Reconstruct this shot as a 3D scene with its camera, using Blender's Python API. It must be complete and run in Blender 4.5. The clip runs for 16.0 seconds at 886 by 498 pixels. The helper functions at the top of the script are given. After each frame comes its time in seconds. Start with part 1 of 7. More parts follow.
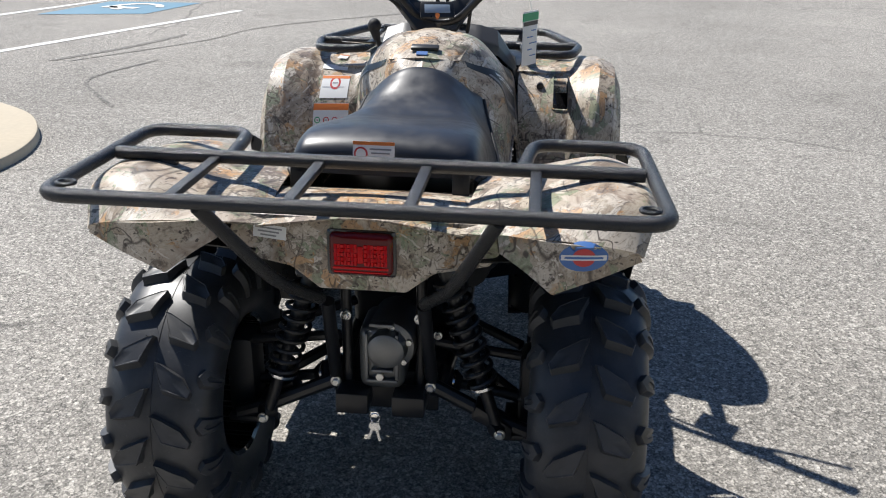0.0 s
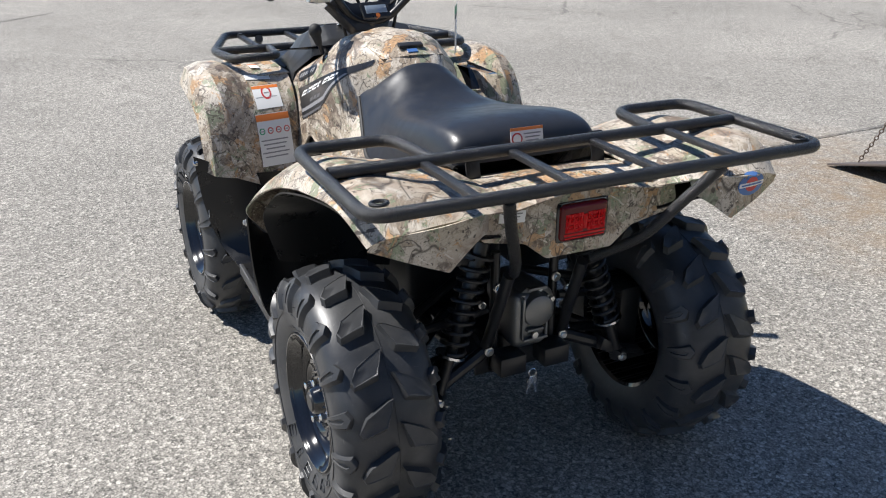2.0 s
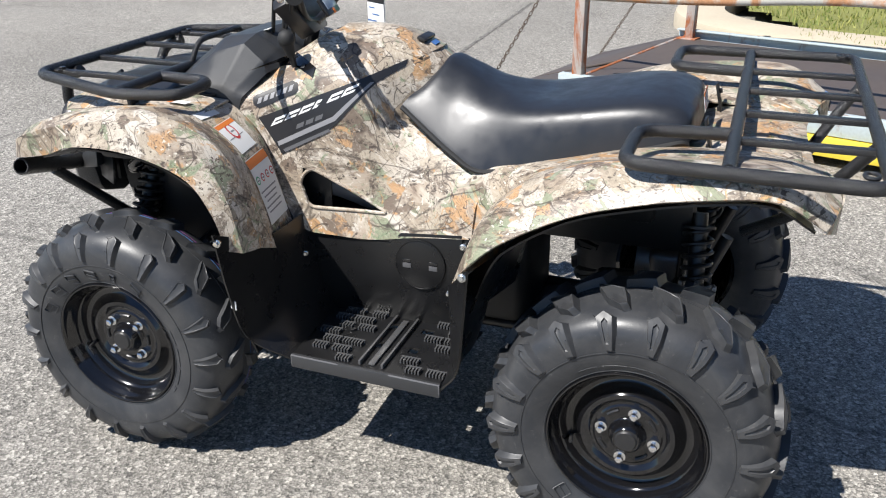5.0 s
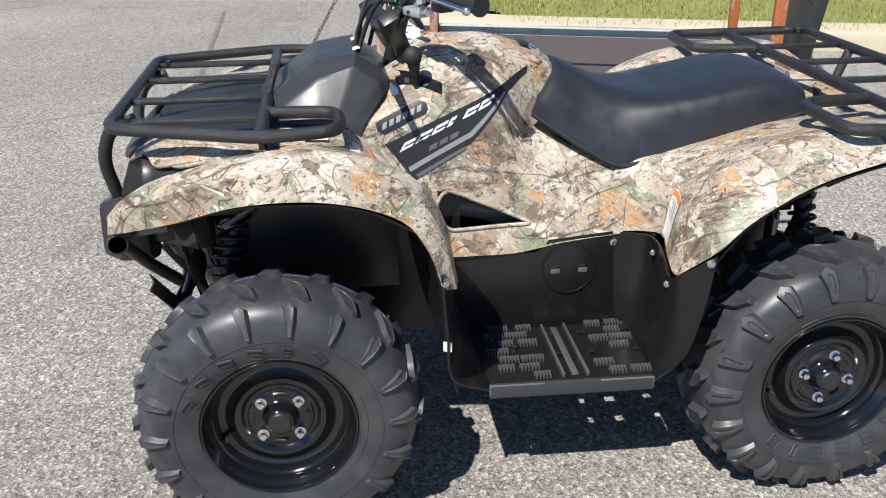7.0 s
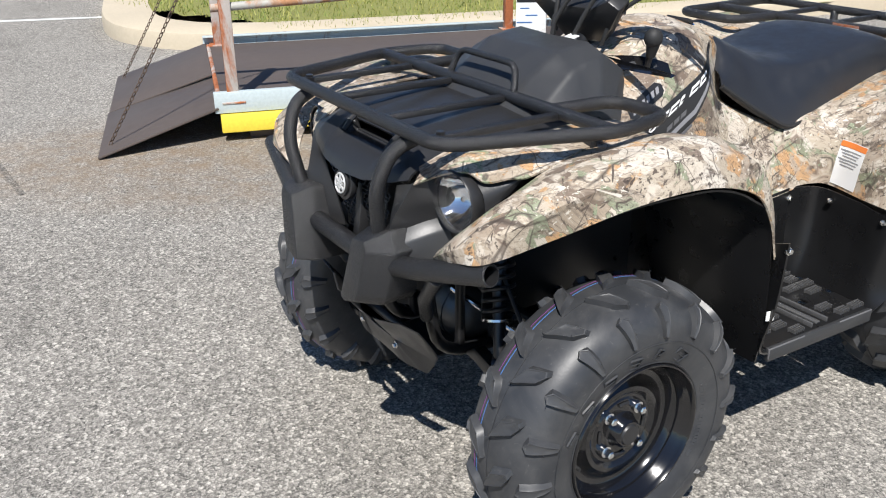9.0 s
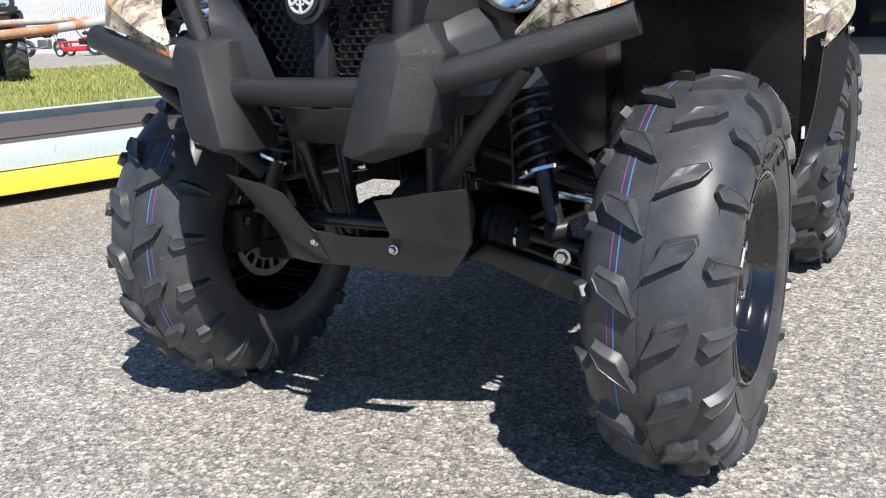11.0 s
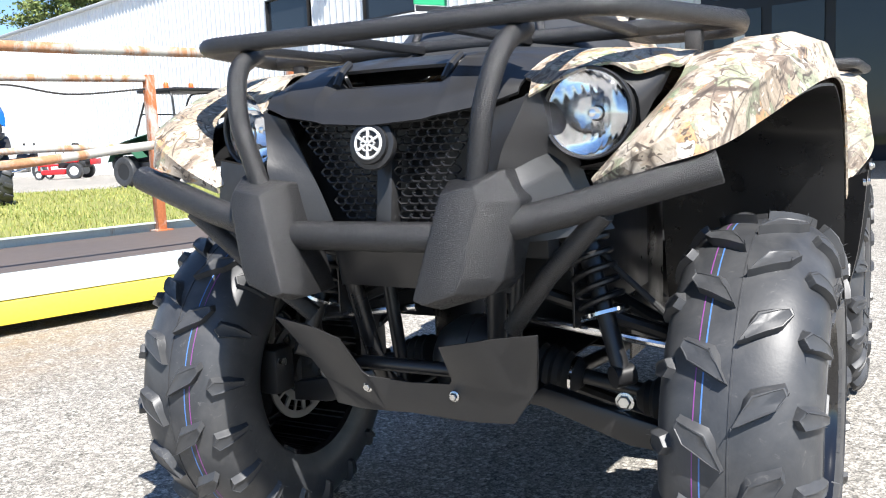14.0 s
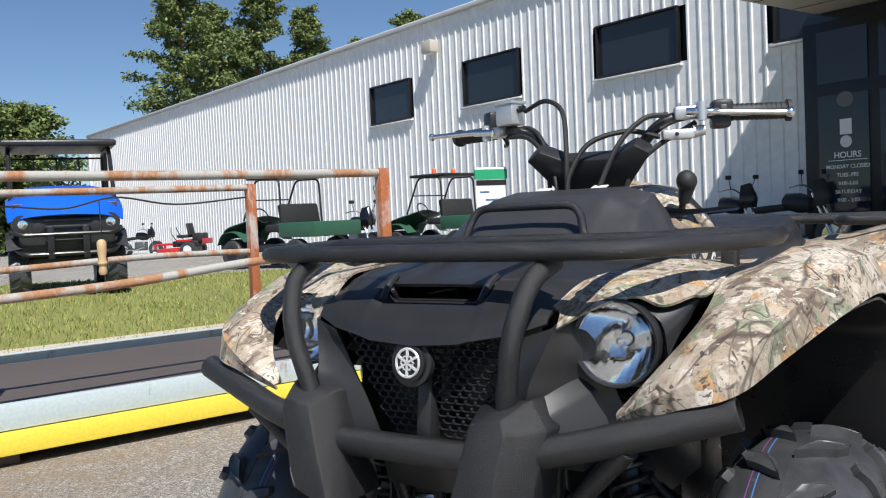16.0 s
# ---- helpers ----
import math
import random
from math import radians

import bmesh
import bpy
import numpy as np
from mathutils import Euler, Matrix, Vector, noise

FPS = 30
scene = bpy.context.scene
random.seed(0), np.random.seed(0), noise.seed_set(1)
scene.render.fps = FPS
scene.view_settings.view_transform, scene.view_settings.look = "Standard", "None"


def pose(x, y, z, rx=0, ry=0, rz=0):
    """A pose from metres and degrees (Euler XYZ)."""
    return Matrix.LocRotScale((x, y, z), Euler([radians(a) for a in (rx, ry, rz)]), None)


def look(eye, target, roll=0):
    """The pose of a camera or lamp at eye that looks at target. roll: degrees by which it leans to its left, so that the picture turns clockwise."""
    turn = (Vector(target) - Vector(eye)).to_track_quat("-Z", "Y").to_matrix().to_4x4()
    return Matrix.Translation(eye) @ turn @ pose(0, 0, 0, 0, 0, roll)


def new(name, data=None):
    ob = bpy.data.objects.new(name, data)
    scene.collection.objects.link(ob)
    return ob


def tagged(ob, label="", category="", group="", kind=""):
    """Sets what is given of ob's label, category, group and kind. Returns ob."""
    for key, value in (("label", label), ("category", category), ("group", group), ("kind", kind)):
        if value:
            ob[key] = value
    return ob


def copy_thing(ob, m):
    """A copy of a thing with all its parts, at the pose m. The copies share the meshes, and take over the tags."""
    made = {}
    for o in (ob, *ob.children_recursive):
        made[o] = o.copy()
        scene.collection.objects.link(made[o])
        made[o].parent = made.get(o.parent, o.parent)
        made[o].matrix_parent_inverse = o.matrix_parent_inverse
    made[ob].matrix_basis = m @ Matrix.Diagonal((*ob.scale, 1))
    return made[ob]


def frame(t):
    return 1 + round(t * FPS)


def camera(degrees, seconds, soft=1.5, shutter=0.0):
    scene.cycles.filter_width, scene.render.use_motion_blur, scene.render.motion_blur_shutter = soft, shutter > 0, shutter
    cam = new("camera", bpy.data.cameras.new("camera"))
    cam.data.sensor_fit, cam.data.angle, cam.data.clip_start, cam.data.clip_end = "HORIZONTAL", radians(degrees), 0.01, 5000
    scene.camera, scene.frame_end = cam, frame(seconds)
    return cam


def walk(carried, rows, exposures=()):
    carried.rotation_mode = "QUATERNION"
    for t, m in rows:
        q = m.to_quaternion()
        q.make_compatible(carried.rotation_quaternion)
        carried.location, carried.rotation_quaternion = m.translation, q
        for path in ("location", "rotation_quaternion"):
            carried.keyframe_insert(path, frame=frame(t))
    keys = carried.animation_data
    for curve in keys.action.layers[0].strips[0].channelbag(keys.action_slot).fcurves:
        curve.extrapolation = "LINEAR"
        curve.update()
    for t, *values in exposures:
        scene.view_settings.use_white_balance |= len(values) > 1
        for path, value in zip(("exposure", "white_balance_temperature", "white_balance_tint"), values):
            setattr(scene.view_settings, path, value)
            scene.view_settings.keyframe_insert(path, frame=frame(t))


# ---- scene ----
cam = camera(53.3, 16.0, 1.1)
PATH = [
    (0, (0.317, -1.743, 1.39), (0.122, 0.098, 0.631), 0.8),
    (0.5, (-0.042, -1.81, 1.407), (0.036, 0.038, 0.645), 0.7),
    (1, (-0.386, -1.904, 1.432), (-0.027, -0.089, 0.674), 0.4),
    (1.5, (-0.694, -1.847, 1.414), (-0.098, -0.097, 0.65), 0.3),
    (2, (-1.027, -1.717, 1.429), (-0.218, -0.059, 0.658), 0.3),
    (2.5, (-1.382, -1.555, 1.434), (-0.352, -0.025, 0.66), 0.1),
    (3, (-1.592, -1.306, 1.418), (-0.375, 0.077, 0.638), -0.0),
    (3.2, (-1.665, -1.157, 1.429), (-0.369, 0.144, 0.636), -0.0),
    (5.3, (-2.126, 0.013, 1.41), (-0.373, 0.521, 0.592), -0.6),
    (5.5, (-2.18, 0.136, 1.421), (-0.404, 0.564, 0.606), -0.7),
    (6, (-2.241, 0.422, 1.432), (-0.426, 0.626, 0.618), -0.7),
    (6.5, (-2.174, 0.723, 1.412), (-0.35, 0.715, 0.59), -0.5),
    (7, (-2.127, 1.094, 1.417), (-0.318, 0.867, 0.595), -0.3),
    (7.5, (-2.07, 1.436, 1.433), (-0.298, 1.01, 0.611), -0.5),
    (8, (-1.878, 1.749, 1.403), (-0.155, 1.162, 0.574), -0.5),
    (8.5, (-1.713, 2.075, 1.395), (-0.06, 1.31, 0.568), -0.4),
    (8.7, (-1.66, 2.215, 1.391), (-0.049, 1.363, 0.567), -0.3),
    (10.8, (-0.824, 2.592, 0.799), (0.169, 0.948, 0.239), -2.6),
    (11, (-0.785, 2.6, 0.72), (0.188, 0.931, 0.201), -2.6),
    (11.5, (-0.711, 2.638, 0.559), (0.24, 0.941, 0.094), -2.5),
    (12, (-0.677, 2.637, 0.522), (0.265, 0.928, 0.085), -2.6),
    (12.5, (-0.669, 2.623, 0.58), (0.271, 0.905, 0.177), -2.6),
    (13, (-0.658, 2.619, 0.651), (0.277, 0.888, 0.292), -2.6),
    (13.5, (-0.651, 2.628, 0.711), (0.284, 0.888, 0.395), -2.5),
    (14, (-0.652, 2.628, 0.755), (0.283, 0.879, 0.498), -2.5),
    (14.5, (-0.656, 2.633, 0.789), (0.28, 0.877, 0.584), -2.5),
    (15, (-0.664, 2.641, 0.818), (0.284, 0.886, 0.664), -2.4),
    (15.5, (-0.699, 2.625, 0.871), (0.307, 0.9, 0.76), -2.5),
    (16, (-0.762, 2.614, 0.963), (0.37, 0.966, 0.882), -2.6),
]
walk(cam, [(t, look(eye, target, roll)) for t, eye, target, roll in PATH],
     [(0.0, 0.38), (3.0, 0.48), (6.0, 0.36), (8.7, 0.30), (10.8, 0.62), (12.4, 0.62), (13.2, 0.94), (14.0, 1.22), (14.6, 0.88), (15.2, 0.58), (15.6, 0.44), (16.0, 0.20)])

# ---- world and light ----
SUN_WAY = Vector((0.59, -0.458, -1.0)).normalized()
world = bpy.data.worlds.new("sky")
scene.world = world
world.use_nodes = True
_w = world.node_tree
_sky = _w.nodes.new("ShaderNodeTexSky")
_sky.sky_type = "NISHITA"
_sky.sun_disc = False
_sky.sun_elevation = math.asin(-SUN_WAY.z)
_sky.sun_rotation = math.atan2(-SUN_WAY.x, -SUN_WAY.y)
_sky.air_density, _sky.dust_density, _sky.ozone_density, _sky.altitude = 1.0, 0.05, 6.0, 1200
_w.links.new(_sky.outputs[0], _w.nodes["Background"].inputs["Color"])
_w.nodes["Background"].inputs["Strength"].default_value = 0.085
_sun = bpy.data.lights.new("sun", "SUN")
_sun.energy, _sun.angle, _sun.color = 5.4, radians(0.53), (1.0, 0.97, 0.93)
sun = new("sun", _sun)
sun.rotation_euler = SUN_WAY.to_track_quat("-Z", "Y").to_euler()
sun.location = (-6, 5, 10)

# ---- materials ----


class Nodes:
    """A small builder for node materials."""

    def __init__(self, name):
        self.m = bpy.data.materials.new(name)
        self.m.use_nodes = True
        self.t = self.m.node_tree
        self.b = self.t.nodes["Principled BSDF"]
        self.co = self.t.nodes.new("ShaderNodeTexCoord").outputs["Object"]

    def node(self, kind, **inputs):
        n = self.t.nodes.new(kind)
        for k, v in inputs.items():
            key = k.replace("_", " ")
            if isinstance(v, bpy.types.NodeSocket):
                self.t.links.new(v, n.inputs[key])
            else:
                n.inputs[key].default_value = v
        return n

    def noise(self, scale, detail=4.0, rough=0.55, dist=0.0, co=None):
        n = self.node("ShaderNodeTexNoise", Scale=scale, Detail=detail, Roughness=rough, Distortion=dist)
        self.t.links.new(co or self.co, n.inputs["Vector"])
        return n.outputs["Fac"]

    def voronoi(self, scale, feature="F1", co=None, out="Distance"):
        n = self.t.nodes.new("ShaderNodeTexVoronoi")
        n.feature = feature
        n.inputs["Scale"].default_value = scale
        self.t.links.new(co or self.co, n.inputs["Vector"])
        return n.outputs[out]

    def ramp(self, fac, *stops, mode="LINEAR"):
        n = self.t.nodes.new("ShaderNodeValToRGB")
        n.color_ramp.interpolation = mode
        e = n.color_ramp.elements
        while len(e) < len(stops):
            e.new(0.5)
        for el, (p, c) in zip(e, stops):
            el.position = p
            el.color = (*c, 1) if len(c) == 3 else (c[0], c[0], c[0], 1)
        self.t.links.new(fac, n.inputs[0])
        return n.outputs[0]

    def mix(self, fac, a, b, mode="MIX"):
        n = self.t.nodes.new("ShaderNodeMix")
        n.data_type, n.blend_type = "RGBA", mode
        for i, v in ((0, fac), (6, a), (7, b)):
            if isinstance(v, bpy.types.NodeSocket):
                self.t.links.new(v, n.inputs[i])
            else:
                n.inputs[i].default_value = v if i == 0 else (*v, 1)
        return n.outputs[2]

    def math(self, op, a, b=0.5):
        n = self.t.nodes.new("ShaderNodeMath")
        n.operation = op
        for i, v in ((0, a), (1, b)):
            if isinstance(v, bpy.types.NodeSocket):
                self.t.links.new(v, n.inputs[i])
            else:
                n.inputs[i].default_value = v
        return n.outputs[0]

    def mapped(self, scale=(1, 1, 1), rot=(0, 0, 0), warp=0.0, wscale=5.0):
        n = self.t.nodes.new("ShaderNodeMapping")
        self.t.links.new(self.co, n.inputs[0])
        n.inputs["Rotation"].default_value = rot
        turned = n.outputs[0]
        n = self.t.nodes.new("ShaderNodeMapping")
        self.t.links.new(turned, n.inputs[0])
        n.inputs["Scale"].default_value = scale
        if not warp:
            return n.outputs[0]
        w = self.node("ShaderNodeTexNoise", Scale=wscale, Detail=3.0)
        self.t.links.new(n.outputs[0], w.inputs["Vector"])
        s = self.t.nodes.new("ShaderNodeVectorMath")
        s.operation = "MULTIPLY_ADD"
        self.t.links.new(w.outputs["Color"], s.inputs[0])
        s.inputs[1].default_value = (warp, warp, warp)
        self.t.links.new(n.outputs[0], s.inputs[2])
        return s.outputs[0]

    def done(self, color=None, rough=None, metal=0.0, bump=None, strength=0.3, distance=0.002, spec=None, coat=0.0):
        for key, v in (("Base Color", color), ("Roughness", rough), ("Metallic", metal), ("Specular IOR Level", spec), ("Coat Weight", coat)):
            if v is None:
                continue
            if isinstance(v, bpy.types.NodeSocket):
                self.t.links.new(v, self.b.inputs[key])
            else:
                self.b.inputs[key].default_value = (*v, 1) if isinstance(v, tuple) else v
        if bump is not None:
            n = self.t.nodes.new("ShaderNodeBump")
            n.inputs["Strength"].default_value = strength
            n.inputs["Distance"].default_value = distance
            self.t.links.new(bump, n.inputs["Height"])
            self.t.links.new(n.outputs[0], self.b.inputs["Normal"])
        return self.m


def plain(name, color, rough=0.5, metal=0.0, grain=60.0, vary=0.12, bump=0.1, coat=0.0, spec=None, distance=0.001):
    """A surface of one colour with fine grain, faint stains and uneven gloss."""
    n = Nodes(name)
    fine, big = n.noise(grain, 6), n.noise(grain / 14, 4)
    dark, light = tuple(c * (1 - vary) for c in color), tuple(min(1, c * (1 + vary)) for c in color)
    col = n.mix(n.math("MULTIPLY", n.math("ADD", fine, big), 0.5), dark, light)
    r = n.ramp(big, (0.3, (max(0.02, rough - 0.08),)), (0.7, (min(1, rough + 0.08),)))
    return n.done(col, r, metal, fine, bump, distance, spec, coat)


def camo_material():
    """Printed woodland pattern: overlapping leaves, bark streaks, shaded hollows, stems and thin branches."""
    n = Nodes("camouflage_plastic")
    # ground: straw and bark streaks that run two ways
    one = n.noise(15.0, 7, 0.68, 1.0, n.mapped((1.0, 0.22, 1.1), (0.50, 0.15, 0.25), 0.18, 4.0))
    two = n.noise(14.0, 7, 0.68, 1.0, n.mapped((1.0, 0.20, 1.1), (-0.95, 0.25, -0.2), 0.18, 4.0))
    s = n.mix(n.ramp(n.noise(4.2, 3, 0.6, 0.6), (0.49, (0,)), (0.53, (1,))), one, two)
    col = n.ramp(s, (0.30, (0.085, 0.062, 0.046)), (0.38, (0.23, 0.17, 0.125)), (0.45, (0.40, 0.315, 0.235)), (0.54, (0.49, 0.41, 0.32)), (0.62, (0.60, 0.53, 0.43)), (0.72, (0.40, 0.34, 0.26)))
    # leaves in three sizes, each with its own tone, edge and rib
    for scale, rot, warp, wscale, where, lo, hi in ((12.0, 0.4, 0.080, 18.0, 3.4, 0.47, 0.50), (19.0, 1.5, 0.055, 28.0, 4.4, 0.50, 0.53), (29.0, 2.6, 0.036, 40.0, 5.2, 0.52, 0.55)):
        v = n.mapped((1.1, 0.42, 1.3), (rot, rot * 0.6, rot * 1.3), warp, wscale)
        sep = n.t.nodes.new("ShaderNodeSeparateColor")
        n.t.links.new(n.voronoi(scale, "F1", v, "Color"), sep.inputs[0])
        tone = n.ramp(sep.outputs[0], (0.0, (0.58, 0.50, 0.40)), (0.20, (0.48, 0.40, 0.30)), (0.40, (0.36, 0.285, 0.205)), (0.54, (0.64, 0.57, 0.475)), (0.64, (0.26, 0.285, 0.18)), (0.75, (0.52, 0.30, 0.14)), (0.84, (0.18, 0.13, 0.095)), (0.92, (0.43, 0.355, 0.265)), mode="CONSTANT")
        vein = n.noise(110.0, 5, 0.7, 1.2, n.mapped((1.0, 0.25, 1.2), (rot, rot * 0.6, rot * 1.3), 0.10, 9.0))
        tone = n.mix(n.ramp(vein, (0.36, (0.75,)), (0.50, (0.0,))), tone, (0.15, 0.115, 0.088))
        tone = n.mix(n.ramp(vein, (0.56, (0.0,)), (0.68, (0.40,))), tone, (0.68, 0.61, 0.51))
        edge = n.voronoi(scale, "DISTANCE_TO_EDGE", v)
        line = n.math("MULTIPLY", n.ramp(edge, (0.006, (0.8,)), (0.024, (0.0,))), n.ramp(n.noise(13.0 + rot, 3), (0.42, (0.0,)), (0.56, (1.0,))))
        tone = n.mix(line, tone, (0.07, 0.052, 0.040))
        here = n.ramp(n.noise(where, 5, 0.65, 0.8, n.mapped((1, 1, 1), (rot, 0.3, 2 * rot))), (lo, (0,)), (hi, (0.92,)))
        col = n.mix(here, col, tone)
    # dark hollows between the leaves
    hollow = n.noise(6.0, 6, 0.74, 1.4, n.mapped((1.2, 0.55, 1.0), (0.8, 0.5, 0.6), 0.10, 6.0))
    bark = n.ramp(n.noise(60, 7, 0.75, 1.8, n.mapped((1.2, 0.3, 0.8), (0.9, 0.5, 0.6))), (0.38, (0.05, 0.038, 0.030)), (0.52, (0.18, 0.135, 0.10)), (0.64, (0.44, 0.375, 0.29)))
    col = n.mix(n.ramp(hollow, (0.55, (0,)), (0.60, (0.9,))), col, bark)
    # grey-green fir sprays and rusty oak leaves
    spray = n.noise(9.0, 6, 0.76, 1.6, n.mapped((1.0, 0.7, 1.2), (1.3, 0.2, 0.6), 0.10, 9.0))
    needle = n.ramp(n.noise(95, 5, 0.7, 1.5), (0.40, (0.11, 0.15, 0.075)), (0.60, (0.31, 0.36, 0.225)))
    col = n.mix(n.ramp(spray, (0.60, (0,)), (0.63, (0.85,))), col, needle)
    oak = n.noise(10.0, 6, 0.76, 1.8, n.mapped((1.0, 0.8, 1.1), (2.1, 0.7, 0.2), 0.12, 10.0))
    rust = n.ramp(n.noise(80, 5, 0.7, 1.5), (0.40, (0.30, 0.15, 0.06)), (0.60, (0.62, 0.37, 0.17)))
    col = n.mix(n.ramp(oak, (0.605, (0,)), (0.63, (0.85,))), col, rust)
    # grass stems and twigs: long thin streaks that run several ways
    for scale, rot, lo, tone in ((110.0, (0.62, 0.1, 0.5), 0.46, (0.085, 0.062, 0.048)), (120.0, (-0.75, 0.2, -0.6), 0.48, (0.07, 0.052, 0.042)), (115.0, (1.25, 0.1, 0.9), 0.48, (0.66, 0.59, 0.49)), (100.0, (0.12, 0.3, -0.9), 0.49, (0.06, 0.045, 0.036)), (120.0, (-0.35, 0.1, 0.3), 0.50, (0.68, 0.61, 0.51))):
        f = n.noise(scale, 2, 0.5, 0.15, n.mapped((1.0, 0.050, 1.0), rot, 0.020, 7.0))
        stem = n.ramp(f, (0.645, (0,)), (0.68, (1,)))
        some = n.ramp(n.noise(6.5 + rot[0], 3, 0.6), (lo, (0,)), (lo + 0.05, (0.9,)))
        col = n.mix(n.math("MULTIPLY", stem, some), col, tone)
    # a few bent branches: thin level lines of slow noise
    for scale, width, rot, lo, tone in ((3.6, 0.0055, 0.3, 0.46, (0.05, 0.038, 0.03)), (6.0, 0.0060, 1.3, 0.48, (0.07, 0.052, 0.042)), (10.0, 0.0070, 2.2, 0.50, (0.06, 0.044, 0.036))):
        f = n.noise(scale, 2, 0.4, 0.1, n.mapped((1.7, 0.5, 1.3), (rot, rot, 0.2)))
        twig = n.ramp(n.math("ABSOLUTE", n.math("SUBTRACT", f, 0.5)), (width * 0.5, (1,)), (width, (0,)))
        some = n.ramp(n.noise(9.0 + rot, 3), (lo, (0,)), (lo + 0.05, (0.85,)))
        col = n.mix(n.math("MULTIPLY", twig, some), col, tone)
    col = n.mix(1.0, col, (0.955, 0.975, 1.0), "MULTIPLY")
    return n.done(col, n.ramp(n.noise(8, 3), (0.3, (0.38,)), (0.7, (0.52,))), 0.0, n.noise(300, 2), 0.05, 0.0005, 0.4)


def asphalt_material(name="worn_asphalt", rubber=0.0):
    n = Nodes(name)
    stone = n.voronoi(95.0, "F1", None, "Color")
    sep = n.t.nodes.new("ShaderNodeSeparateColor")
    n.t.links.new(stone, sep.inputs[0])
    stone2 = n.voronoi(210.0, "F1", None, "Color")
    sep2 = n.t.nodes.new("ShaderNodeSeparateColor")
    n.t.links.new(stone2, sep2.inputs[0])
    a = n.ramp(sep.outputs[0], (0.0, (0.06, 0.059, 0.057)), (0.28, (0.22, 0.214, 0.203)), (0.70, (0.39, 0.376, 0.352)), (1.0, (0.80, 0.775, 0.73)))
    b = n.ramp(sep2.outputs[1], (0.0, (0.07, 0.07, 0.068)), (0.5, (0.29, 0.28, 0.262)), (1.0, (0.62, 0.60, 0.565)))
    col = n.mix(0.55, a, b)
    edge = n.voronoi(95.0, "DISTANCE_TO_EDGE")
    col = n.mix(n.ramp(edge, (0.0, (0.6,)), (0.10, (0,))), col, (0.075, 0.073, 0.07))
    col = n.mix(1.0, col, (0.985, 0.955, 0.905), "MULTIPLY")
    stain = n.ramp(n.noise(0.35, 5, 0.6), (0.35, (0.82,)), (0.65, (1.10,)))
    col = n.mix(1.0, col, stain, "MULTIPLY")
    blot = n.ramp(n.noise(1.7, 6, 0.7, 0.5), (0.28, (0.72,)), (0.42, (1.0,)))
    col = n.mix(1.0, col, blot, "MULTIPLY")
    crack = n.voronoi(0.42, "DISTANCE_TO_EDGE", n.mapped((1, 1, 1), (0, 0, 0.4), 0.35, 1.6))
    some = n.ramp(n.noise(0.3, 2), (0.5, (0,)), (0.56, (0.5,)))
    col = n.mix(n.math("MULTIPLY", n.ramp(crack, (0.003, (1,)), (0.008, (0,))), some), col, (0.06, 0.058, 0.055))
    far = n.node("ShaderNodeVectorMath")
    far.operation = "DISTANCE"
    n.t.links.new(n.mapped((1.0, 0.62, 1.0), (0, 0, 0.30), 0.9, 1.4), far.inputs[0])
    far.inputs[1].default_value = (2.85, 1.45, 0.45)
    soil = n.math("MULTIPLY", n.ramp(n.math("MULTIPLY", far.outputs["Value"], 0.4), (0.16, (0.75,)), (0.42, (0.0,))), n.ramp(n.noise(7, 6, 0.75), (0.36, (0.1,)), (0.62, (1.0,))))
    col = n.mix(soil, col, (0.23, 0.165, 0.105))
    if rubber:
        col = n.mix(n.ramp(n.noise(38, 6, 0.75), (0.40, (rubber,)), (0.62, (0.0,))), col, (0.05, 0.049, 0.047))
    h = n.math("ADD", n.voronoi(95.0), n.math("MULTIPLY", n.noise(400, 2), 0.5))
    return n.done(col, 0.88, 0.0, h, 0.7, 0.004, 0.3)


def rusty_paint(name, paint, rust=(0.22, 0.085, 0.035), amount=0.5, rough=0.6):
    n = Nodes(name)
    k = n.ramp(n.noise(5.0, 6, 0.7, 0.6, n.mapped((1, 1, 0.35))), (amount - 0.05, (0,)), (amount + 0.05, (1,)))
    fine = n.noise(70, 5)
    p = n.mix(fine, tuple(c * 0.8 for c in paint), tuple(min(1, c * 1.12) for c in paint))
    r = n.mix(fine, tuple(c * 0.5 for c in rust), tuple(c * 1.6 for c in rust))
    return n.done(n.mix(k, p, r), n.mix(k, (rough,) * 3, (0.9,) * 3), 0.0, fine, 0.3, 0.002)


def tyre_material():
    """New rubber: grey bloom on the blocks and dust, over a dark moulded surface."""
    n = Nodes("tyre_rubber")
    dust = n.ramp(n.noise(11, 6, 0.65, 0.6), (0.40, (0.0,)), (0.72, (0.55,)))
    col = n.mix(dust, (0.031, 0.033, 0.037), (0.088, 0.087, 0.086))
    scuff = n.ramp(n.noise(60, 5, 0.7, 1.0), (0.62, (0.0,)), (0.74, (0.5,)))
    col = n.mix(scuff, col, (0.17, 0.165, 0.155))
    return n.done(col, n.ramp(n.noise(7, 4), (0.3, (0.33,)), (0.7, (0.52,))), 0.0, n.noise(240, 4), 0.14, 0.001, 0.5)


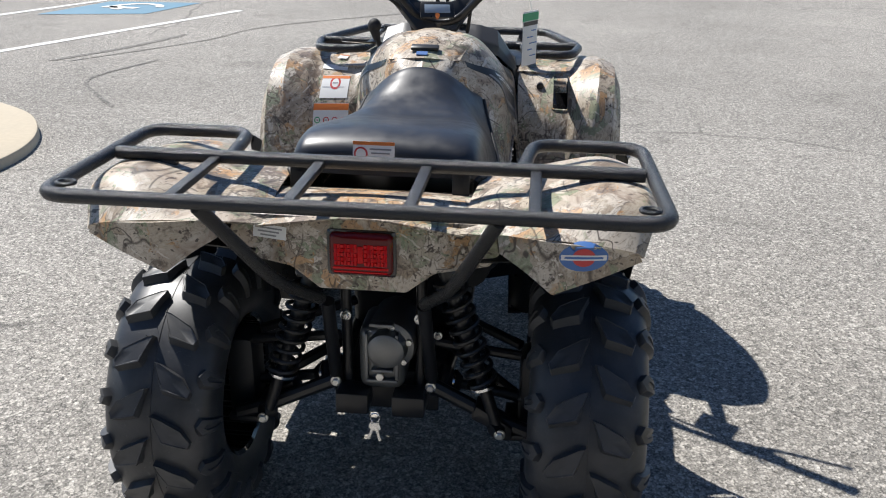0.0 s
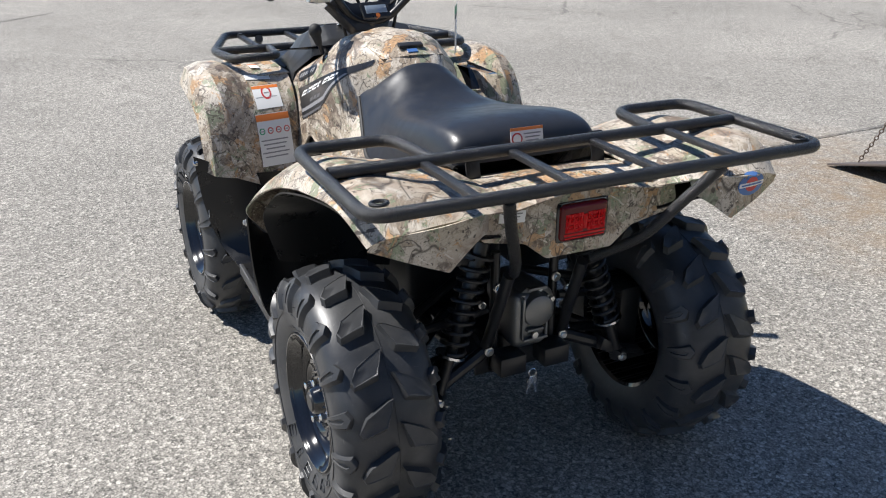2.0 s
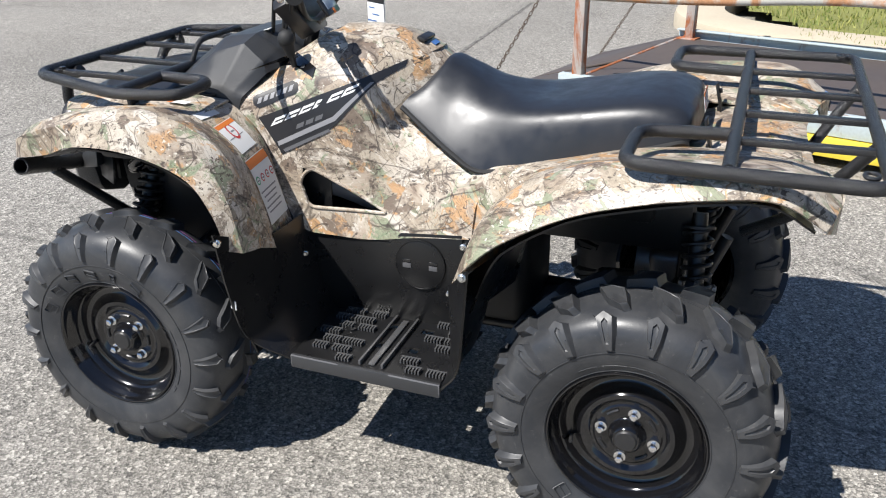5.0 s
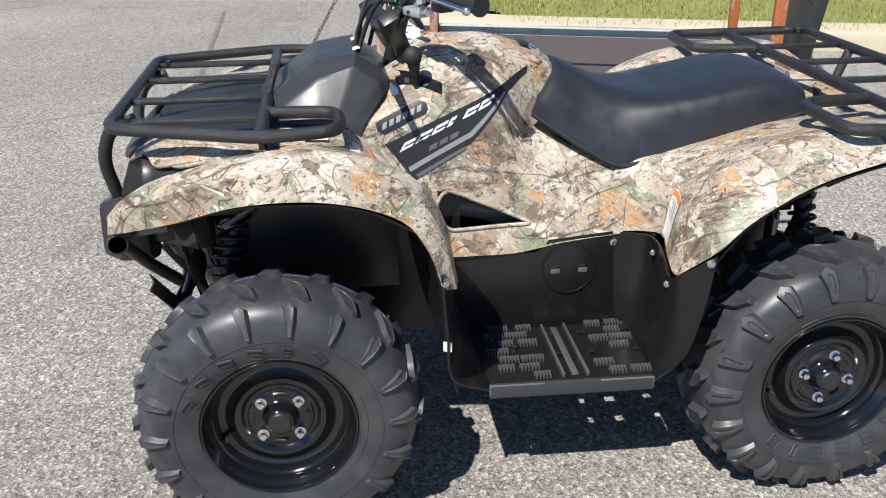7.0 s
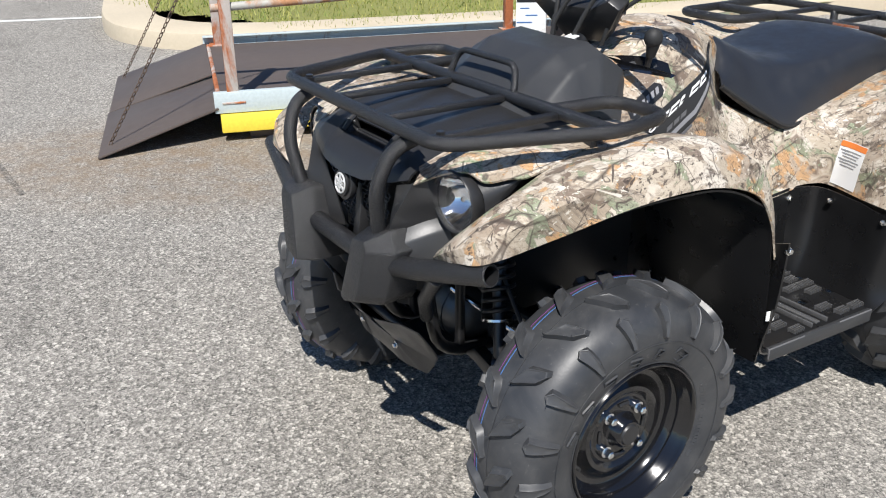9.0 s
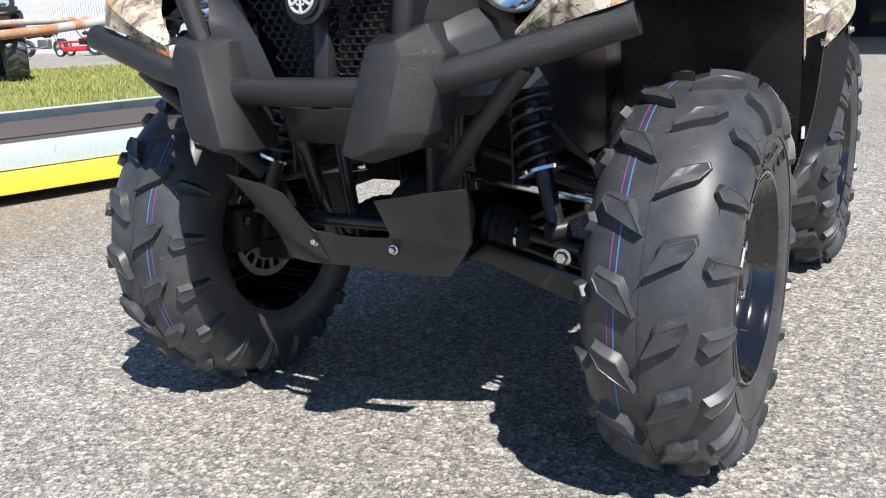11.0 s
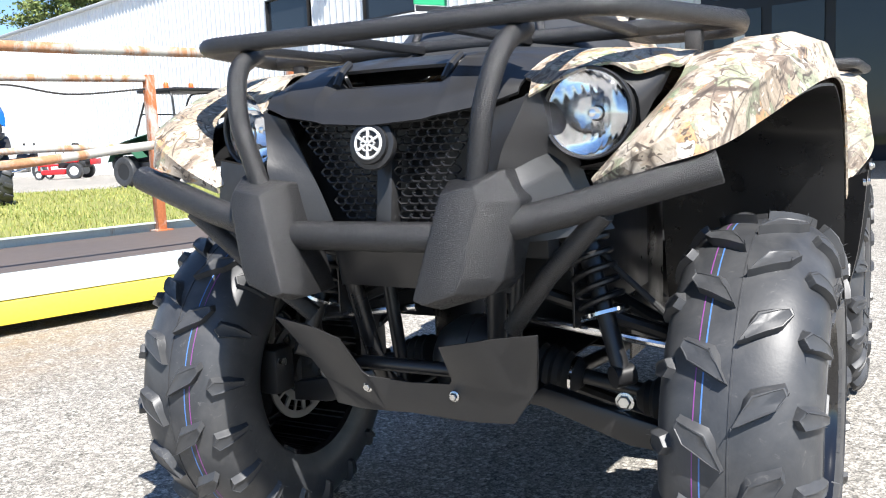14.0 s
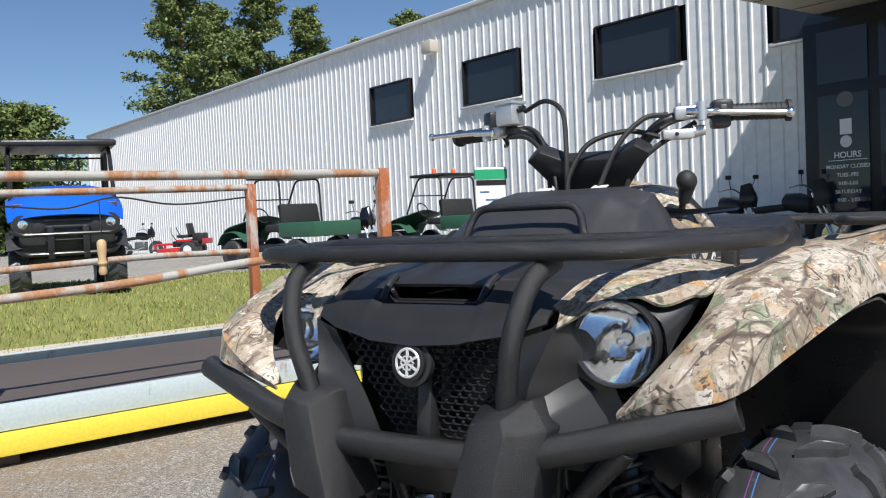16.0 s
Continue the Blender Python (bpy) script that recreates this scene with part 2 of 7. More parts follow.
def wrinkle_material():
    """Powder coat with a coarse glossy grain, its sparkle partly put into the colour."""
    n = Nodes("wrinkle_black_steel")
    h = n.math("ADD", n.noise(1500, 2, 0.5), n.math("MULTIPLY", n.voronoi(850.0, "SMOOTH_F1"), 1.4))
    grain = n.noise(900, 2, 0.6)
    # paler specks in the colour stand for glints on the grain
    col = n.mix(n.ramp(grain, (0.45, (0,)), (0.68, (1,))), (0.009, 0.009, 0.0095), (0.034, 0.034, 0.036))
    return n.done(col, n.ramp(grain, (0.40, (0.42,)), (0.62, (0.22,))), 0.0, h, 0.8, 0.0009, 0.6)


def siding_material():
    n = Nodes("white_metal_siding")
    streak = n.noise(2.2, 5, 0.6, 0.2, n.mapped((2.0, 2.0, 0.12)))
    col = n.mix(n.ramp(streak, (0.35, (0,)), (0.75, (1,))), (0.70, 0.71, 0.71), (0.82, 0.825, 0.82))
    return n.done(col, 0.42, 0.0, n.noise(14, 3), 0.05, 0.004)


def leaf_material(name, dark, light):
    n = Nodes(name)
    info = n.t.nodes.new("ShaderNodeNewGeometry")
    col = n.mix(info.outputs["Random Per Island"], dark, light)
    n.b.inputs["Subsurface Weight"].default_value = 0.0
    return n.done(col, 0.7)


def clear_material(name, color=(1, 1, 1), rough=0.02):
    n = Nodes(name)
    n.b.inputs["Transmission Weight"].default_value = 1.0
    n.b.inputs["IOR"].default_value = 1.45
    return n.done(color, rough)


CAMO = camo_material()
ASPHALT = asphalt_material()
TYRE = tyre_material()
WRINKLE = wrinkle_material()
SIDING = siding_material()
PLASTIC = plain("black_moulded_plastic", (0.022, 0.022, 0.023), 0.37, grain=240, bump=0.18, spec=0.5)
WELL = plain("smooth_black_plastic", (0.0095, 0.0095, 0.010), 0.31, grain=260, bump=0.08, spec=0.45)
# base far paler than the board's plastic: sun glint put into the colour
TREAD = plain("tread_plastic_with_glint", (0.075, 0.075, 0.076), 0.27, grain=260, bump=0.1, spec=0.8)
COVER = plain("charcoal_moulded_plastic", (0.036, 0.037, 0.039), 0.42, grain=240, bump=0.15)
SATIN = plain("satin_black_steel", (0.015, 0.015, 0.016), 0.34, grain=90, bump=0.05)
GLOSS = plain("gloss_black_paint", (0.006, 0.006, 0.007), 0.12, grain=40, bump=0.02, coat=0.6)
DEEP = plain("dark_engine_metal", (0.035, 0.036, 0.038), 0.5, 0.5, grain=60, bump=0.2)
CAST = plain("cast_aluminium", (0.24, 0.24, 0.235), 0.5, 0.9, grain=120, bump=0.3)
VINYL = plain("black_seat_vinyl", (0.019, 0.021, 0.026), 0.38, grain=330, bump=0.15, spec=0.55)
ALLOY = plain("bright_cast_alloy", (0.66, 0.66, 0.65), 0.42, 0.75, grain=160, bump=0.1)
ZINC = plain("zinc_bolt", (0.62, 0.62, 0.60), 0.28, 1.0, grain=200)
CHROME = plain("polished_aluminium", (0.78, 0.78, 0.78), 0.16, 1.0, grain=80, bump=0.02)
RUBBER = plain("grip_rubber", (0.018, 0.018, 0.018), 0.65, grain=120)
WHITE = plain("white_label", (0.80, 0.80, 0.78), 0.4, grain=50, vary=0.03, bump=0.02)
PRINT = plain("grey_print", (0.26, 0.26, 0.27), 0.5, vary=0.05)
ORANGE = plain("orange_label", (0.72, 0.20, 0.04), 0.4, vary=0.05)
REDINK = plain("red_label_ink", (0.55, 0.05, 0.05), 0.4, vary=0.05)
GREEN = plain("green_card", (0.03, 0.36, 0.16), 0.4, vary=0.05)
BLUEINK = plain("blue_sticker_ink", (0.07, 0.17, 0.42), 0.4, vary=0.08)
DECAL = plain("dark_grey_decal", (0.022, 0.022, 0.024), 0.34, vary=0.1)
GREYDECAL = plain("mid_grey_decal", (0.12, 0.12, 0.125), 0.36, vary=0.1)
SILVER = plain("silver_print", (0.62, 0.62, 0.61), 0.3, 0.2, vary=0.05)
LENSDARK = plain("dark_red_lens_edge", (0.11, 0.002, 0.004), 0.10, grain=120, vary=0.2, bump=0.05, spec=0.4)
LENSRED = plain("red_lamp_lens", (0.62, 0.005, 0.008), 0.22, grain=260, vary=0.5, bump=0.5, spec=0.22)
VIOLETINK = plain("violet_ink", (0.20, 0.05, 0.22), 0.5, vary=0.08)
LCD = plain("grey_blue_display", (0.30, 0.36, 0.43), 0.18, grain=30)
GLASS = clear_material("clear_lens")


def reflector_material():
    """A mirror bowl with fine upright flutes."""
    n = Nodes("lamp_reflector")
    w = n.t.nodes.new("ShaderNodeTexWave")
    w.bands_direction = "X"
    w.inputs["Scale"].default_value = 30.0
    w.inputs["Distortion"].default_value = 0.4
    n.t.links.new(n.co, w.inputs["Vector"])
    return n.done((0.88, 0.89, 0.90), 0.06, 1.0, w.outputs["Fac"], 0.03, 0.003)


REFLECT = reflector_material()
CONCRETE = plain("kerb_concrete", (0.50, 0.43, 0.32), 0.85, grain=35, vary=0.22, bump=0.4)
PAINTLINE = plain("white_road_paint", (0.66, 0.66, 0.63), 0.7, grain=30, vary=0.2, bump=0.3)
BLUEPAINT = plain("blue_road_paint", (0.10, 0.22, 0.30), 0.7, grain=30, vary=0.2, bump=0.3)
STEELGREY = rusty_paint("blue_grey_painted_steel", (0.46, 0.53, 0.54), amount=0.64)
RUSTPOST = rusty_paint("rusted_painted_steel", (0.45, 0.40, 0.36), (0.34, 0.11, 0.04), 0.46)
RAILPAINT = rusty_paint("rail_paint_with_rust", (0.40, 0.385, 0.345), (0.34, 0.17, 0.085), 0.50)
YELLOW = rusty_paint("yellow_painted_steel", (0.80, 0.62, 0.06), amount=0.74)
DECKPLATE = plain("brown_steel_deck", (0.105, 0.085, 0.075), 0.62, 0.2, grain=20, vary=0.3, bump=0.3)
CHAIN = plain("rusty_chain", (0.14, 0.10, 0.075), 0.6, 0.6)
# blue-grey base stands in for sky and trees reflected in the panes
DARKGLASS = plain("dark_window_glass", (0.022, 0.027, 0.034), 0.04, grain=2, vary=0.1, bump=0.0)
BRONZE = plain("dark_bronze_frame", (0.018, 0.018, 0.019), 0.4, 0.3)
TRIMWHITE = plain("white_metal_trim", (0.66, 0.67, 0.67), 0.45, grain=10)
ROOFGREY = plain("grey_metal_roof", (0.45, 0.46, 0.46), 0.5, grain=6)
SOFFIT = plain("beige_soffit", (0.50, 0.45, 0.38), 0.6, grain=10)
GRASS = leaf_material("grass_blades", (0.12, 0.18, 0.03), (0.36, 0.34, 0.10))
TURF = plain("mown_turf", (0.21, 0.215, 0.06), 0.9, grain=18, vary=0.45, bump=0.6, distance=0.02)
PINE = leaf_material("pine_needles", (0.045, 0.090, 0.022), (0.23, 0.27, 0.08))
BARK = plain("pine_bark", (0.16, 0.10, 0.07), 0.9, grain=14, vary=0.4, bump=0.6, distance=0.02)
UTVBLUE = plain("blue_vehicle_paint", (0.01, 0.11, 0.62), 0.25, grain=20, vary=0.05, coat=0.5)
UTVGREEN = plain("dark_green_plastic", (0.03, 0.10, 0.06), 0.4, grain=30)
MOWERRED = plain("red_mower_paint", (0.50, 0.02, 0.025), 0.35, grain=30)
BEACON = plain("orange_beacon", (0.85, 0.13, 0.03), 0.3)
WOODPOST = plain("tan_plastic", (0.55, 0.38, 0.20), 0.5)
BLUEROTOR = plain("blue_anodised", (0.02, 0.04, 0.14), 0.25, 0.8)
TWINE = plain("dark_cord", (0.03, 0.028, 0.026), 0.8)

# ---- mesh helpers ----
V = Vector


def link(name, bm, material, parent=None, label="", smooth=True):
    """One bmesh as one mesh object."""
    bmesh.ops.recalc_face_normals(bm, faces=bm.faces)
    me = bpy.data.meshes.new(name)
    bm.to_mesh(me)
    bm.free()
    if smooth:
        me.shade_smooth()
        me.set_sharp_from_angle(angle=radians(35))
    me.materials.append(material)
    ob = new(name, me)
    if parent:
        ob.parent = parent
    if label:
        tagged(ob, label)
    return ob


def part(name, bm, material, parent, label=""):
    return link(name, bm, material, parent, label)


def thing(name, label, category, at=(0, 0, 0), group="", turn=0.0):
    ob = new(name)
    ob.empty_display_size = 0.1
    ob.matrix_basis = pose(*at, 0, 0, turn)
    return tagged(ob, label, category, group)


def mirrored(bm):
    b = bm.copy()
    bmesh.ops.scale(b, vec=(-1, 1, 1), verts=b.verts)
    bmesh.ops.reverse_faces(b, faces=b.faces)
    return b


def pair(name, bm, material, parent, label=""):
    """A part and its mirror image on the other side."""
    other = mirrored(bm)
    return part(name, bm, material, parent, label), part(name, other, material, parent, label)


def smooth_line(pts, n):
    """n points along a Catmull-Rom curve through pts, by equal steps of the parameter."""
    p = [V(q) for q in pts]
    p = [p[0] * 2 - p[1]] + p + [p[-1] * 2 - p[-2]]
    out, last = [], len(p) - 3
    for i in range(n):
        u = i / (n - 1) * last
        k = min(int(u), last - 1)
        f = u - k
        a, b, c, d = p[k:k + 4]
        out.append(0.5 * (2 * b + (c - a) * f + (2 * a - 5 * b + 4 * c - d) * f * f + (3 * b - a - 3 * c + d) * f ** 3))
    return out


def rounded(pts, rad, steps=5, closed=False):
    """A polyline with its corners rounded."""
    p = [V(q) for q in pts]
    n, out = len(p), []
    for i in range(n):
        if not closed and i in (0, n - 1):
            out.append(p[i])
            continue
        a, b, c = p[i - 1], p[i], p[(i + 1) % n]
        r = min(rad, (a - b).length * 0.48, (c - b).length * 0.48)
        s, e = b + (a - b).normalized() * r, b + (c - b).normalized() * r
        for k in range(steps + 1):
            f = k / steps
            out.append(s * (1 - f) ** 2 + b * 2 * f * (1 - f) + e * f * f)
    return out


def tube(pts, r, seg=12, bm=None, closed=False, caps=True):
    """A round bar along a polyline; r may be one radius or one for each point."""
    bm = bm or bmesh.new()
    p = [V(q) for q in pts]
    n = len(p)
    rings, ref = [], None
    for i in range(n):
        if closed:
            d = p[(i + 1) % n] - p[i - 1]
        else:
            d = p[min(i + 1, n - 1)] - p[max(i - 1, 0)]
        d.normalize()
        if ref is None:
            ref = d.orthogonal().normalized()
        else:
            ref = (ref - d * ref.dot(d)).normalized()
        side = d.cross(ref)
        rr = r[i] if isinstance(r, (list, tuple)) else r
        rings.append([bm.verts.new(p[i] + (ref * math.cos(a) + side * math.sin(a)) * rr) for a in (2 * math.pi * k / seg for k in range(seg))])
    for i in range(n if closed else n - 1):
        A, B = rings[i], rings[(i + 1) % n]
        for k in range(seg):
            bm.faces.new((A[k], A[(k + 1) % seg], B[(k + 1) % seg], B[k]))
    if caps and not closed:
        bm.faces.new(rings[0][::-1])
        bm.faces.new(rings[-1])
    return bm


def box(size, m=None, bevel=0.0, bm=None, segments=2):
    """A block of that size about its middle, with bevelled edges."""
    b = bmesh.new()
    bmesh.ops.create_cube(b, size=1.0)
    bmesh.ops.scale(b, vec=size, verts=b.verts)
    if bevel:
        bmesh.ops.bevel(b, geom=b.edges[:], offset=bevel, segments=segments, affect="EDGES", profile=0.5)
    if m is not None:
        bmesh.ops.transform(b, matrix=m if isinstance(m, Matrix) else Matrix.Translation(m), verts=b.verts)
    return join(bm, b)


def join(bm, b):
    if bm is None:
        return b
    me = bpy.data.meshes.new("tmp")
    b.to_mesh(me)
    b.free()
    bm.from_mesh(me)
    bpy.data.meshes.remove(me)
    return bm


def lathe(profile, seg=48, m=None, bm=None, closed=False, caps=True):
    """A profile of (u, r) pairs turned about the x axis."""
    b = bmesh.new()
    rings = []
    for u, r in profile:
        rings.append([b.verts.new((u, r * math.cos(a), r * math.sin(a))) for a in (2 * math.pi * k / seg for k in range(seg))])
    pairs = list(zip(rings, rings[1:])) + ([(rings[-1], rings[0])] if closed else [])
    for A, B in pairs:
        for k in range(seg):
            b.faces.new((A[k], A[(k + 1) % seg], B[(k + 1) % seg], B[k]))
    if caps and not closed:
        for ring, (u, r) in ((rings[0], profile[0]), (rings[-1], profile[-1])):
            if r > 1e-4:
                b.faces.new(ring)
    bmesh.ops.remove_doubles(b, verts=b.verts, dist=1e-5)
    if m is not None:
        bmesh.ops.transform(b, matrix=m, verts=b.verts)
    return join(bm, b)


def broken_line(pts, n):
    """n points along a polyline, by equal steps of the parameter."""
    p, m = [V(q) for q in pts], len(pts) - 1
    return [p[min(int(i * m / (n - 1)), m - 1)].lerp(p[min(int(i * m / (n - 1)), m - 1) + 1], i * m / (n - 1) - min(int(i * m / (n - 1)), m - 1)) for i in range(n)]


def sheet(guides, nu, nv, thick=0.004, hole=None, creased=False, straight=False):
    """A moulded shell through guide lines that run side by side, given a thickness."""
    bm = bmesh.new()
    lines = [(broken_line if straight else smooth_line)(g, nu) for g in guides]
    if creased:
        cols, m = [], len(lines) - 1
        for i in range(nu):
            u = [j / (nv - 1) * m for j in range(nv)]
            cols.append([lines[min(int(q), m - 1)][i].lerp(lines[min(int(q), m - 1) + 1][i], q - min(int(q), m - 1)) for q in u])
    else:
        cols = [smooth_line([ln[i] for ln in lines], nv) for i in range(nu)]
    grid = [[bm.verts.new(q) for q in c] for c in cols]
    for i in range(nu - 1):
        for j in range(nv - 1):
            f = (grid[i][j], grid[i + 1][j], grid[i + 1][j + 1], grid[i][j + 1])
            if hole and hole(sum((q.co for q in f), V()) / 4):
                continue
            if len({tuple(round(c, 5) for c in q.co) for q in f}) == 4:
                bm.faces.new(f)
    bmesh.ops.remove_doubles(bm, verts=bm.verts, dist=1e-5)
    bmesh.ops.recalc_face_normals(bm, faces=bm.faces)
    if thick:
        bmesh.ops.solidify(bm, geom=bm.faces[:], thickness=thick)
    return bm


def slab(outline, depth, m=None, bevel=0.0, bm=None, segments=2):
    """A flat outline of (x, y) pairs raised by depth along z."""
    b = bmesh.new()
    vs = [b.verts.new((x, y, 0)) for x, y in outline]
    f = b.faces.new(vs)
    top = bmesh.ops.extrude_face_region(b, geom=[f])["geom"]
    bmesh.ops.translate(b, vec=(0, 0, depth), verts=[g for g in top if isinstance(g, bmesh.types.BMVert)])
    bmesh.ops.recalc_face_normals(b, faces=b.faces)
    if bevel:
        bmesh.ops.bevel(b, geom=b.edges[:], offset=bevel, segments=segments, affect="EDGES", profile=0.5)
    if m is not None:
        bmesh.ops.transform(b, matrix=m, verts=b.verts)
    return join(bm, b)


def frame_on(o, x, y):
    """A matrix at o whose x and y axes point as given; z is their normal."""
    x, y = V(x).normalized(), V(y)
    z = x.cross(y).normalized()
    y = z.cross(x)
    return Matrix(((x.x, y.x, z.x, o[0]), (x.y, y.y, z.y, o[1]), (x.z, y.z, z.z, o[2]), (0, 0, 0, 1)))


def rect(w, h, cx=0.0, cy=0.0):
    return [(cx - w / 2, cy - h / 2), (cx + w / 2, cy - h / 2), (cx + w / 2, cy + h / 2), (cx - w / 2, cy + h / 2)]


def disc(r, n=24, cx=0.0, cy=0.0, ry=None):
    return [(cx + r * math.cos(2 * math.pi * k / n), cy + (ry or r) * math.sin(2 * math.pi * k / n)) for k in range(n)]


def bolt(at, way, r=0.008, parent=None, name="bolt", mat=None):
    """A flanged hex bolt head that faces along way."""
    m = Matrix.Translation(at) @ V((1, 0, 0)).rotation_difference(V(way).normalized()).to_matrix().to_4x4()
    bm = lathe([(-0.004, r * 1.35), (0.001, r * 1.35), (0.002, r)], 18, m)
    lathe([(0.001, r), (0.006, r), (0.0075, r * 0.8)], 6, m, bm)
    return part(name, bm, mat or ZINC, parent)


def lettering(words, size, m, material, parent, name="lettering", label="", thick=0.001, align="CENTER"):
    cu = bpy.data.curves.new("words", "FONT")
    cu.body, cu.size, cu.extrude, cu.align_x, cu.offset = words, size, thick, align, size * .022
    ob = bpy.data.objects.new("words", cu)
    scene.collection.objects.link(ob)
    me = bpy.data.meshes.new_from_object(ob.evaluated_get(bpy.context.evaluated_depsgraph_get()))
    bpy.data.objects.remove(ob)
    bpy.data.curves.remove(cu)
    me.transform(m)
    me.materials.clear()
    me.materials.append(material)
    out = new(name, me)
    out.parent = parent
    return tagged(out, label) if label else out


def gz(x, y):
    """Height of the ground, which falls away gently towards the building."""
    s = 0.8 * x - 0.6 * y
    return -0.013 * min(max(0.0, s - 14.0), 60.0)


def on_ground(x, y, dz=0.0):
    return (x, y, gz(x, y) + dz)


from mathutils.bvhtree import BVHTree


def skin(*obs):
    """A tree of the faces of some meshes, to lay labels on."""
    verts, faces = [], []
    for ob in obs:
        k = len(verts)
        verts += [v.co.copy() for v in ob.data.vertices]
        faces += [[k + i for i in f.vertices] for f in ob.data.polygons]
    return BVHTree.FromPolygons(verts, faces)


def wrap(outline, m, tree, lift=0.0015, cuts=3):
    """A thin label with an outline in the plane of m, laid along its -z onto a moulded surface."""
    bm = bmesh.new()
    bm.faces.new([bm.verts.new((x, y, 0)) for x, y in outline])
    bmesh.ops.triangulate(bm, faces=bm.faces[:])
    for _ in range(cuts):
        bmesh.ops.subdivide_edges(bm, edges=[e for e in bm.edges if e.calc_length() > 0.012], cuts=1, use_grid_fill=True)
        bmesh.ops.triangulate(bm, faces=bm.faces[:])
    way = -(m.to_3x3() @ V((0, 0, 1))).normalized()
    for v in bm.verts:
        p = m @ v.co
        hit, normal, _, _ = tree.ray_cast(p - way * 0.2, way, 0.45)
        v.co = (hit if hit else p) - way * lift
    return bm


# ---- ground ----


def build_ground():
    bm = bmesh.new()
    steps = [0, 2, 4, 6, 8, 10, 13, 17, 22, 30, 40, 55, 75, 110, 200, 600, 2500]
    axis = [-s for s in steps[:0:-1]] + steps
    g = [[bm.verts.new((x, y, gz(x, y))) for y in axis] for x in axis]
    for i in range(len(axis) - 1):
        for j in range(len(axis) - 1):
            bm.faces.new((g[i][j], g[i + 1][j], g[i + 1][j + 1], g[i][j + 1]))
    return tagged(link("ground", bm, ASPHALT), "worn light grey asphalt of a parking lot", "ground", kind="structure")


ground = build_ground()


def stripe(name, a, b, width, mat, label, lift=0.004):
    a, b = V((*a, 0)), V((*b, 0))
    d = (b - a).normalized()
    s = V((-d.y, d.x, 0)) * width / 2
    bm, n, rows = bmesh.new(), max(2, int((b - a).length / 0.25)), []
    rnd = random.Random(name)
    for i in range(n + 1):
        p = a.lerp(b, i / n)
        w = 1 + rnd.uniform(-0.08, 0.08)
        rows.append([bm.verts.new((q.x, q.y, gz(q.x, q.y) + lift)) for q in (p - s * w, p + s * w)])
    for r, q in zip(rows, rows[1:]):
        bm.faces.new((r[0], r[1], q[1], q[0]))
    return tagged(link(name, bm, mat), label, "road marking", kind="structure")


stripe("parking_line", (-5.6, 2.5), (-3.25, 8.7), 0.10, PAINTLINE, "white painted parking bay line on asphalt")
stripe("parking_line", (-6.5, 5.4), (-4.6, 11.2), 0.10, PAINTLINE, "white painted parking bay line on asphalt")
stripe("parking_line", (8.6, 4.0), (7.3, 0.3), 0.10, PAINTLINE, "white painted line on asphalt")
SKID = asphalt_material("rubbered_asphalt", 0.75)


def curve_mark(name, pts, width, label):
    p = smooth_line([(x, y, 0.0035) for x, y in pts], 40)
    bm, rows = bmesh.new(), []
    rnd = random.Random(len(pts))
    for i, q in enumerate(p):
        d = p[min(i + 1, 39)] - p[max(i - 1, 0)]
        s = V((-d.y, d.x, 0)).normalized() * width / 2 * rnd.uniform(0.85, 1.1)
        rows.append((bm.verts.new(q - s), bm.verts.new(q + s)))
    for r, q in zip(rows, rows[1:]):
        bm.faces.new((r[0], r[1], q[1], q[0]))
    return tagged(link(name, bm, SKID), label, "tyre mark", kind="structure")


curve_mark("tyre_mark", [(2.56, 1.92), (3.6, 1.97), (4.8, 2.03), (6.9, 2.1)], 0.035, "dark curved tyre mark on the asphalt")
curve_mark("tyre_mark", [(-3.75, 5.3), (-3.4, 6.1), (-3.19, 6.86)], 0.07, "short dark tyre scuff on the asphalt")
curve_mark("tyre_mark", [(-3.6, 5.3), (-2.9, 6.5), (-2.44, 7.68), (-0.5, 9.6)], 0.025, "thin dark tyre line across the asphalt")
curve_mark("tyre_mark", [(-2.9, 5.5), (-3.09, 4.66), (-2.75, 4.1), (-2.5, 3.8)], 0.03, "thin curved tyre line on the asphalt")

# blue bay with the white wheelchair sign
bm = bmesh.new()
bm.faces.new([bm.verts.new((x, y, 0.004)) for x, y in ((-5.35, 7.9), (-4.2, 8.2), (-3.95, 9.3), (-5.1, 9.2))])
tagged(link("blue_bay_square", bm, BLUEPAINT), "faded blue painted square on the asphalt", "road marking", kind="structure")
bm = bmesh.new()
ring = [V((-4.55 + 0.32 * math.cos(a), 8.75 + 0.32 * math.sin(a), 0.009)) for a in (math.pi * 2 * k / 30 for k in range(22))]
for a, b in zip(ring, ring[1:]):
    c = V((-4.55, 8.75, 0.009))
    bm.faces.new([bm.verts.new(v) for v in (a, b, b.lerp(c, 0.3), a.lerp(c, 0.3))])
bm.faces.new([bm.verts.new(v) for v in (V((-4.95, 8.62, 0.009)), V((-4.5, 8.55, 0.009)), V((-4.48, 8.68, 0.009)), V((-4.93, 8.76, 0.009)))])
tagged(link("wheelchair_marking", bm, PAINTLINE), "white wheelchair symbol painted on blue", "road marking", kind="structure")


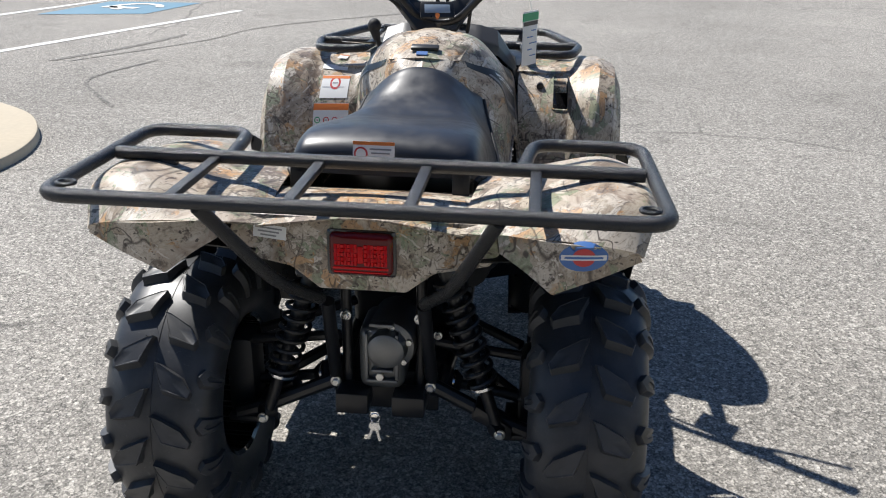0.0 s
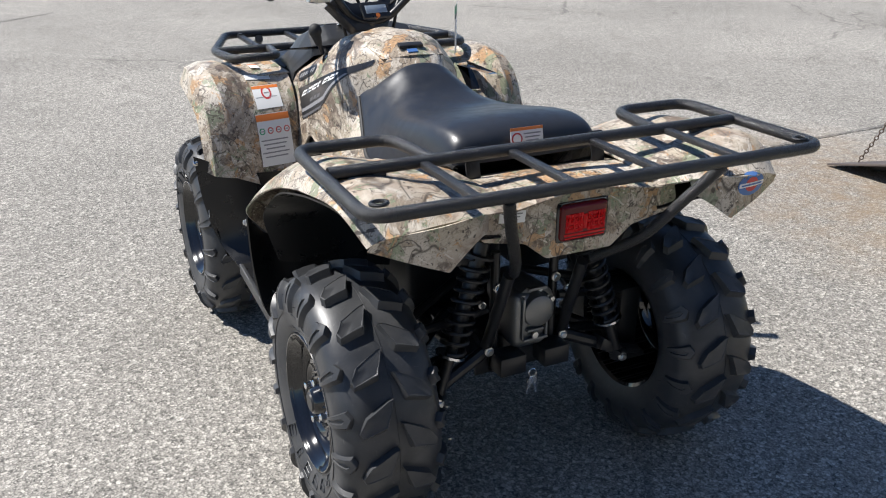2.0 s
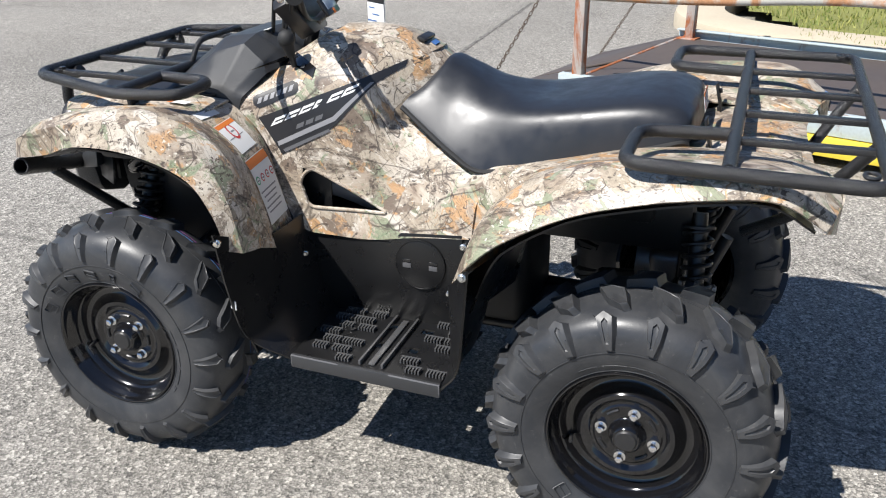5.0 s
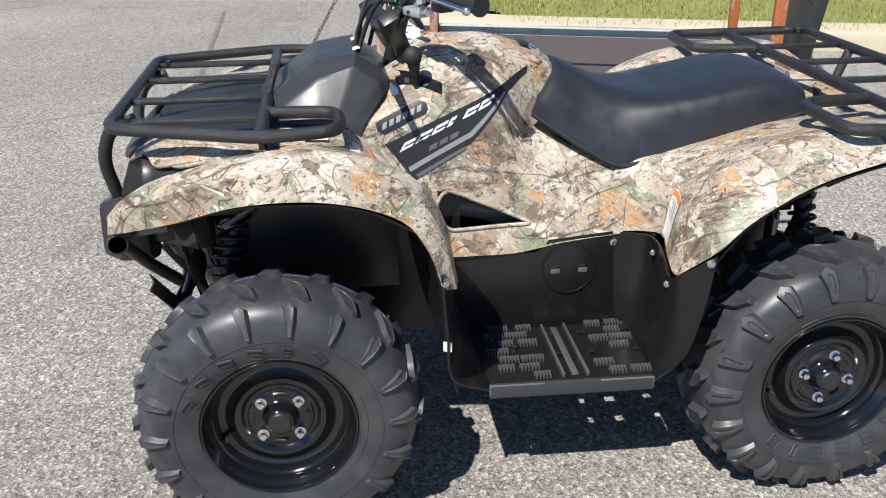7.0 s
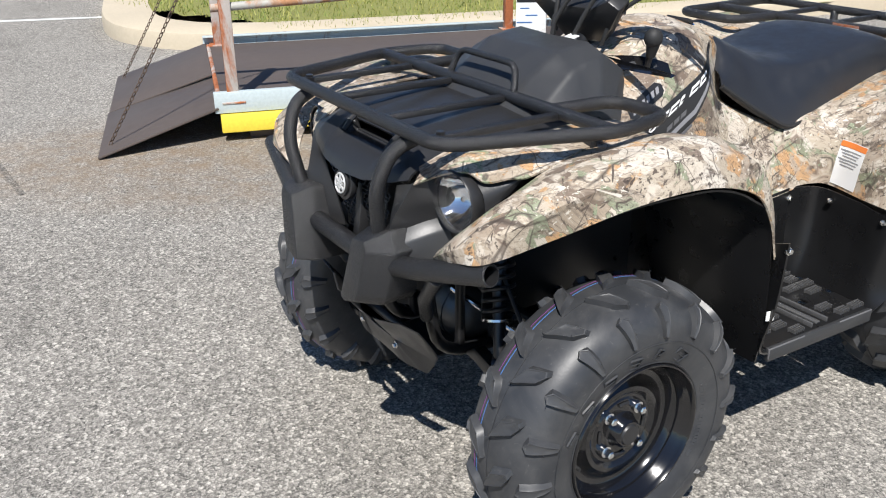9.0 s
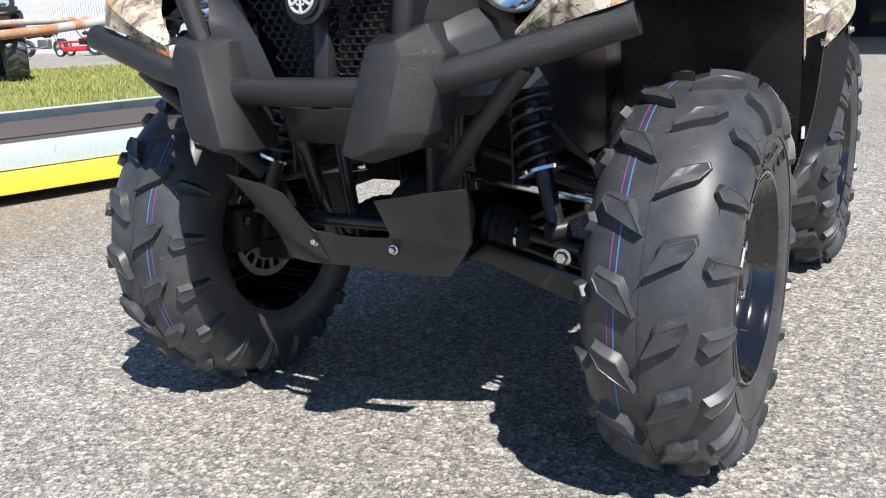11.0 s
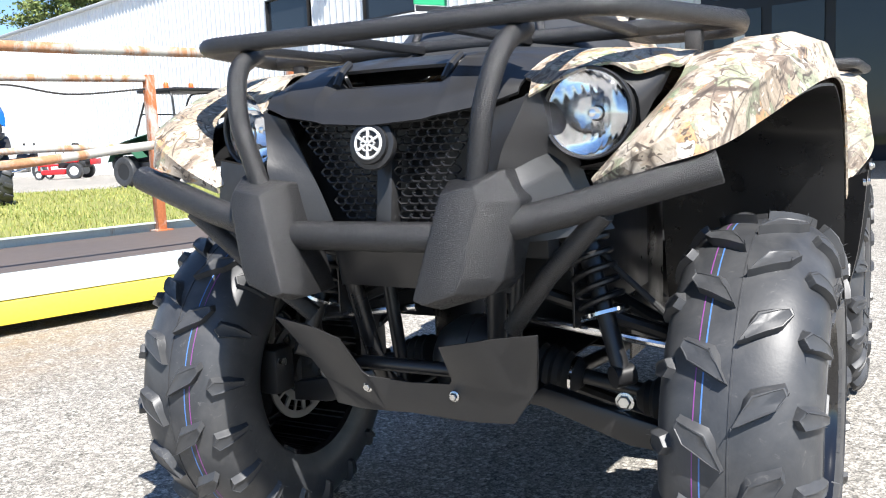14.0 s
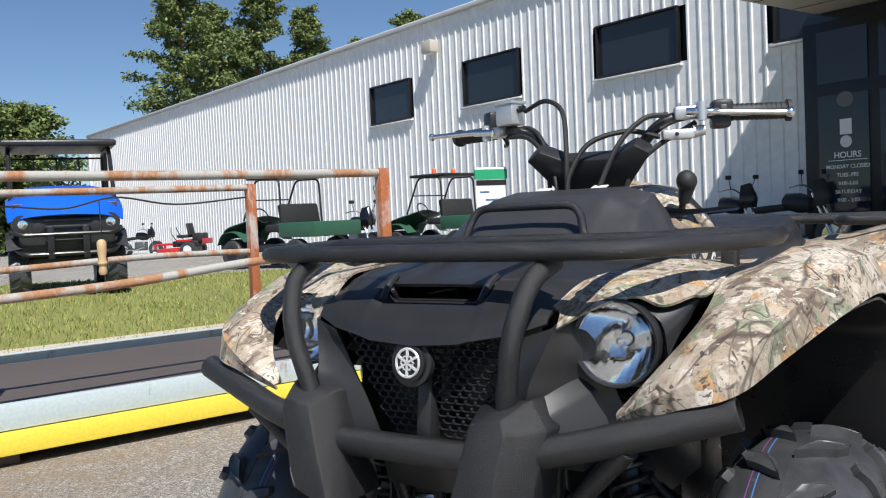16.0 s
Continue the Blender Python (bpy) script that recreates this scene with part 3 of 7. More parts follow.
def kerb_run(pts, width, height, name, label, n=60):
    """A kerb with a rounded top edge along a curved line; the line is its front foot."""
    p = smooth_line([(x, y, 0) for x, y in pts], n)
    bm, rows = bmesh.new(), []
    for i, q in enumerate(p):
        d = p[min(i + 1, n - 1)] - p[max(i - 1, 0)]
        s = V((d.y, -d.x, 0)).normalized()
        z = gz(q.x, q.y)
        prof = ((0, -0.05), (0.0, height * 0.6), (0.012, height * 0.9), (0.04, height), (width, height + 0.005), (width, -0.05))
        rows.append([bm.verts.new((q.x + s.x * u, q.y + s.y * u, z + h)) for u, h in prof])
    for r, q in zip(rows, rows[1:]):
        for k in range(5):
            bm.faces.new((r[k], r[k + 1], q[k + 1], q[k]))
    bm.faces.new(rows[0])
    bm.faces.new(rows[-1])
    return tagged(link(name, bm, CONCRETE), label, "kerb", kind="structure")


kerb_run([(3.3, -7.0), (3.75, -4.6), (4.35, -2.4), (4.85, -0.7), (5.15, 0.0), (5.55, 0.42), (6.2, 0.62), (7.2, 0.45), (9.0, -0.1), (14.0, -1.8)],
         0.42, 0.14, "kerb", "tan concrete kerb round a grass verge")
edge = smooth_line([(-6.5, 5.05, 0), (-4.2, 4.12, 0), (-3.1, 3.56, 0), (-2.66, 3.15, 0), (-2.44, 2.6, 0), (-2.52, 2.0, 0), (-2.9, 1.5, 0), (-4.2, 1.15, 0), (-6.0, 0.9, 0)], 60)
island = slab([(p.x, p.y) for p in edge], 0.11, Matrix.Translation((0, 0, -0.05)))
bmesh.ops.bevel(island, geom=[e for e in island.edges if all(v.co.z > 0.05 for v in e.verts)], offset=0.02, segments=2, affect="EDGES", profile=0.5)
tagged(link("kerb", island, CONCRETE), "tan concrete parking island with a rounded nose", "kerb", kind="structure")


def verge(x, y):
    """True inside the grass verge behind the kerb."""
    front = 4.9 + 0.27 * y if y < -0.4 else 5.35 + (y + 0.4) * 2.0
    s = 0.8 * x - 0.6 * y
    return x > front + 0.2 and y < 0.55 - 0.2 * max(0, x - 6) and s < 11.2 + 0.18 * x


bm = bmesh.new()
cells = {}
for i in range(0, 80):
    for j in range(-60, 6):
        x, y = 3.0 + i * 0.2, j * 0.2
        if verge(x + 0.1, y + 0.1):
            q = []
            for a, b in ((x, y), (x + 0.2, y), (x + 0.2, y + 0.2), (x, y + 0.2)):
                key = (round(a, 2), round(b, 2))
                if key not in cells:
                    cells[key] = bm.verts.new((a, b, gz(a, b) + 0.125 + 0.02 * noise.noise((a, b, 0))))
                q.append(cells[key])
            bm.faces.new(q)
tagged(link("grass_verge", bm, TURF), "mown turf with dry patches behind the kerb", "grass", kind="structure")
bm = bmesh.new()
rnd = random.Random(5)
for _ in range(62000):
    x, y = rnd.uniform(4.2, 15), rnd.uniform(-9.5, 0.5)
    if rnd.random() > 5.5 / (x + 0.6 * abs(y)) or not verge(x, y):
        continue
    z = gz(x, y) + 0.12
    h, a = rnd.uniform(0.02, 0.065), rnd.uniform(0, 6.28)
    w = 0.004 + 0.0004 * x
    dx, dy = math.cos(a) * w, math.sin(a) * w
    lx, ly = rnd.uniform(-0.03, 0.03), rnd.uniform(-0.03, 0.03)
    bm.faces.new([bm.verts.new(v) for v in ((x - dx, y - dy, z), (x + dx, y + dy, z), (x + lx, y + ly, z + h))])
tagged(link("grass", bm, GRASS, smooth=False), "short mown grass blades with yellowed tips", "grass", kind="stuff")

# ---- loading platform with rails and ramps ----
DOCK = frame_on((2.87, 0.82, 0), (0.956, -0.2934, 0), (0.2934, 0.956, 0))  # x across to the far side, y out over the ramp
DW, DL = 1.60, 2.12
platform = thing("loading_platform", "low steel loading platform with brown deck and painted side beams", "platform")
platform.matrix_basis = DOCK


def at_dock(name, bm, mat, parent=None, label=""):
    return part(name, bm, mat, parent or platform, label)


at_dock("deck", box((DW, DL + 0.5, 0.012), (DW / 2, -DL / 2 - 0.2, 0.196)), DECKPLATE, None, "brown worn steel deck plate")
for x, s in ((-0.03, -1), (DW + 0.03, 1)):
    c = [(x - s * 0.025, 0.153), (x + s * 0.025, 0.153), (x + s * 0.025, 0.259), (x - s * 0.025, 0.259), (x - s * 0.025, 0.250), (x + s * 0.013, 0.250), (x + s * 0.013, 0.162), (x - s * 0.025, 0.162)]
    beam = slab(c, DL + 0.6, frame_on((0, -DL / 2 - 0.22 + DL / 2 + 0.3, 0), (1, 0, 0), (0, 0, 1)), 0.0015)
    at_dock("side_beam", beam, STEELGREY, None, "blue-grey painted channel beam with rust spots")
at_dock("yellow_rail", box((0.06, DL + 0.55, 0.095), (-0.045, -DL / 2 - 0.22, 0.100), 0.004), YELLOW, None, "yellow painted steel bar")
at_dock("yellow_rail", box((0.06, DL + 0.55, 0.095), (DW + 0.045, -DL / 2 - 0.22, 0.100), 0.004), YELLOW, None, "yellow painted steel bar")
for y in (-0.3, -1.1, -2.0):
    at_dock("cross_member", box((DW, 0.08, 0.12), (DW / 2, y, 0.10), 0.004), DECKPLATE)
for y in (-0.15, -2.3):
    for x in (0.05, DW - 0.05):
        at_dock("foot", box((0.12, 0.12, 0.05), (x, y, 0.025), 0.004), DECKPLATE)
RAILTOP = 1.225
for x, top in ((0.0, RAILTOP), (DW, RAILTOP)):
    for y in (-0.02, -DL):
        p = at_dock("post", box((0.06, 0.06, top - 0.2), (x, y, (top + 0.2) / 2), 0.004), RUSTPOST, None, "rust-streaked square steel post")
        at_dock("base_plate", box((0.12, 0.12, 0.01), (x, y, 0.205), 0.002), RUSTPOST, p)
    bent = -0.05 if x == 0 else 0.0
    at_dock("top_rail", tube([(x, 0.3, top - 0.035 - bent * 0.2), (x, -1.0, top - 0.03), (x, -DL, top - 0.025)], 0.023), RAILPAINT, None, "round pipe rail with flaking paint")
    mid = [(x, 0.05, 0.73 + bent * 1.0), (x - bent * 0.4, -0.7, 0.75 + bent * 0.8), (x, -1.4, 0.77), (x, -DL, 0.76)]
    at_dock("mid_rail", tube(smooth_line(mid, 14), 0.021), RAILPAINT, None, "bent round pipe rail with flaking paint")
cord = [(DW + 0.02, -0.2, RAILTOP - 0.08), (DW + 0.03, -0.6, RAILTOP - 0.11), (DW + 0.02, -0.9, RAILTOP - 0.13), (DW, -1.2, RAILTOP - 0.07), (DW + 0.02, -1.6, RAILTOP - 0.125), (DW, -2.1, RAILTOP - 0.09)]
link("cord", tube(smooth_line(cord, 30), 0.006, 6), TWINE).matrix_basis = DOCK
tagged(bpy.data.objects["cord"], "thin dark cord wound along a pipe rail", "cord")


def chain(pts, parent, n):
    p = smooth_line(pts, n)
    for i, (a, b) in enumerate(zip(p, p[1:])):
        d = (b - a).normalized()
        s = d.orthogonal().normalized()
        if i % 2:
            s = d.cross(s)
        ring, h = [], (b - a).length * 0.62
        for k in range(10):
            t = 2 * math.pi * k / 10
            ring.append((a + b) / 2 + d * math.cos(t) * h + s * math.sin(t) * 0.009)
        part("chain_link", tube(ring, 0.0028, 5, closed=True), CHAIN, parent)


ramp = thing("loading_ramp", "lowered brown steel ramp plate held by chains", "ramp")
ramp.matrix_basis = DOCK
tilt = math.atan2(0.19, 0.60)
RM = Matrix.Translation((0, 0.06, 0.197)) @ Matrix.Rotation(-tilt, 4, "X")
for x0, x1, x2, x3, drop in ((-0.06, -0.20, 0.655, 0.67, 0.022), (0.665, 0.682, DW + 0.05, DW + 0.05, 0.0)):
    lean = math.atan2(0.19 - drop, 0.60)
    FM = Matrix.Translation((0, 0.06, 0.197 - drop)) @ Matrix.Rotation(-lean, 4, "X")
    part("ramp_plate", slab([(x0, 0), (x2, 0), (x3, 0.315), (x3, 0.63), (x1, 0.63), ((x0 + x1) / 2, 0.315)], 0.012, FM, 0.002), DECKPLATE, ramp, "brown worn steel plate")
part("hinge", tube([(0.0, 0.05, 0.197), (DW, 0.05, 0.197)], 0.014, 8), RUSTPOST, ramp)
for x in (0.02, DW - 0.02):
    part("ramp_edge", box((0.02, 0.60, 0.03), RM @ Matrix.Translation((x, 0.305, -0.024)), 0.003), DECKPLATE, ramp)
    chain([(x, 0.0, RAILTOP - 0.12), (x - .02, 0.21, 0.72), (x - .05, 0.42, 0.36), (x - .07, 0.62, 0.03)], ramp, 46)
raised = thing("raised_ramp", "raised dark steel ramp plate at the platform's end", "ramp")
raised.matrix_basis = DOCK
part("plate", box((DW * 0.62, 0.012, 0.56), pose(DW * 0.45, -DL - 0.24, 0.46, 8, 0, 0), 0.003), DEEP, raised)
for x in (0.35, 1.1):
    part("rib", box((0.04, 0.03, 0.54), pose(x, -DL - 0.26, 0.46, 8, 0, 0), 0.003), DEEP, raised)
chain([(0.03, -DL + 0.03, RAILTOP - 0.1), (0.12, -DL - 0.1, 0.86), (0.24, -DL - 0.2, 0.66)], raised, 14)

# ---- building ----
AWAY = Matrix.Translation((-0.762, 2.614, 0)) @ Matrix.Rotation(radians(-2.0), 4, "Z") @ Matrix.Translation((0.812, -2.568, 0))
BM = frame_on((3.58, -15.1, 0.14), (-0.959, 0.284, 0), (0, 0, 1))  # x to the entrance, y up, z out to the lot
LEFT, RIGHT, EAVE, FOOT = -47.1, 12.0, 6.50, -0.75


def far_ground(x, y):
    q = AWAY @ V((x, y, 0))
    return on_ground(q.x, q.y)


hall = thing("metal_building", "white ribbed metal building with high dark windows and level eave", "building")
hall.matrix_basis = AWAY @ BM
OPEN = [(-15.07, -12.87, 3.78, 4.97), (-10.24, -7.95, 3.81, 5.02), (-5.18, -2.86, 3.84, 5.02), (-0.56, 1.7, 3.84, 5.02)]
bm = bmesh.new()
pitch, x = 0.305, LEFT
while x < RIGHT:
    for a, b, za, zb in ((0, 0.230, 0, 0), (0.230, 0.248, 0, 0.028), (0.248, 0.287, 0.028, 0.028), (0.287, 0.305, 0.028, 0)):
        xa, xb = x + a, x + b
        cuts = [(FOOT, EAVE)]
        for o in OPEN:
            if xb > o[0] and xa < o[1]:
                cuts = [(FOOT, o[2]), (o[3], EAVE)]
        for lo, hi in cuts:
            bm.faces.new([bm.verts.new(v) for v in ((xa, lo, za), (xb, lo, zb), (xb, hi, zb), (xa, hi, za))])
    x += pitch
part("siding", bm, SIDING, hall, "white ribbed metal siding with faint streaks")
part("inner_wall", box((RIGHT - LEFT - 0.3, EAVE - FOOT - 0.1, 0.02), ((LEFT + RIGHT) / 2, (EAVE + FOOT) / 2, -0.12)), BRONZE, hall)
part("roof", box((RIGHT - LEFT + 0.3, 0.12, 26.0), Matrix.Translation(((LEFT + RIGHT) / 2, EAVE + 0.45, -12.85)) @ Matrix.Rotation(radians(2), 4, "X"), 0.01), ROOFGREY, hall, "grey sheet metal roof")
part("eave_trim", box((RIGHT - LEFT + 0.3, 0.14, 0.10), ((LEFT + RIGHT) / 2, EAVE + 0.02, 0.06), 0.008), TRIMWHITE, hall, "white eave gutter")
part("end_wall", box((0.1, EAVE - FOOT, 25), (LEFT, (EAVE + FOOT) / 2, -12.5)), SIDING, hall)
part("corner_trim", box((0.14, EAVE - FOOT, 0.14), (LEFT, (EAVE + FOOT) / 2, 0.03), 0.01), TRIMWHITE, hall)
for x0, x1, y0, y1 in OPEN:
    fr = bmesh.new()
    for cx, cy, w, h in (((x0 + x1) / 2, y0, x1 - x0 + 0.06, 0.05), ((x0 + x1) / 2, y1, x1 - x0 + 0.06, 0.04), (x0, (y0 + y1) / 2, 0.04, y1 - y0), (x1, (y0 + y1) / 2, 0.04, y1 - y0)):
        box((w, h, 0.12), (cx, cy, 0.0), 0.006, fr)
    w = part("window", fr, BRONZE, hall, "dark metal window frame")
    part("pane", box((x1 - x0, y1 - y0, 0.012), ((x0 + x1) / 2, (y0 + y1) / 2, -0.04)), DARKGLASS, w, "dark tinted glass")
    part("sill", box((x1 - x0 + 0.2, 0.05, 0.12), ((x0 + x1) / 2, y0 - 0.07, 0.05), 0.008), TRIMWHITE, w, "white sheet metal sill")
wl = part("wall_lamp", box((0.46, 0.36, 0.30), (-11.5, 5.66, 0.22), 0.03), SOFFIT, hall, "beige box flood lamp")
part("lens", box((0.36, 0.02, 0.2), (-11.5, 5.475, 0.22), 0.004), WHITE, wl)
# entrance with canopy and glass doors
part("canopy", box((9.0, 0.34, 5.6), (4.8, 4.36, 2.84), 0.02), SOFFIT, hall, "beige soffit of an entrance canopy")
for i in range(4):
    part("soffit_joint", box((8.9, 0.01, 0.02), (4.8, 4.186, 0.9 + i * 1.2)), BRONZE, hall)
part("canopy_fascia", box((9.05, 0.5, 0.08), (4.8, 4.41, 5.68), 0.01), BRONZE, hall)
part("canopy_post", box((0.16, 4.6, 0.16), (9.1, 1.7, 5.4), 0.01), BRONZE, hall)
entry = part("entrance", box((8.2, 4.0 - FOOT, 0.10), (4.18, (4.0 + FOOT) / 2, 0.10), 0.004), BRONZE, hall, "dark glazed entrance front")
for cx, w in ((0.83, 0.95), (1.98, 0.95), (3.15, 1.0), (4.35, 1.0), (5.55, 1.0), (6.8, 1.1)):
    part("door_pane", box((w, 3.0, 0.02), (cx, 1.15, 0.157)), DARKGLASS, entry, "dark reflective glass pane")
    part("transom_pane", box((w, 0.95, 0.02), (cx, 3.35, 0.157)), DARKGLASS, entry, "dark reflective glass pane")
HM = Matrix.Translation((0.9, 0, 0.17))
for i, (words, size) in enumerate((("HOURS", 0.155), ("MONDAY CLOSED", 0.098), ("TUES.-FRI.", 0.098), ("9:00-6:00", 0.098), ("SATURDAY", 0.098), ("9:00 - 2:00", 0.098))):
    lettering(words, size, HM @ Matrix.Translation((0, 1.50 - (0.0 if i == 0 else 0.04 + 0.152 * i), 0)), WHITE, entry, "lettering", "white vinyl lettering on glass")
part("underline", box((0.74, 0.014, 0.004), HM @ Matrix.Translation((0, 1.455, 0))), WHITE, entry)
part("notice", box((0.22, 0.28, 0.004), HM @ Matrix.Translation((-0.02, 2.06, 0))), WHITE, entry, "white paper notice on glass")
part("seal_mark", slab(disc(0.11, 20), 0.004, HM @ Matrix.Translation((-0.02, 1.79, 0))), SILVER, entry)
part("emblem_mark", slab(disc(0.16, 20, 0, 0, 0.14), 0.004, HM @ Matrix.Translation((-0.02, 2.55, 0))), GREYDECAL, entry)


# ---- quad bike: x to its right, y ahead, rear axle at y = 0 ----
atv = thing("quad_bike", "camouflage utility quad bike with black racks and bumper, parked on asphalt", "quad bike", (0.010, 0, 0))
WB, AXLE = 1.245, 0.305


def tyre_section(half, crown, power):
    """The outer half section of a carcass from its crown to its bead: points (u, r) and the way along them."""
    wide, r0 = half * 1.06, 0.222
    pts = []
    for i in range(25):
        t = math.pi / 2 * i / 24
        pts.append((wide * math.sin(t) ** (2 / power), r0 + (crown - r0) * max(0.0, math.cos(t)) ** (2 / power)))
    pts += [(wide * 0.992, 0.208), (wide * 0.962, 0.192), (half * 0.965, 0.178), (half * 0.92, 0.167), (half * 0.88, 0.158)]
    way = [0.0]
    for p, q in zip(pts, pts[1:]):
        way.append(way[-1] + math.dist(p, q))
    return pts, way


def on_tyre(section, s, h):
    """The place (u, r) at the distance s from the crown along the section and h above the rubber."""
    pts, way = section
    i = max(1, next((k for k, w in enumerate(way) if w >= s), len(way) - 1))
    f = (s - way[i - 1]) / (way[i] - way[i - 1])
    (u0, r0), (u1, r1) = pts[max(0, i - 2)], pts[min(len(pts) - 1, i + 1)]
    d = math.hypot(u1 - u0, r1 - r0)
    u = pts[i - 1][0] + (pts[i][0] - pts[i - 1][0]) * f
    r = pts[i - 1][1] + (pts[i][1] - pts[i - 1][1]) * f
    return u + h * (r0 - r1) / d, r + h * (u1 - u0) / d


def lug_mesh(section, outline, height, side, slot):
    """A tread block with a sheer flank, a soft ramp on the other, and a moulded slot in its face."""
    pts = []
    for (s0, v0), (s1, v1) in zip(outline, outline[1:] + outline[:1]):
        n = max(1, round(math.hypot(s1 - s0, v1 - v0) / 0.012))
        pts += [(s0 + (s1 - s0) * k / n, v0 + (v1 - v0) * k / n) for k in range(n)]
    cs, cv = sum(p[0] for p in pts) / len(pts), sum(p[1] for p in pts) / len(pts)
    b, rows = bmesh.new(), []

    def vert(s, v, h):
        fade = min(1.0, max(0.0, (s - 0.095) / 0.06))
        u, r = on_tyre(section, max(0.0005, s), h * (1 - 0.45 * fade) if h > 0 else h)
        return b.verts.new((side * u, r * math.sin(v / 0.30), r * math.cos(v / 0.30)))

    rings = [(0.006, 0.006, -0.002), (0.0026, 0.003, height * 0.30), (0.0012, 0.001, height * 0.82), (0.0, 0.0, height)]
    rings += [(-0.0022, 0.0, height), (-0.0036, 0.0, height - 0.0012)] if not slot else []
    for grow, ramp, h in rings:
        row = []
        for s, v in pts:
            ds, dv = s - cs, v - cv
            d = math.hypot(ds, dv) or 1.0
            g = grow * (0.45 if dv > 0 else 1.0)
            row.append(vert(s + ds / d * g, v + dv / d * g - (ramp if dv < 0 else 0.0), h))
        rows.append(row)
    if slot:
        for k, h in ((0.42, height), (0.36, height - 0.0045)):
            rows.append([vert(cs + (s - cs) * (k + 0.22), cv + (v - cv) * k, h) for s, v in pts])
    n = len(pts)
    for A, B in zip(rows, rows[1:]):
        for i in range(n):
            b.faces.new((A[i], A[(i + 1) % n], B[(i + 1) % n], B[i]))
    mid = vert(cs, cv, height - (0.0045 if slot else 0.0012))
    for i in range(n):
        b.faces.new((rows[-1][i], rows[-1][(i + 1) % n], mid))
    bmesh.ops.recalc_face_normals(b, faces=b.faces)
    me = bpy.data.meshes.new("tread_lug")
    b.to_mesh(me)
    b.free()
    me.shade_smooth()
    me.set_sharp_from_angle(angle=radians(38))
    me.materials.append(TYRE)
    return me


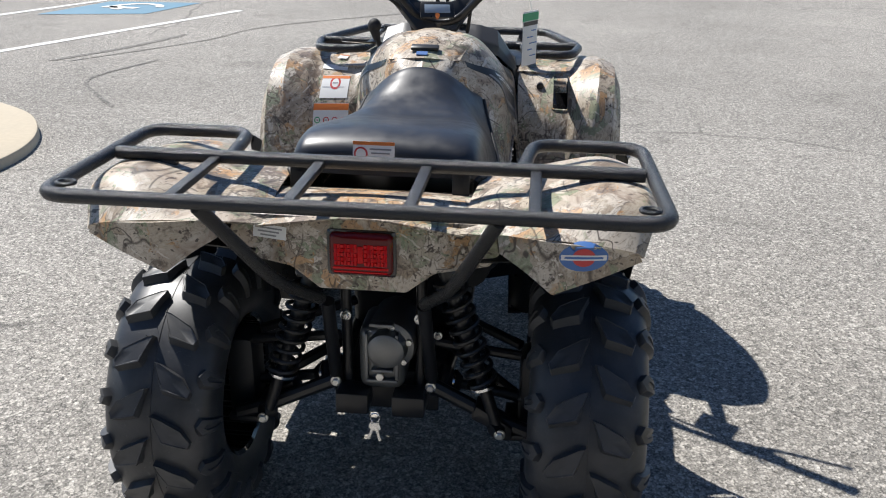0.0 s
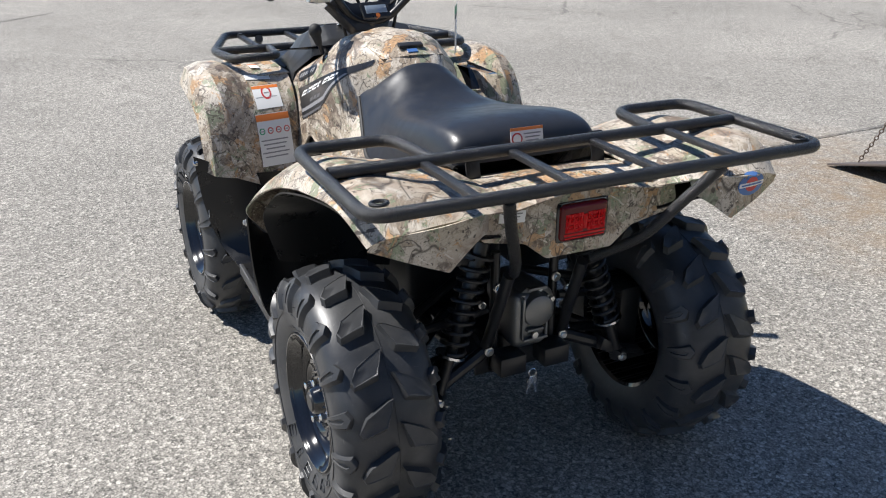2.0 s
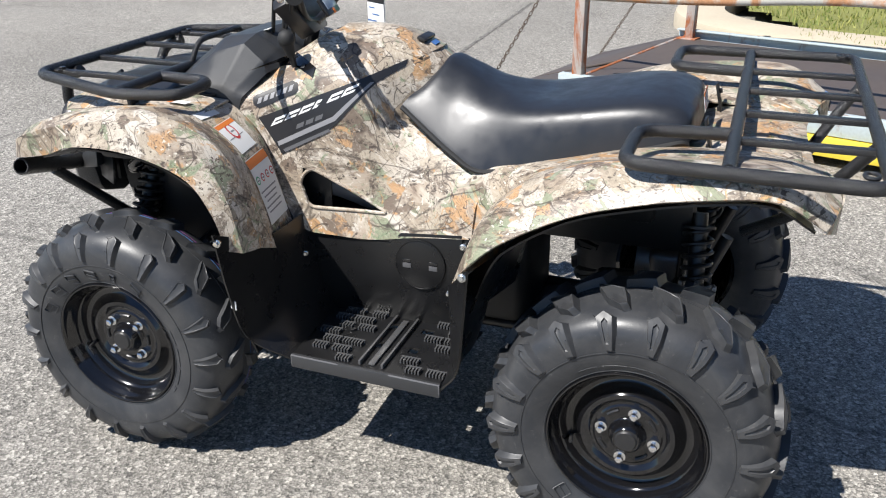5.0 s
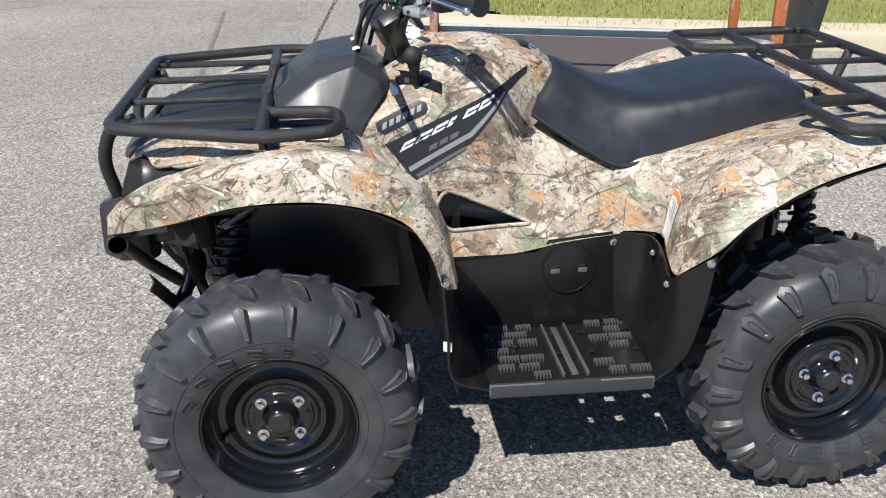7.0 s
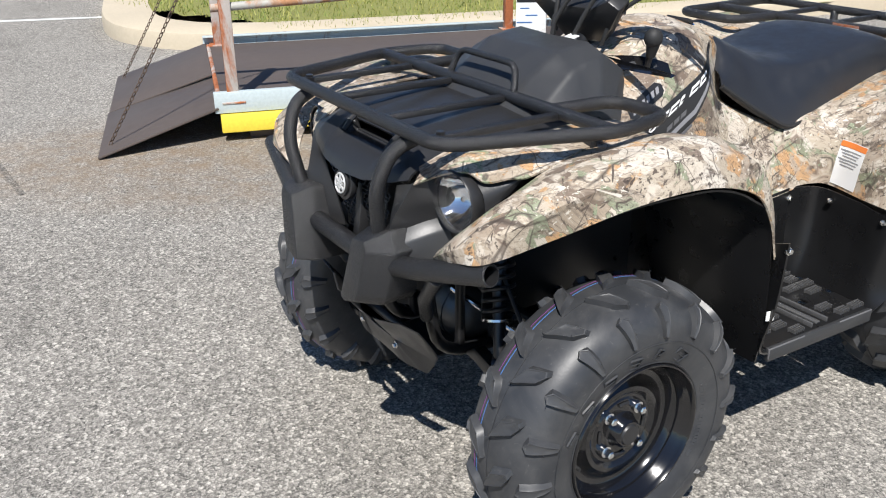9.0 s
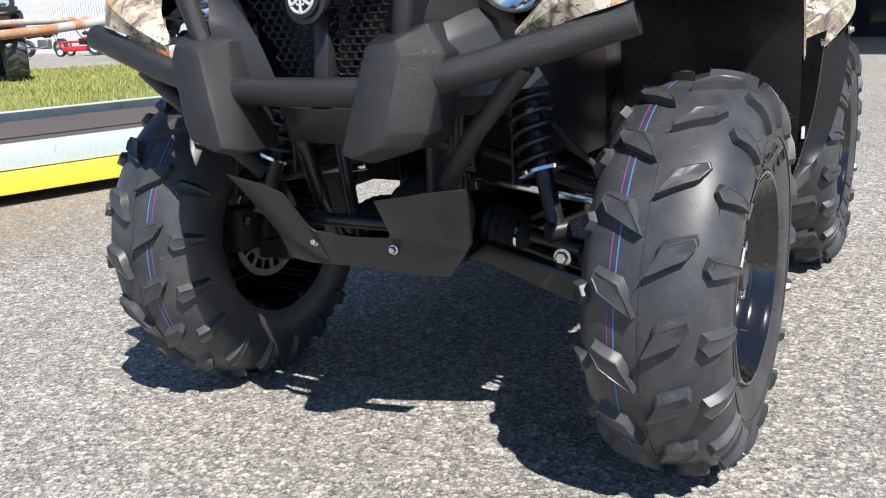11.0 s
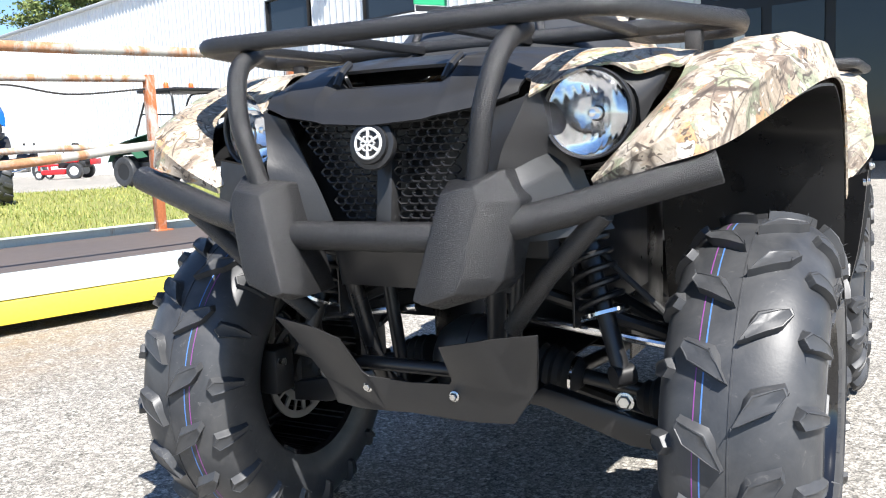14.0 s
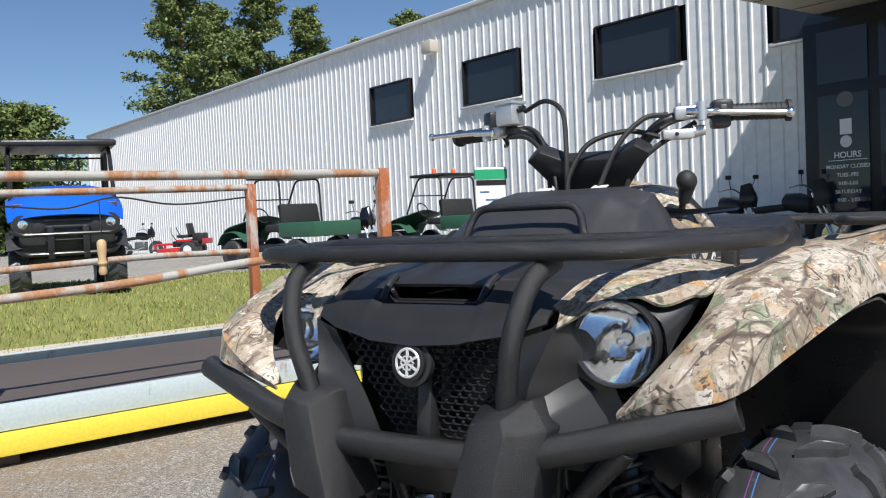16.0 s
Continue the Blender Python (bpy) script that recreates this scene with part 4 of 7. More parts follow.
def build_wheel(x, y, half, crown, side, face, lug, power):
    """One wheel: tyre with tread lugs, rim with hub and nuts. side: +1 right, -1 left; face: how far the hub lies out."""
    front = y > 0.5
    M = pose(x, y, AXLE) @ Matrix.Diagonal((side, 1, 1, 1))
    section = tyre_section(half, crown, power)
    prof = section[0][::-1] + [(-u, r) for u, r in section[0][1:]]
    bm = lathe(prof, 96, None, None, True)
    bmesh.ops.transform(bm, matrix=M, verts=bm.verts)
    tyre = part("tyre", bm, TYRE, atv, "black knobbly rubber tyre")

    def band(s0, s1, h, mat, name, inner=False):
        ends = [on_tyre(section, s, k) for s, k in ((s0, -0.001), (s0, h), (s1, h), (s1, -0.001))]
        return part(name, lathe([(-u if inner else u, r) for u, r in ends], 96, M, None, False, False), mat, tyre)

    last = section[1][-1]
    for back in (0.012, 0.062):
        band(last - back - 0.0018, last - back, 0.0016, TYRE, "sidewall_ring")
    seam = [M @ V((0, (crown + .0004) * math.cos(t), (crown + .0004) * math.sin(t))) for t in (2 * math.pi * k / 96 for k in range(96))]
    part("mould_seam", tube(seam, 0.0013, 4, None, True), TYRE, tyre)
    if front:
        band(0.034, 0.0358, 0.0005, BLUEINK, "paint_line", True)
        band(0.0440, 0.0454, 0.0005, VIOLETINK, "paint_line", True)
        shapes = {
            "long": [(.005, .029), (.013, .026), (.053, .003), (.064, -.016), (.060, -.025), (.026, -.011)],
            "short": [(.077, .002), (.085, .014), (.112, .007), (.139, .001), (.141, -.009), (.112, -.011), (.085, -.010)],
        }
    else:
        shapes = {
            "long": [(.006, .036), (.018, .033), (.064, .008), (.080, -.017), (.075, -.030), (.027, -.017)],
            "short": [(.092, .003), (.102, .019), (.130, .012), (.160, .006), (.162, -.011), (.130, -.015), (.102, -.014)],
        }
    count, rnd, hairs = 18, random.Random(int(x * 1000) + front), bmesh.new()
    for kind, outline in shapes.items():
        for s in (1, -1):
            me = lug_mesh(section, outline, lug if kind == "long" else lug * 0.92, s, kind == "short" and not front)
            for i in range(count):
                a = 2 * math.pi * (i + (0.5 if s > 0 else 0.0) + (0.10 if kind == "short" else 0.0)) / count
                ob = new("tread_lug", me)
                ob.parent = tyre
                ob.matrix_basis = M @ Matrix.Rotation(-a, 4, "X")
                for _ in range(2):
                    hs, hv = rnd.choice(outline)
                    u, r = on_tyre(section, hs, lug - 0.002)
                    u2, r2 = on_tyre(section, hs, lug + rnd.uniform(0.002, 0.008))
                    g, g2 = hv / 0.30, hv / 0.30 + rnd.uniform(-0.012, 0.012)
                    R = M @ Matrix.Rotation(-a, 4, "X")
                    tube([R @ V((s * u, r * math.sin(g), r * math.cos(g))), R @ V((s * u2, r2 * math.sin(g2), r2 * math.cos(g2)))], [0.0009, 0.0004], 3, hairs)
    tagged(part("moulding_hairs", hairs, TYRE, tyre), kind="stuff")
    # rim: deep pressed steel, glossy black
    o, f = half * 0.88, face
    d = 0.020 if front else 0.032
    prof = [(o + 0.004, 0.167), (o + 0.009, 0.164), (o + 0.009, 0.161), (o + 0.002, 0.157), (o - 0.004, 0.1555), (o - 0.008, 0.151), (o - 0.014, 0.1495), (o - 0.019, 0.145), (o - 0.026, 0.1435), (o - 0.031, 0.138), (f - d + 0.004, 0.133),
            (f - d, 0.126), (f - d, 0.118), (f - d + 0.004, 0.112), (f - 0.010, 0.104), (f - 0.003, 0.097), (f - 0.002, 0.088), (f - 0.006, 0.082), (f - 0.010, 0.078), (f - 0.010, 0.072), (f - 0.007, 0.068), (f - 0.007, 0.040), (f - 0.003, 0.036), (f + 0.012, 0.032), (f + 0.017, 0.027), (f + 0.018, 0.0)]
    bm = lathe(prof, 72, None, None, False, False)
    lathe([(o + 0.004, 0.167), (o - 0.02, 0.158), (-o, 0.158), (-o - 0.006, 0.167)], 72, None, bm, False, False)
    bmesh.ops.transform(bm, matrix=M, verts=bm.verts)
    rim = part("rim", bm, GLOSS, atv, "gloss black pressed steel rim")
    turn = 0.80 if front else 0.2
    for i in range(4):
        a = turn + i * math.pi / 2
        p = V((f - 0.006, 0.056 * math.cos(a), 0.056 * math.sin(a)))
        nut = lathe([(-0.002, 0.0125), (0.004, 0.0125), (0.005, 0.009)], 18)
        lathe([(0.004, 0.009), (0.018, 0.0088), (0.020, 0.006)], 6, None, nut)
        bmesh.ops.transform(nut, matrix=M @ Matrix.Translation(p), verts=nut.verts)
        part("lug_nut", nut, CHROME, rim, "shiny zinc lug nut")
        a += math.pi / 4
        slot = [V((f - 0.0055, 0.060 * math.cos(a + k), 0.060 * math.sin(a + k))) for k in (-0.22, -0.11, 0, 0.11, 0.22)]
        part("hub_slot", tube([M @ q for q in slot], 0.0035, 6), PLASTIC, rim)
    part("valve_stem", tube([M @ V((f - d, 0.120, -0.045)), M @ V((f - d + 0.026, 0.117, -0.045))], 0.004, 8), RUBBER, rim)
    part("hub_cap", lathe([(f + 0.016, 0.0245), (f + 0.021, 0.021), (f + 0.022, 0.0)], 24, M), PLASTIC, rim)
    # moulded maker's name on the outer sidewall, as plain raised outlines, and rows of small bars
    for i in range(6):
        a = (0.40 if front else 3.75) + i * 0.33
        w = 0.013 if i == 4 else 0.030
        u, r = on_tyre(section, last - 0.036, 0.0)
        R = M @ Matrix.Rotation(a, 4, "X") @ Matrix.Translation((u, r, 0)) @ Matrix.Rotation(0.25, 4, "X") @ Matrix.Rotation(-0.42 if front else -0.36, 4, "Z")
        for dy, dz, h, wz in ((0.0135, 0, 0.0026, w), (-0.0135, 0, 0.0026, w), (0, w / 2, 0.027, 0.0026), (0, -w / 2, 0.027, 0.0026), (0, 0, 0.0026, w * .8)):
            part("raised_mark", box((0.0042, h, wz), R @ Matrix.Translation((0.0, dy, dz)), 0.0006, None, 1), TYRE, tyre)
    for i in range(22):
        a = (2.75 if front else 1.0) + i * 0.045
        u, r = on_tyre(section, last - 0.026, 0.0)
        R = M @ Matrix.Rotation(a, 4, "X") @ Matrix.Translation((u, r, 0)) @ Matrix.Rotation(-0.5, 4, "Z")
        if i % 7 != 5:
            part("raised_mark", box((0.0022, 0.009, 0.006 + 0.003 * (i % 2)), R), TYRE, tyre)


for s in (-1, 1):
    build_wheel(s * 0.468, WB, 0.097, 0.302, s, 0.054, 0.013, 2.5)
    build_wheel(s * 0.441, 0.0, 0.113, 0.299, s, 0.082, 0.017, 2.9)

# ---- front fender, with the back panel that carries the labels ----
lip = [(-.310, 1.556, .677), (-.385, 1.562, .704), (-.458, 1.545, .726), (-.490, 1.42, .755), (-.548, 1.28, .806), (-.564, 1.12, .811), (-.562, .985, .770), (-.562, .925, .700), (-.562, .893, .610)]
shoulder = [(-.309, 1.562, .687), (-.380, 1.570, .728), (-.464, 1.530, .775), (-.500, 1.41, .822), (-.532, 1.26, .858), (-.542, 1.10, .868), (-.538, .965, .825), (-.538, .898, .730), (-.540, .865, .600)]
bulge = [(-0.308, 1.56, 0.688), (-0.37, 1.56, 0.737), (-0.44, 1.51, 0.798), (-0.472, 1.38, 0.849), (-0.492, 1.23, 0.88), (-0.496, 1.08, 0.886), (-0.488, 0.955, 0.834), (-0.48, 0.885, 0.735), (-0.478, 0.855, 0.59)]
crest = [(-0.306, 1.556, 0.689), (-0.36, 1.546, 0.741), (-0.408, 1.485, 0.808), (-0.436, 1.36, 0.854), (-0.44, 1.22, 0.88), (-0.432, 1.08, 0.876), (-0.424, 0.955, 0.8), (-0.416, 0.886, 0.69), (-0.41, 0.86, 0.56)]
groove = [(-0.305, 1.554, 0.689), (-0.355, 1.538, 0.742), (-0.398, 1.47, 0.808), (-0.414, 1.34, 0.852), (-0.408, 1.21, 0.866), (-0.402, 1.07, 0.856), (-0.398, 0.944, 0.768), (-0.396, 0.893, 0.655), (-0.392, 0.868, 0.545)]
field = [(-0.304, 1.552, 0.69), (-0.351, 1.53, 0.743), (-0.392, 1.455, 0.808), (-0.392, 1.33, 0.85), (-0.33, 1.21, 0.86), (-0.285, 1.07, 0.85), (-0.276, 0.955, 0.758), (-0.276, 0.91, 0.645), (-0.276, 0.88, 0.54)]
inner = [(-0.303, 1.55, 0.692), (-0.347, 1.522, 0.745), (-0.386, 1.445, 0.808), (-0.368, 1.32, 0.85), (-0.29, 1.21, 0.861), (-0.247, 1.07, 0.856), (-0.246, 0.975, 0.775), (-0.256, 0.925, 0.65), (-0.266, 0.89, 0.54)]
FENDER = pair("front_fender", sheet([lip, shoulder, bulge, crest, groove, field, inner], 60, 37, .004, None, True), CAMO, atv, "camouflage moulded front fender")
brow_a = [(-.220, 1.548, .800), (-.262, 1.514, .826), (-.310, 1.488, .840), (-.342, 1.470, .826), (-.371, 1.436, .836), (-.384, 1.40, .836), (-.380, 1.28, .862), (-.352, 1.15, .864), (-.345, 1.06, .852)]
brow_b = [(-.218, 1.530, .822), (-.250, 1.478, .850), (-.292, 1.436, .862), (-.325, 1.40, .863), (-.350, 1.36, .863), (-.352, 1.32, .864), (-.325, 1.25, .872), (-.30, 1.15, .866), (-.285, 1.06, .856)]
brow_c = [(-.204, 1.528, .826), (-.222, 1.468, .856), (-.244, 1.41, .867), (-.256, 1.36, .869), (-.265, 1.32, .871), (-.268, 1.28, .872), (-.262, 1.22, .874), (-.25, 1.15, .866), (-.238, 1.06, .856)]
pair("fender_brow", sheet([brow_a, brow_b, brow_c], 60, 14, .004, None, True), CAMO, atv, "camouflage strip above the headlamp")
lin_a = [(-.468, 1.45, .742), (-.528, 1.30, .794), (-.552, 1.18, .806), (-.555, 1.08, .797), (-.555, .99, .762), (-.555, .915, .690), (-.555, .885, .46), (-.53, .86, .34)]
lin_b = [(-.24, 1.44, .70), (-.24, 1.33, .79), (-.24, 1.20, .81), (-.24, 1.10, .81), (-.24, 1.01, .765), (-.24, .955, .68), (-.24, .905, .46), (-.24, .865, .34)]
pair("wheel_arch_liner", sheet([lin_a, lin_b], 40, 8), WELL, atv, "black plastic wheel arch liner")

# ---- rear fender ----
lip = [(-.515, .386, .586), (-.578, .330, .668), (-.574, .26, .728), (-.560, .14, .789), (-.552, .02, .825), (-.547, -.1, .848), (-.532, -.22, .852), (-.505, -.305, .800)]
shoulder = [(-.49, .388, .586), (-.535, .338, .700), (-.534, .26, .765), (-.525, .14, .826), (-.518, .02, .858), (-.512, -.1, .874), (-.500, -.23, .874), (-.485, -.318, .815)]
crest = [(-.40, .366, .584), (-.428, .344, .712), (-.445, .26, .800), (-.445, .14, .852), (-.440, .02, .874), (-.435, -.1, .882), (-.425, -.24, .880), (-.410, -.330, .830)]
mid = [(-.30, .340, .584), (-.312, .318, .705), (-.33, .26, .780), (-.325, .16, .822), (-.32, .04, .845), (-.315, -.08, .852), (-.31, -.22, .855), (-.31, -.315, .830)]
corner = [(-.268, .365, .584), (-.262, .355, .705), (-.255, .30, .766), (-.25, .18, .805), (-.245, .06, .835), (-.245, -.06, .845), (-.24, -.2, .848), (-.24, -.305, .828)]
inner = [(-.254, .460, .585), (-.210, .435, .728), (-.205, .31, .764), (-.20, .20, .790), (-.20, .10, .815), (-.20, 0.0, .832), (-.19, -.14, .835), (-.18, -.285, .820)]
REARF = pair("rear_fender", sheet([lip, shoulder, crest, mid, corner, inner], 60, 40), CAMO, atv, "camouflage moulded rear fender")
low = [(-.503, -.305, .793), (-.43, -.327, .766), (-.362, -.337, .740), (-.350, -.338, .736), (-.340, -.336, .742), (-.30, -.328, .772), (-.255, -.318, .800)]
high = [(-.490, -.312, .818), (-.43, -.332, .826), (-.372, -.338, .831), (-.350, -.336, .832), (-.338, -.333, .832), (-.30, -.322, .832), (-.25, -.305, .830)]
FLAP = pair("rear_fender_flap", sheet([low, high], 24, 6), CAMO, atv, "camouflage rear edge of the fender")
lin_a = [(-.500, .352, .52), (-.545, .296, .655), (-.545, .25, .708), (-.545, .14, .776), (-.54, .02, .812), (-.535, -.1, .836), (-.52, -.21, .84), (-.49, -.29, .79)]
lin_b = [(-.20, .335, .46), (-.20, .30, .60), (-.20, .25, .68), (-.20, .15, .745), (-.20, .03, .775), (-.20, -.1, .785), (-.20, -.2, .785), (-.20, -.27, .76)]
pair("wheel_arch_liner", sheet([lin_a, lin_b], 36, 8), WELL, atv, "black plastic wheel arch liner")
deck_a = [(-.21, .0, .80), (-.21, -.1, .825), (-.20, -.2, .83), (-.19, -.29, .818)]
deck_b = [(0, .0, .80), (0, -.1, .83), (0, -.2, .842), (0, -.275, .835)]
deck_c = [(.21, .0, .80), (.21, -.1, .825), (.20, -.2, .83), (.19, -.29, .818)]
part("tail_deck", sheet([deck_a, deck_b, deck_c], 16, 20), CAMO, atv, "camouflage panel between the rear fenders")
# tail panel round the lamp
RX = frame_on((0, -0.190, 0), (1, 0, 0), (0, 0, 1))
tail = part("tail_panel", slab([(-.255, .775), (-.235, .748), (-.135, .728), (-.082, .686), (.082, .686), (.135, .728), (.235, .748), (.255, .775), (.24, .832), (-.24, .832)], 0.075, RX, 0.006), CAMO, atv, "camouflage tail panel")
part("lamp_bezel", slab([(-.067, .716), (.067, .716), (.067, .812), (-.067, .812)], 0.080, RX, 0.010), GLOSS, tail)
lamp = part("tail_lamp", slab([(-.060, .722), (.060, .722), (.060, .806), (-.060, .806)], 0.0885, RX, 0.011, None, 4), LENSDARK, atv, "red plastic tail lamp lens with moulded prisms")
facets = bmesh.new()
for i in range(16):
    if i in (7, 8):
        continue
    for k in range(5):
        h = 0.0078 if (i * 3 + k) % 4 else 0.0070
        box((0.0054, 0.0022, h), pose(-0.0465 + i * 0.0062, -0.2790, 0.7480 + k * 0.0084, 9 * ((i * 7 + k * 5) % 5 - 2), 0, 11 * ((i * 5 + k * 3) % 5 - 2)), 0.0, facets)
part("lens_face", facets, LENSRED, lamp, "bright red moulded lens prisms")
part("lens_bullseye", box((0.0110, 0.0020, 0.034), pose(0, -0.2788, 0.765), 0.002), LENSRED, lamp)
part("lens_rib", box((0.104, 0.0022, 0.0050), (0, -0.2788, 0.7385), 0.0008), LENSRED, lamp)
part("lens_rib", box((0.100, 0.0022, 0.0030), (0, -0.2788, 0.7310), 0.0008), LENSRED, lamp)
for i, w in enumerate((.022, .020, .024, .020, .022, .020)):
    part("embossed_mark", box((w, .020, .004), pose(-.075 + i * .028, -.205, .842 - abs(i - 2.5) * .0006, 8, 0, 0), 0.001), CAMO, tail)

# ---- tank and side panels ----
g0 = [(0, 1.03, .905), (0, .94, .962), (0, .85, 1.006), (0, .72, 1.006), (0, .62, .984), (0, .555, .948)]
g1 = [(-.10, 1.03, .900), (-.10, .94, .952), (-.10, .85, .996), (-.098, .72, .996), (-.085, .62, .968), (-.06, .555, .930)]
g2 = [(-.175, 1.04, .880), (-.165, .94, .920), (-.158, .84, .958), (-.15, .72, .955), (-.115, .63, .912), (-.080, .555, .870)]
g3 = [(-.225, 1.05, .850), (-.213, .95, .868), (-.205, .84, .885), (-.195, .72, .878), (-.135, .63, .835), (-.110, .55, .785)]
g4 = [(-.238, 1.04, .790), (-.235, .95, .775), (-.226, .84, .770), (-.215, .72, .762), (-.180, .60, .765), (-.204, .41, .720)]
g5 = [(-.250, .97, .715), (-.250, .90, .690), (-.243, .82, .668), (-.232, .70, .648), (-.232, .58, .642), (-.247, .42, .655)]
g6 = [(-.275, .885, .580), (-.272, .85, .550), (-.270, .78, .546), (-.266, .68, .546), (-.263, .56, .566), (-.262, .425, .580)]


def intake(p):
    """The air opening in the side panel, above the footwell."""
    if p.x > -0.1:
        return False
    y, z = p.y, p.z
    return 0.655 < y < 0.868 and z > 0.612 and z < 0.612 + (y - 0.655) * 0.48 and z < 0.702 and (z - 0.612) > (y - 0.845) * 2.4


whole = sheet([g0, g1, g2, g3, g4, g5, g6], 60, 50, 0)
PANEL = BVHTree.FromBMesh(whole)
whole.free()
BODY = pair("body_panel", sheet([g0, g1, g2, g3, g4, g5, g6], 170, 150, 0.004, intake), CAMO, atv, "camouflage tank cover and side panel")
rim_line = []
for y, z in [(q.x, q.y) for q in rounded([(.640, .610, 0), (.848, .610, 0), (.876, .672, 0), (.848, .706, 0)], .022, 6, True)]:
    hit = PANEL.ray_cast(V((-.6, y, z)), V((1, 0, 0)))[0]
    if hit:
        rim_line.append(hit + V((-.001, 0, 0)))
dense = []
for a, b in zip(rim_line, rim_line[1:] + rim_line[:1]):
    for k in range(4):
        q = a.lerp(b, k / 4)
        hit = PANEL.ray_cast(V((-.6, q.y, q.z)), V((1, 0, 0)))[0]
        dense.append((hit or q) + V((-.001, 0, 0)))
pair("intake_rim", tube(dense, .0045, 8, None, True), CAMO, atv)
part("filler_lid", sheet([[(-.095, .61, .962), (-.112, .72, .990), (-.10, .83, .994)], [(0, .585, .972), (0, .72, 1.014), (0, .84, 1.014)], [(.095, .61, .962), (.112, .72, .990), (.10, .83, .994)]], 20, 16), CAMO, atv, "camouflage lid on the tank")
part("lid_slot", box((.075, .022, .010), pose(0, .630, .992, 18, 0, 0), 0.003), PLASTIC, atv)
part("lid_badge", box((.030, .013, .003), pose(-.005, .603, .981, 30, 0, 0)), BLUEINK, atv)

# ---- seat ----
s0 = [(0, .600, .880), (0, .565, .950), (0, .52, .940), (0, .43, .898), (0, .33, .880), (0, .22, .896), (0, .10, .918), (0, .02, .922), (0, -.035, .900), (0, -.05, .845)]
s1 = [(-.062, .600, .890), (-.062, .562, .940), (-.068, .51, .925), (-.090, .43, .890), (-.122, .33, .878), (-.14, .22, .892), (-.145, .10, .912), (-.14, .02, .915), (-.14, -.032, .895), (-.14, -.046, .845)]
s2 = [(-.130, .618, .880), (-.122, .570, .895), (-.135, .50, .868), (-.158, .42, .848), (-.178, .33, .852), (-.190, .22, .868), (-.193, .10, .888), (-.187, .02, .894), (-.181, -.025, .882), (-.178, -.04, .845)]
s3 = [(-.158, .634, .858), (-.178, .565, .812), (-.198, .50, .772), (-.214, .425, .738), (-.212, .33, .757), (-.211, .22, .784), (-.210, .10, .813), (-.205, .02, .835), (-.197, -.02, .845), (-.188, -.035, .840)]
s4 = [(-.150, .632, .846), (-.168, .565, .798), (-.188, .50, .758), (-.204, .425, .724), (-.203, .33, .745), (-.202, .22, .773), (-.201, .10, .801), (-.196, .02, .824), (-.190, -.015, .835), (-.18, -.03, .830)]


def flip(g):
    return [(-x, y, z) for x, y, z in g]


seat = part("seat", sheet([s4, s3, s2, s1, s0, flip(s1), flip(s2), flip(s3), flip(s4)], 60, 56, 0.003), VINYL, atv, "black vinyl saddle seat")
edge = smooth_line([tuple(c + d for c, d in zip(p, (-.002, 0, -.004))) for p in s3], 60)
for s in (1, -1):
    part("seat_piping", tube([(p.x * s, p.y, p.z) for p in edge], 0.006, 8), RUBBER, seat)
SM = frame_on((-.015, -.052, .895), (1, 0, 0), (0, .18, 1))
lab = part("warning_label", slab(rect(.085, .042), .001, SM), WHITE, seat, "white warning label on the seat's back")
part("label_band", slab(rect(.085, .007, 0, .0175), .0016, SM), ORANGE, lab)
part("label_sign", slab(disc(.014, 20, -.026, -.004), .0016, SM), REDINK, lab)
part("label_sign", slab(disc(.0105, 20, -.026, -.004), .0020, SM), WHITE, lab)
for i in range(3):
    part("label_text", slab(rect(.044 - .006 * i, .003, .014, .006 - i * .008), .0016, SM), PRINT, lab)

# ---- black cover behind the front rack, hood and dash ----
c0 = [(0, 1.27, .885), (0, 1.22, .925), (0, 1.13, .985), (0, 1.05, .998), (0, .985, .965), (0, .955, .93)]
c1 = [(-.11, 1.27, .883), (-.115, 1.22, .92), (-.120, 1.13, .984), (-.118, 1.04, .998), (-.120, .985, .962), (-.12, .955, .93)]
c2 = [(-.185, 1.26, .878), (-.19, 1.215, .897), (-.178, 1.13, .955), (-.172, 1.045, .982), (-.180, .990, .942), (-.18, .982, .915)]
c3 = [(-.225, 1.24, .872), (-.225, 1.20, .875), (-.228, 1.13, .88), (-.232, 1.09, .875), (-.232, 1.06, .866), (-.228, 1.030, .862)]
c4 = [(-.24, 1.22, .84), (-.24, 1.18, .83), (-.242, 1.13, .82), (-.242, 1.10, .815), (-.242, 1.07, .81), (-.238, 1.045, .81)]
part("dash_cover", sheet([c4, c3, c2, c1, c0, flip(c1), flip(c2), flip(c3), flip(c4)], 41, 65, .004, None, True, True), COVER, atv, "charcoal plastic cover below the handlebar")
for s in (1, -1):
    part("cover_label", box((.030, .018, .002), pose(s * .06, 1.035, 1.0, -16, 0, 0)), WHITE, atv)
h0 = [(0, 1.10, .876), (0, 1.30, .886), (0, 1.496, .858), (0, 1.502, .826), (0, 1.535, .827), (0, 1.574, .799), (0, 1.590, .772)]
h1 = [(-.084, 1.10, .876), (-.086, 1.30, .886), (-.090, 1.496, .857), (-.086, 1.502, .826), (-.086, 1.535, .827), (-.088, 1.570, .802), (-.080, 1.585, .777)]
hs = [(-.105, 1.10, .876), (-.108, 1.30, .888), (-.106, 1.47, .868), (-.104, 1.500, .858), (-.104, 1.533, .838), (-.106, 1.568, .806), (-.096, 1.582, .781)]
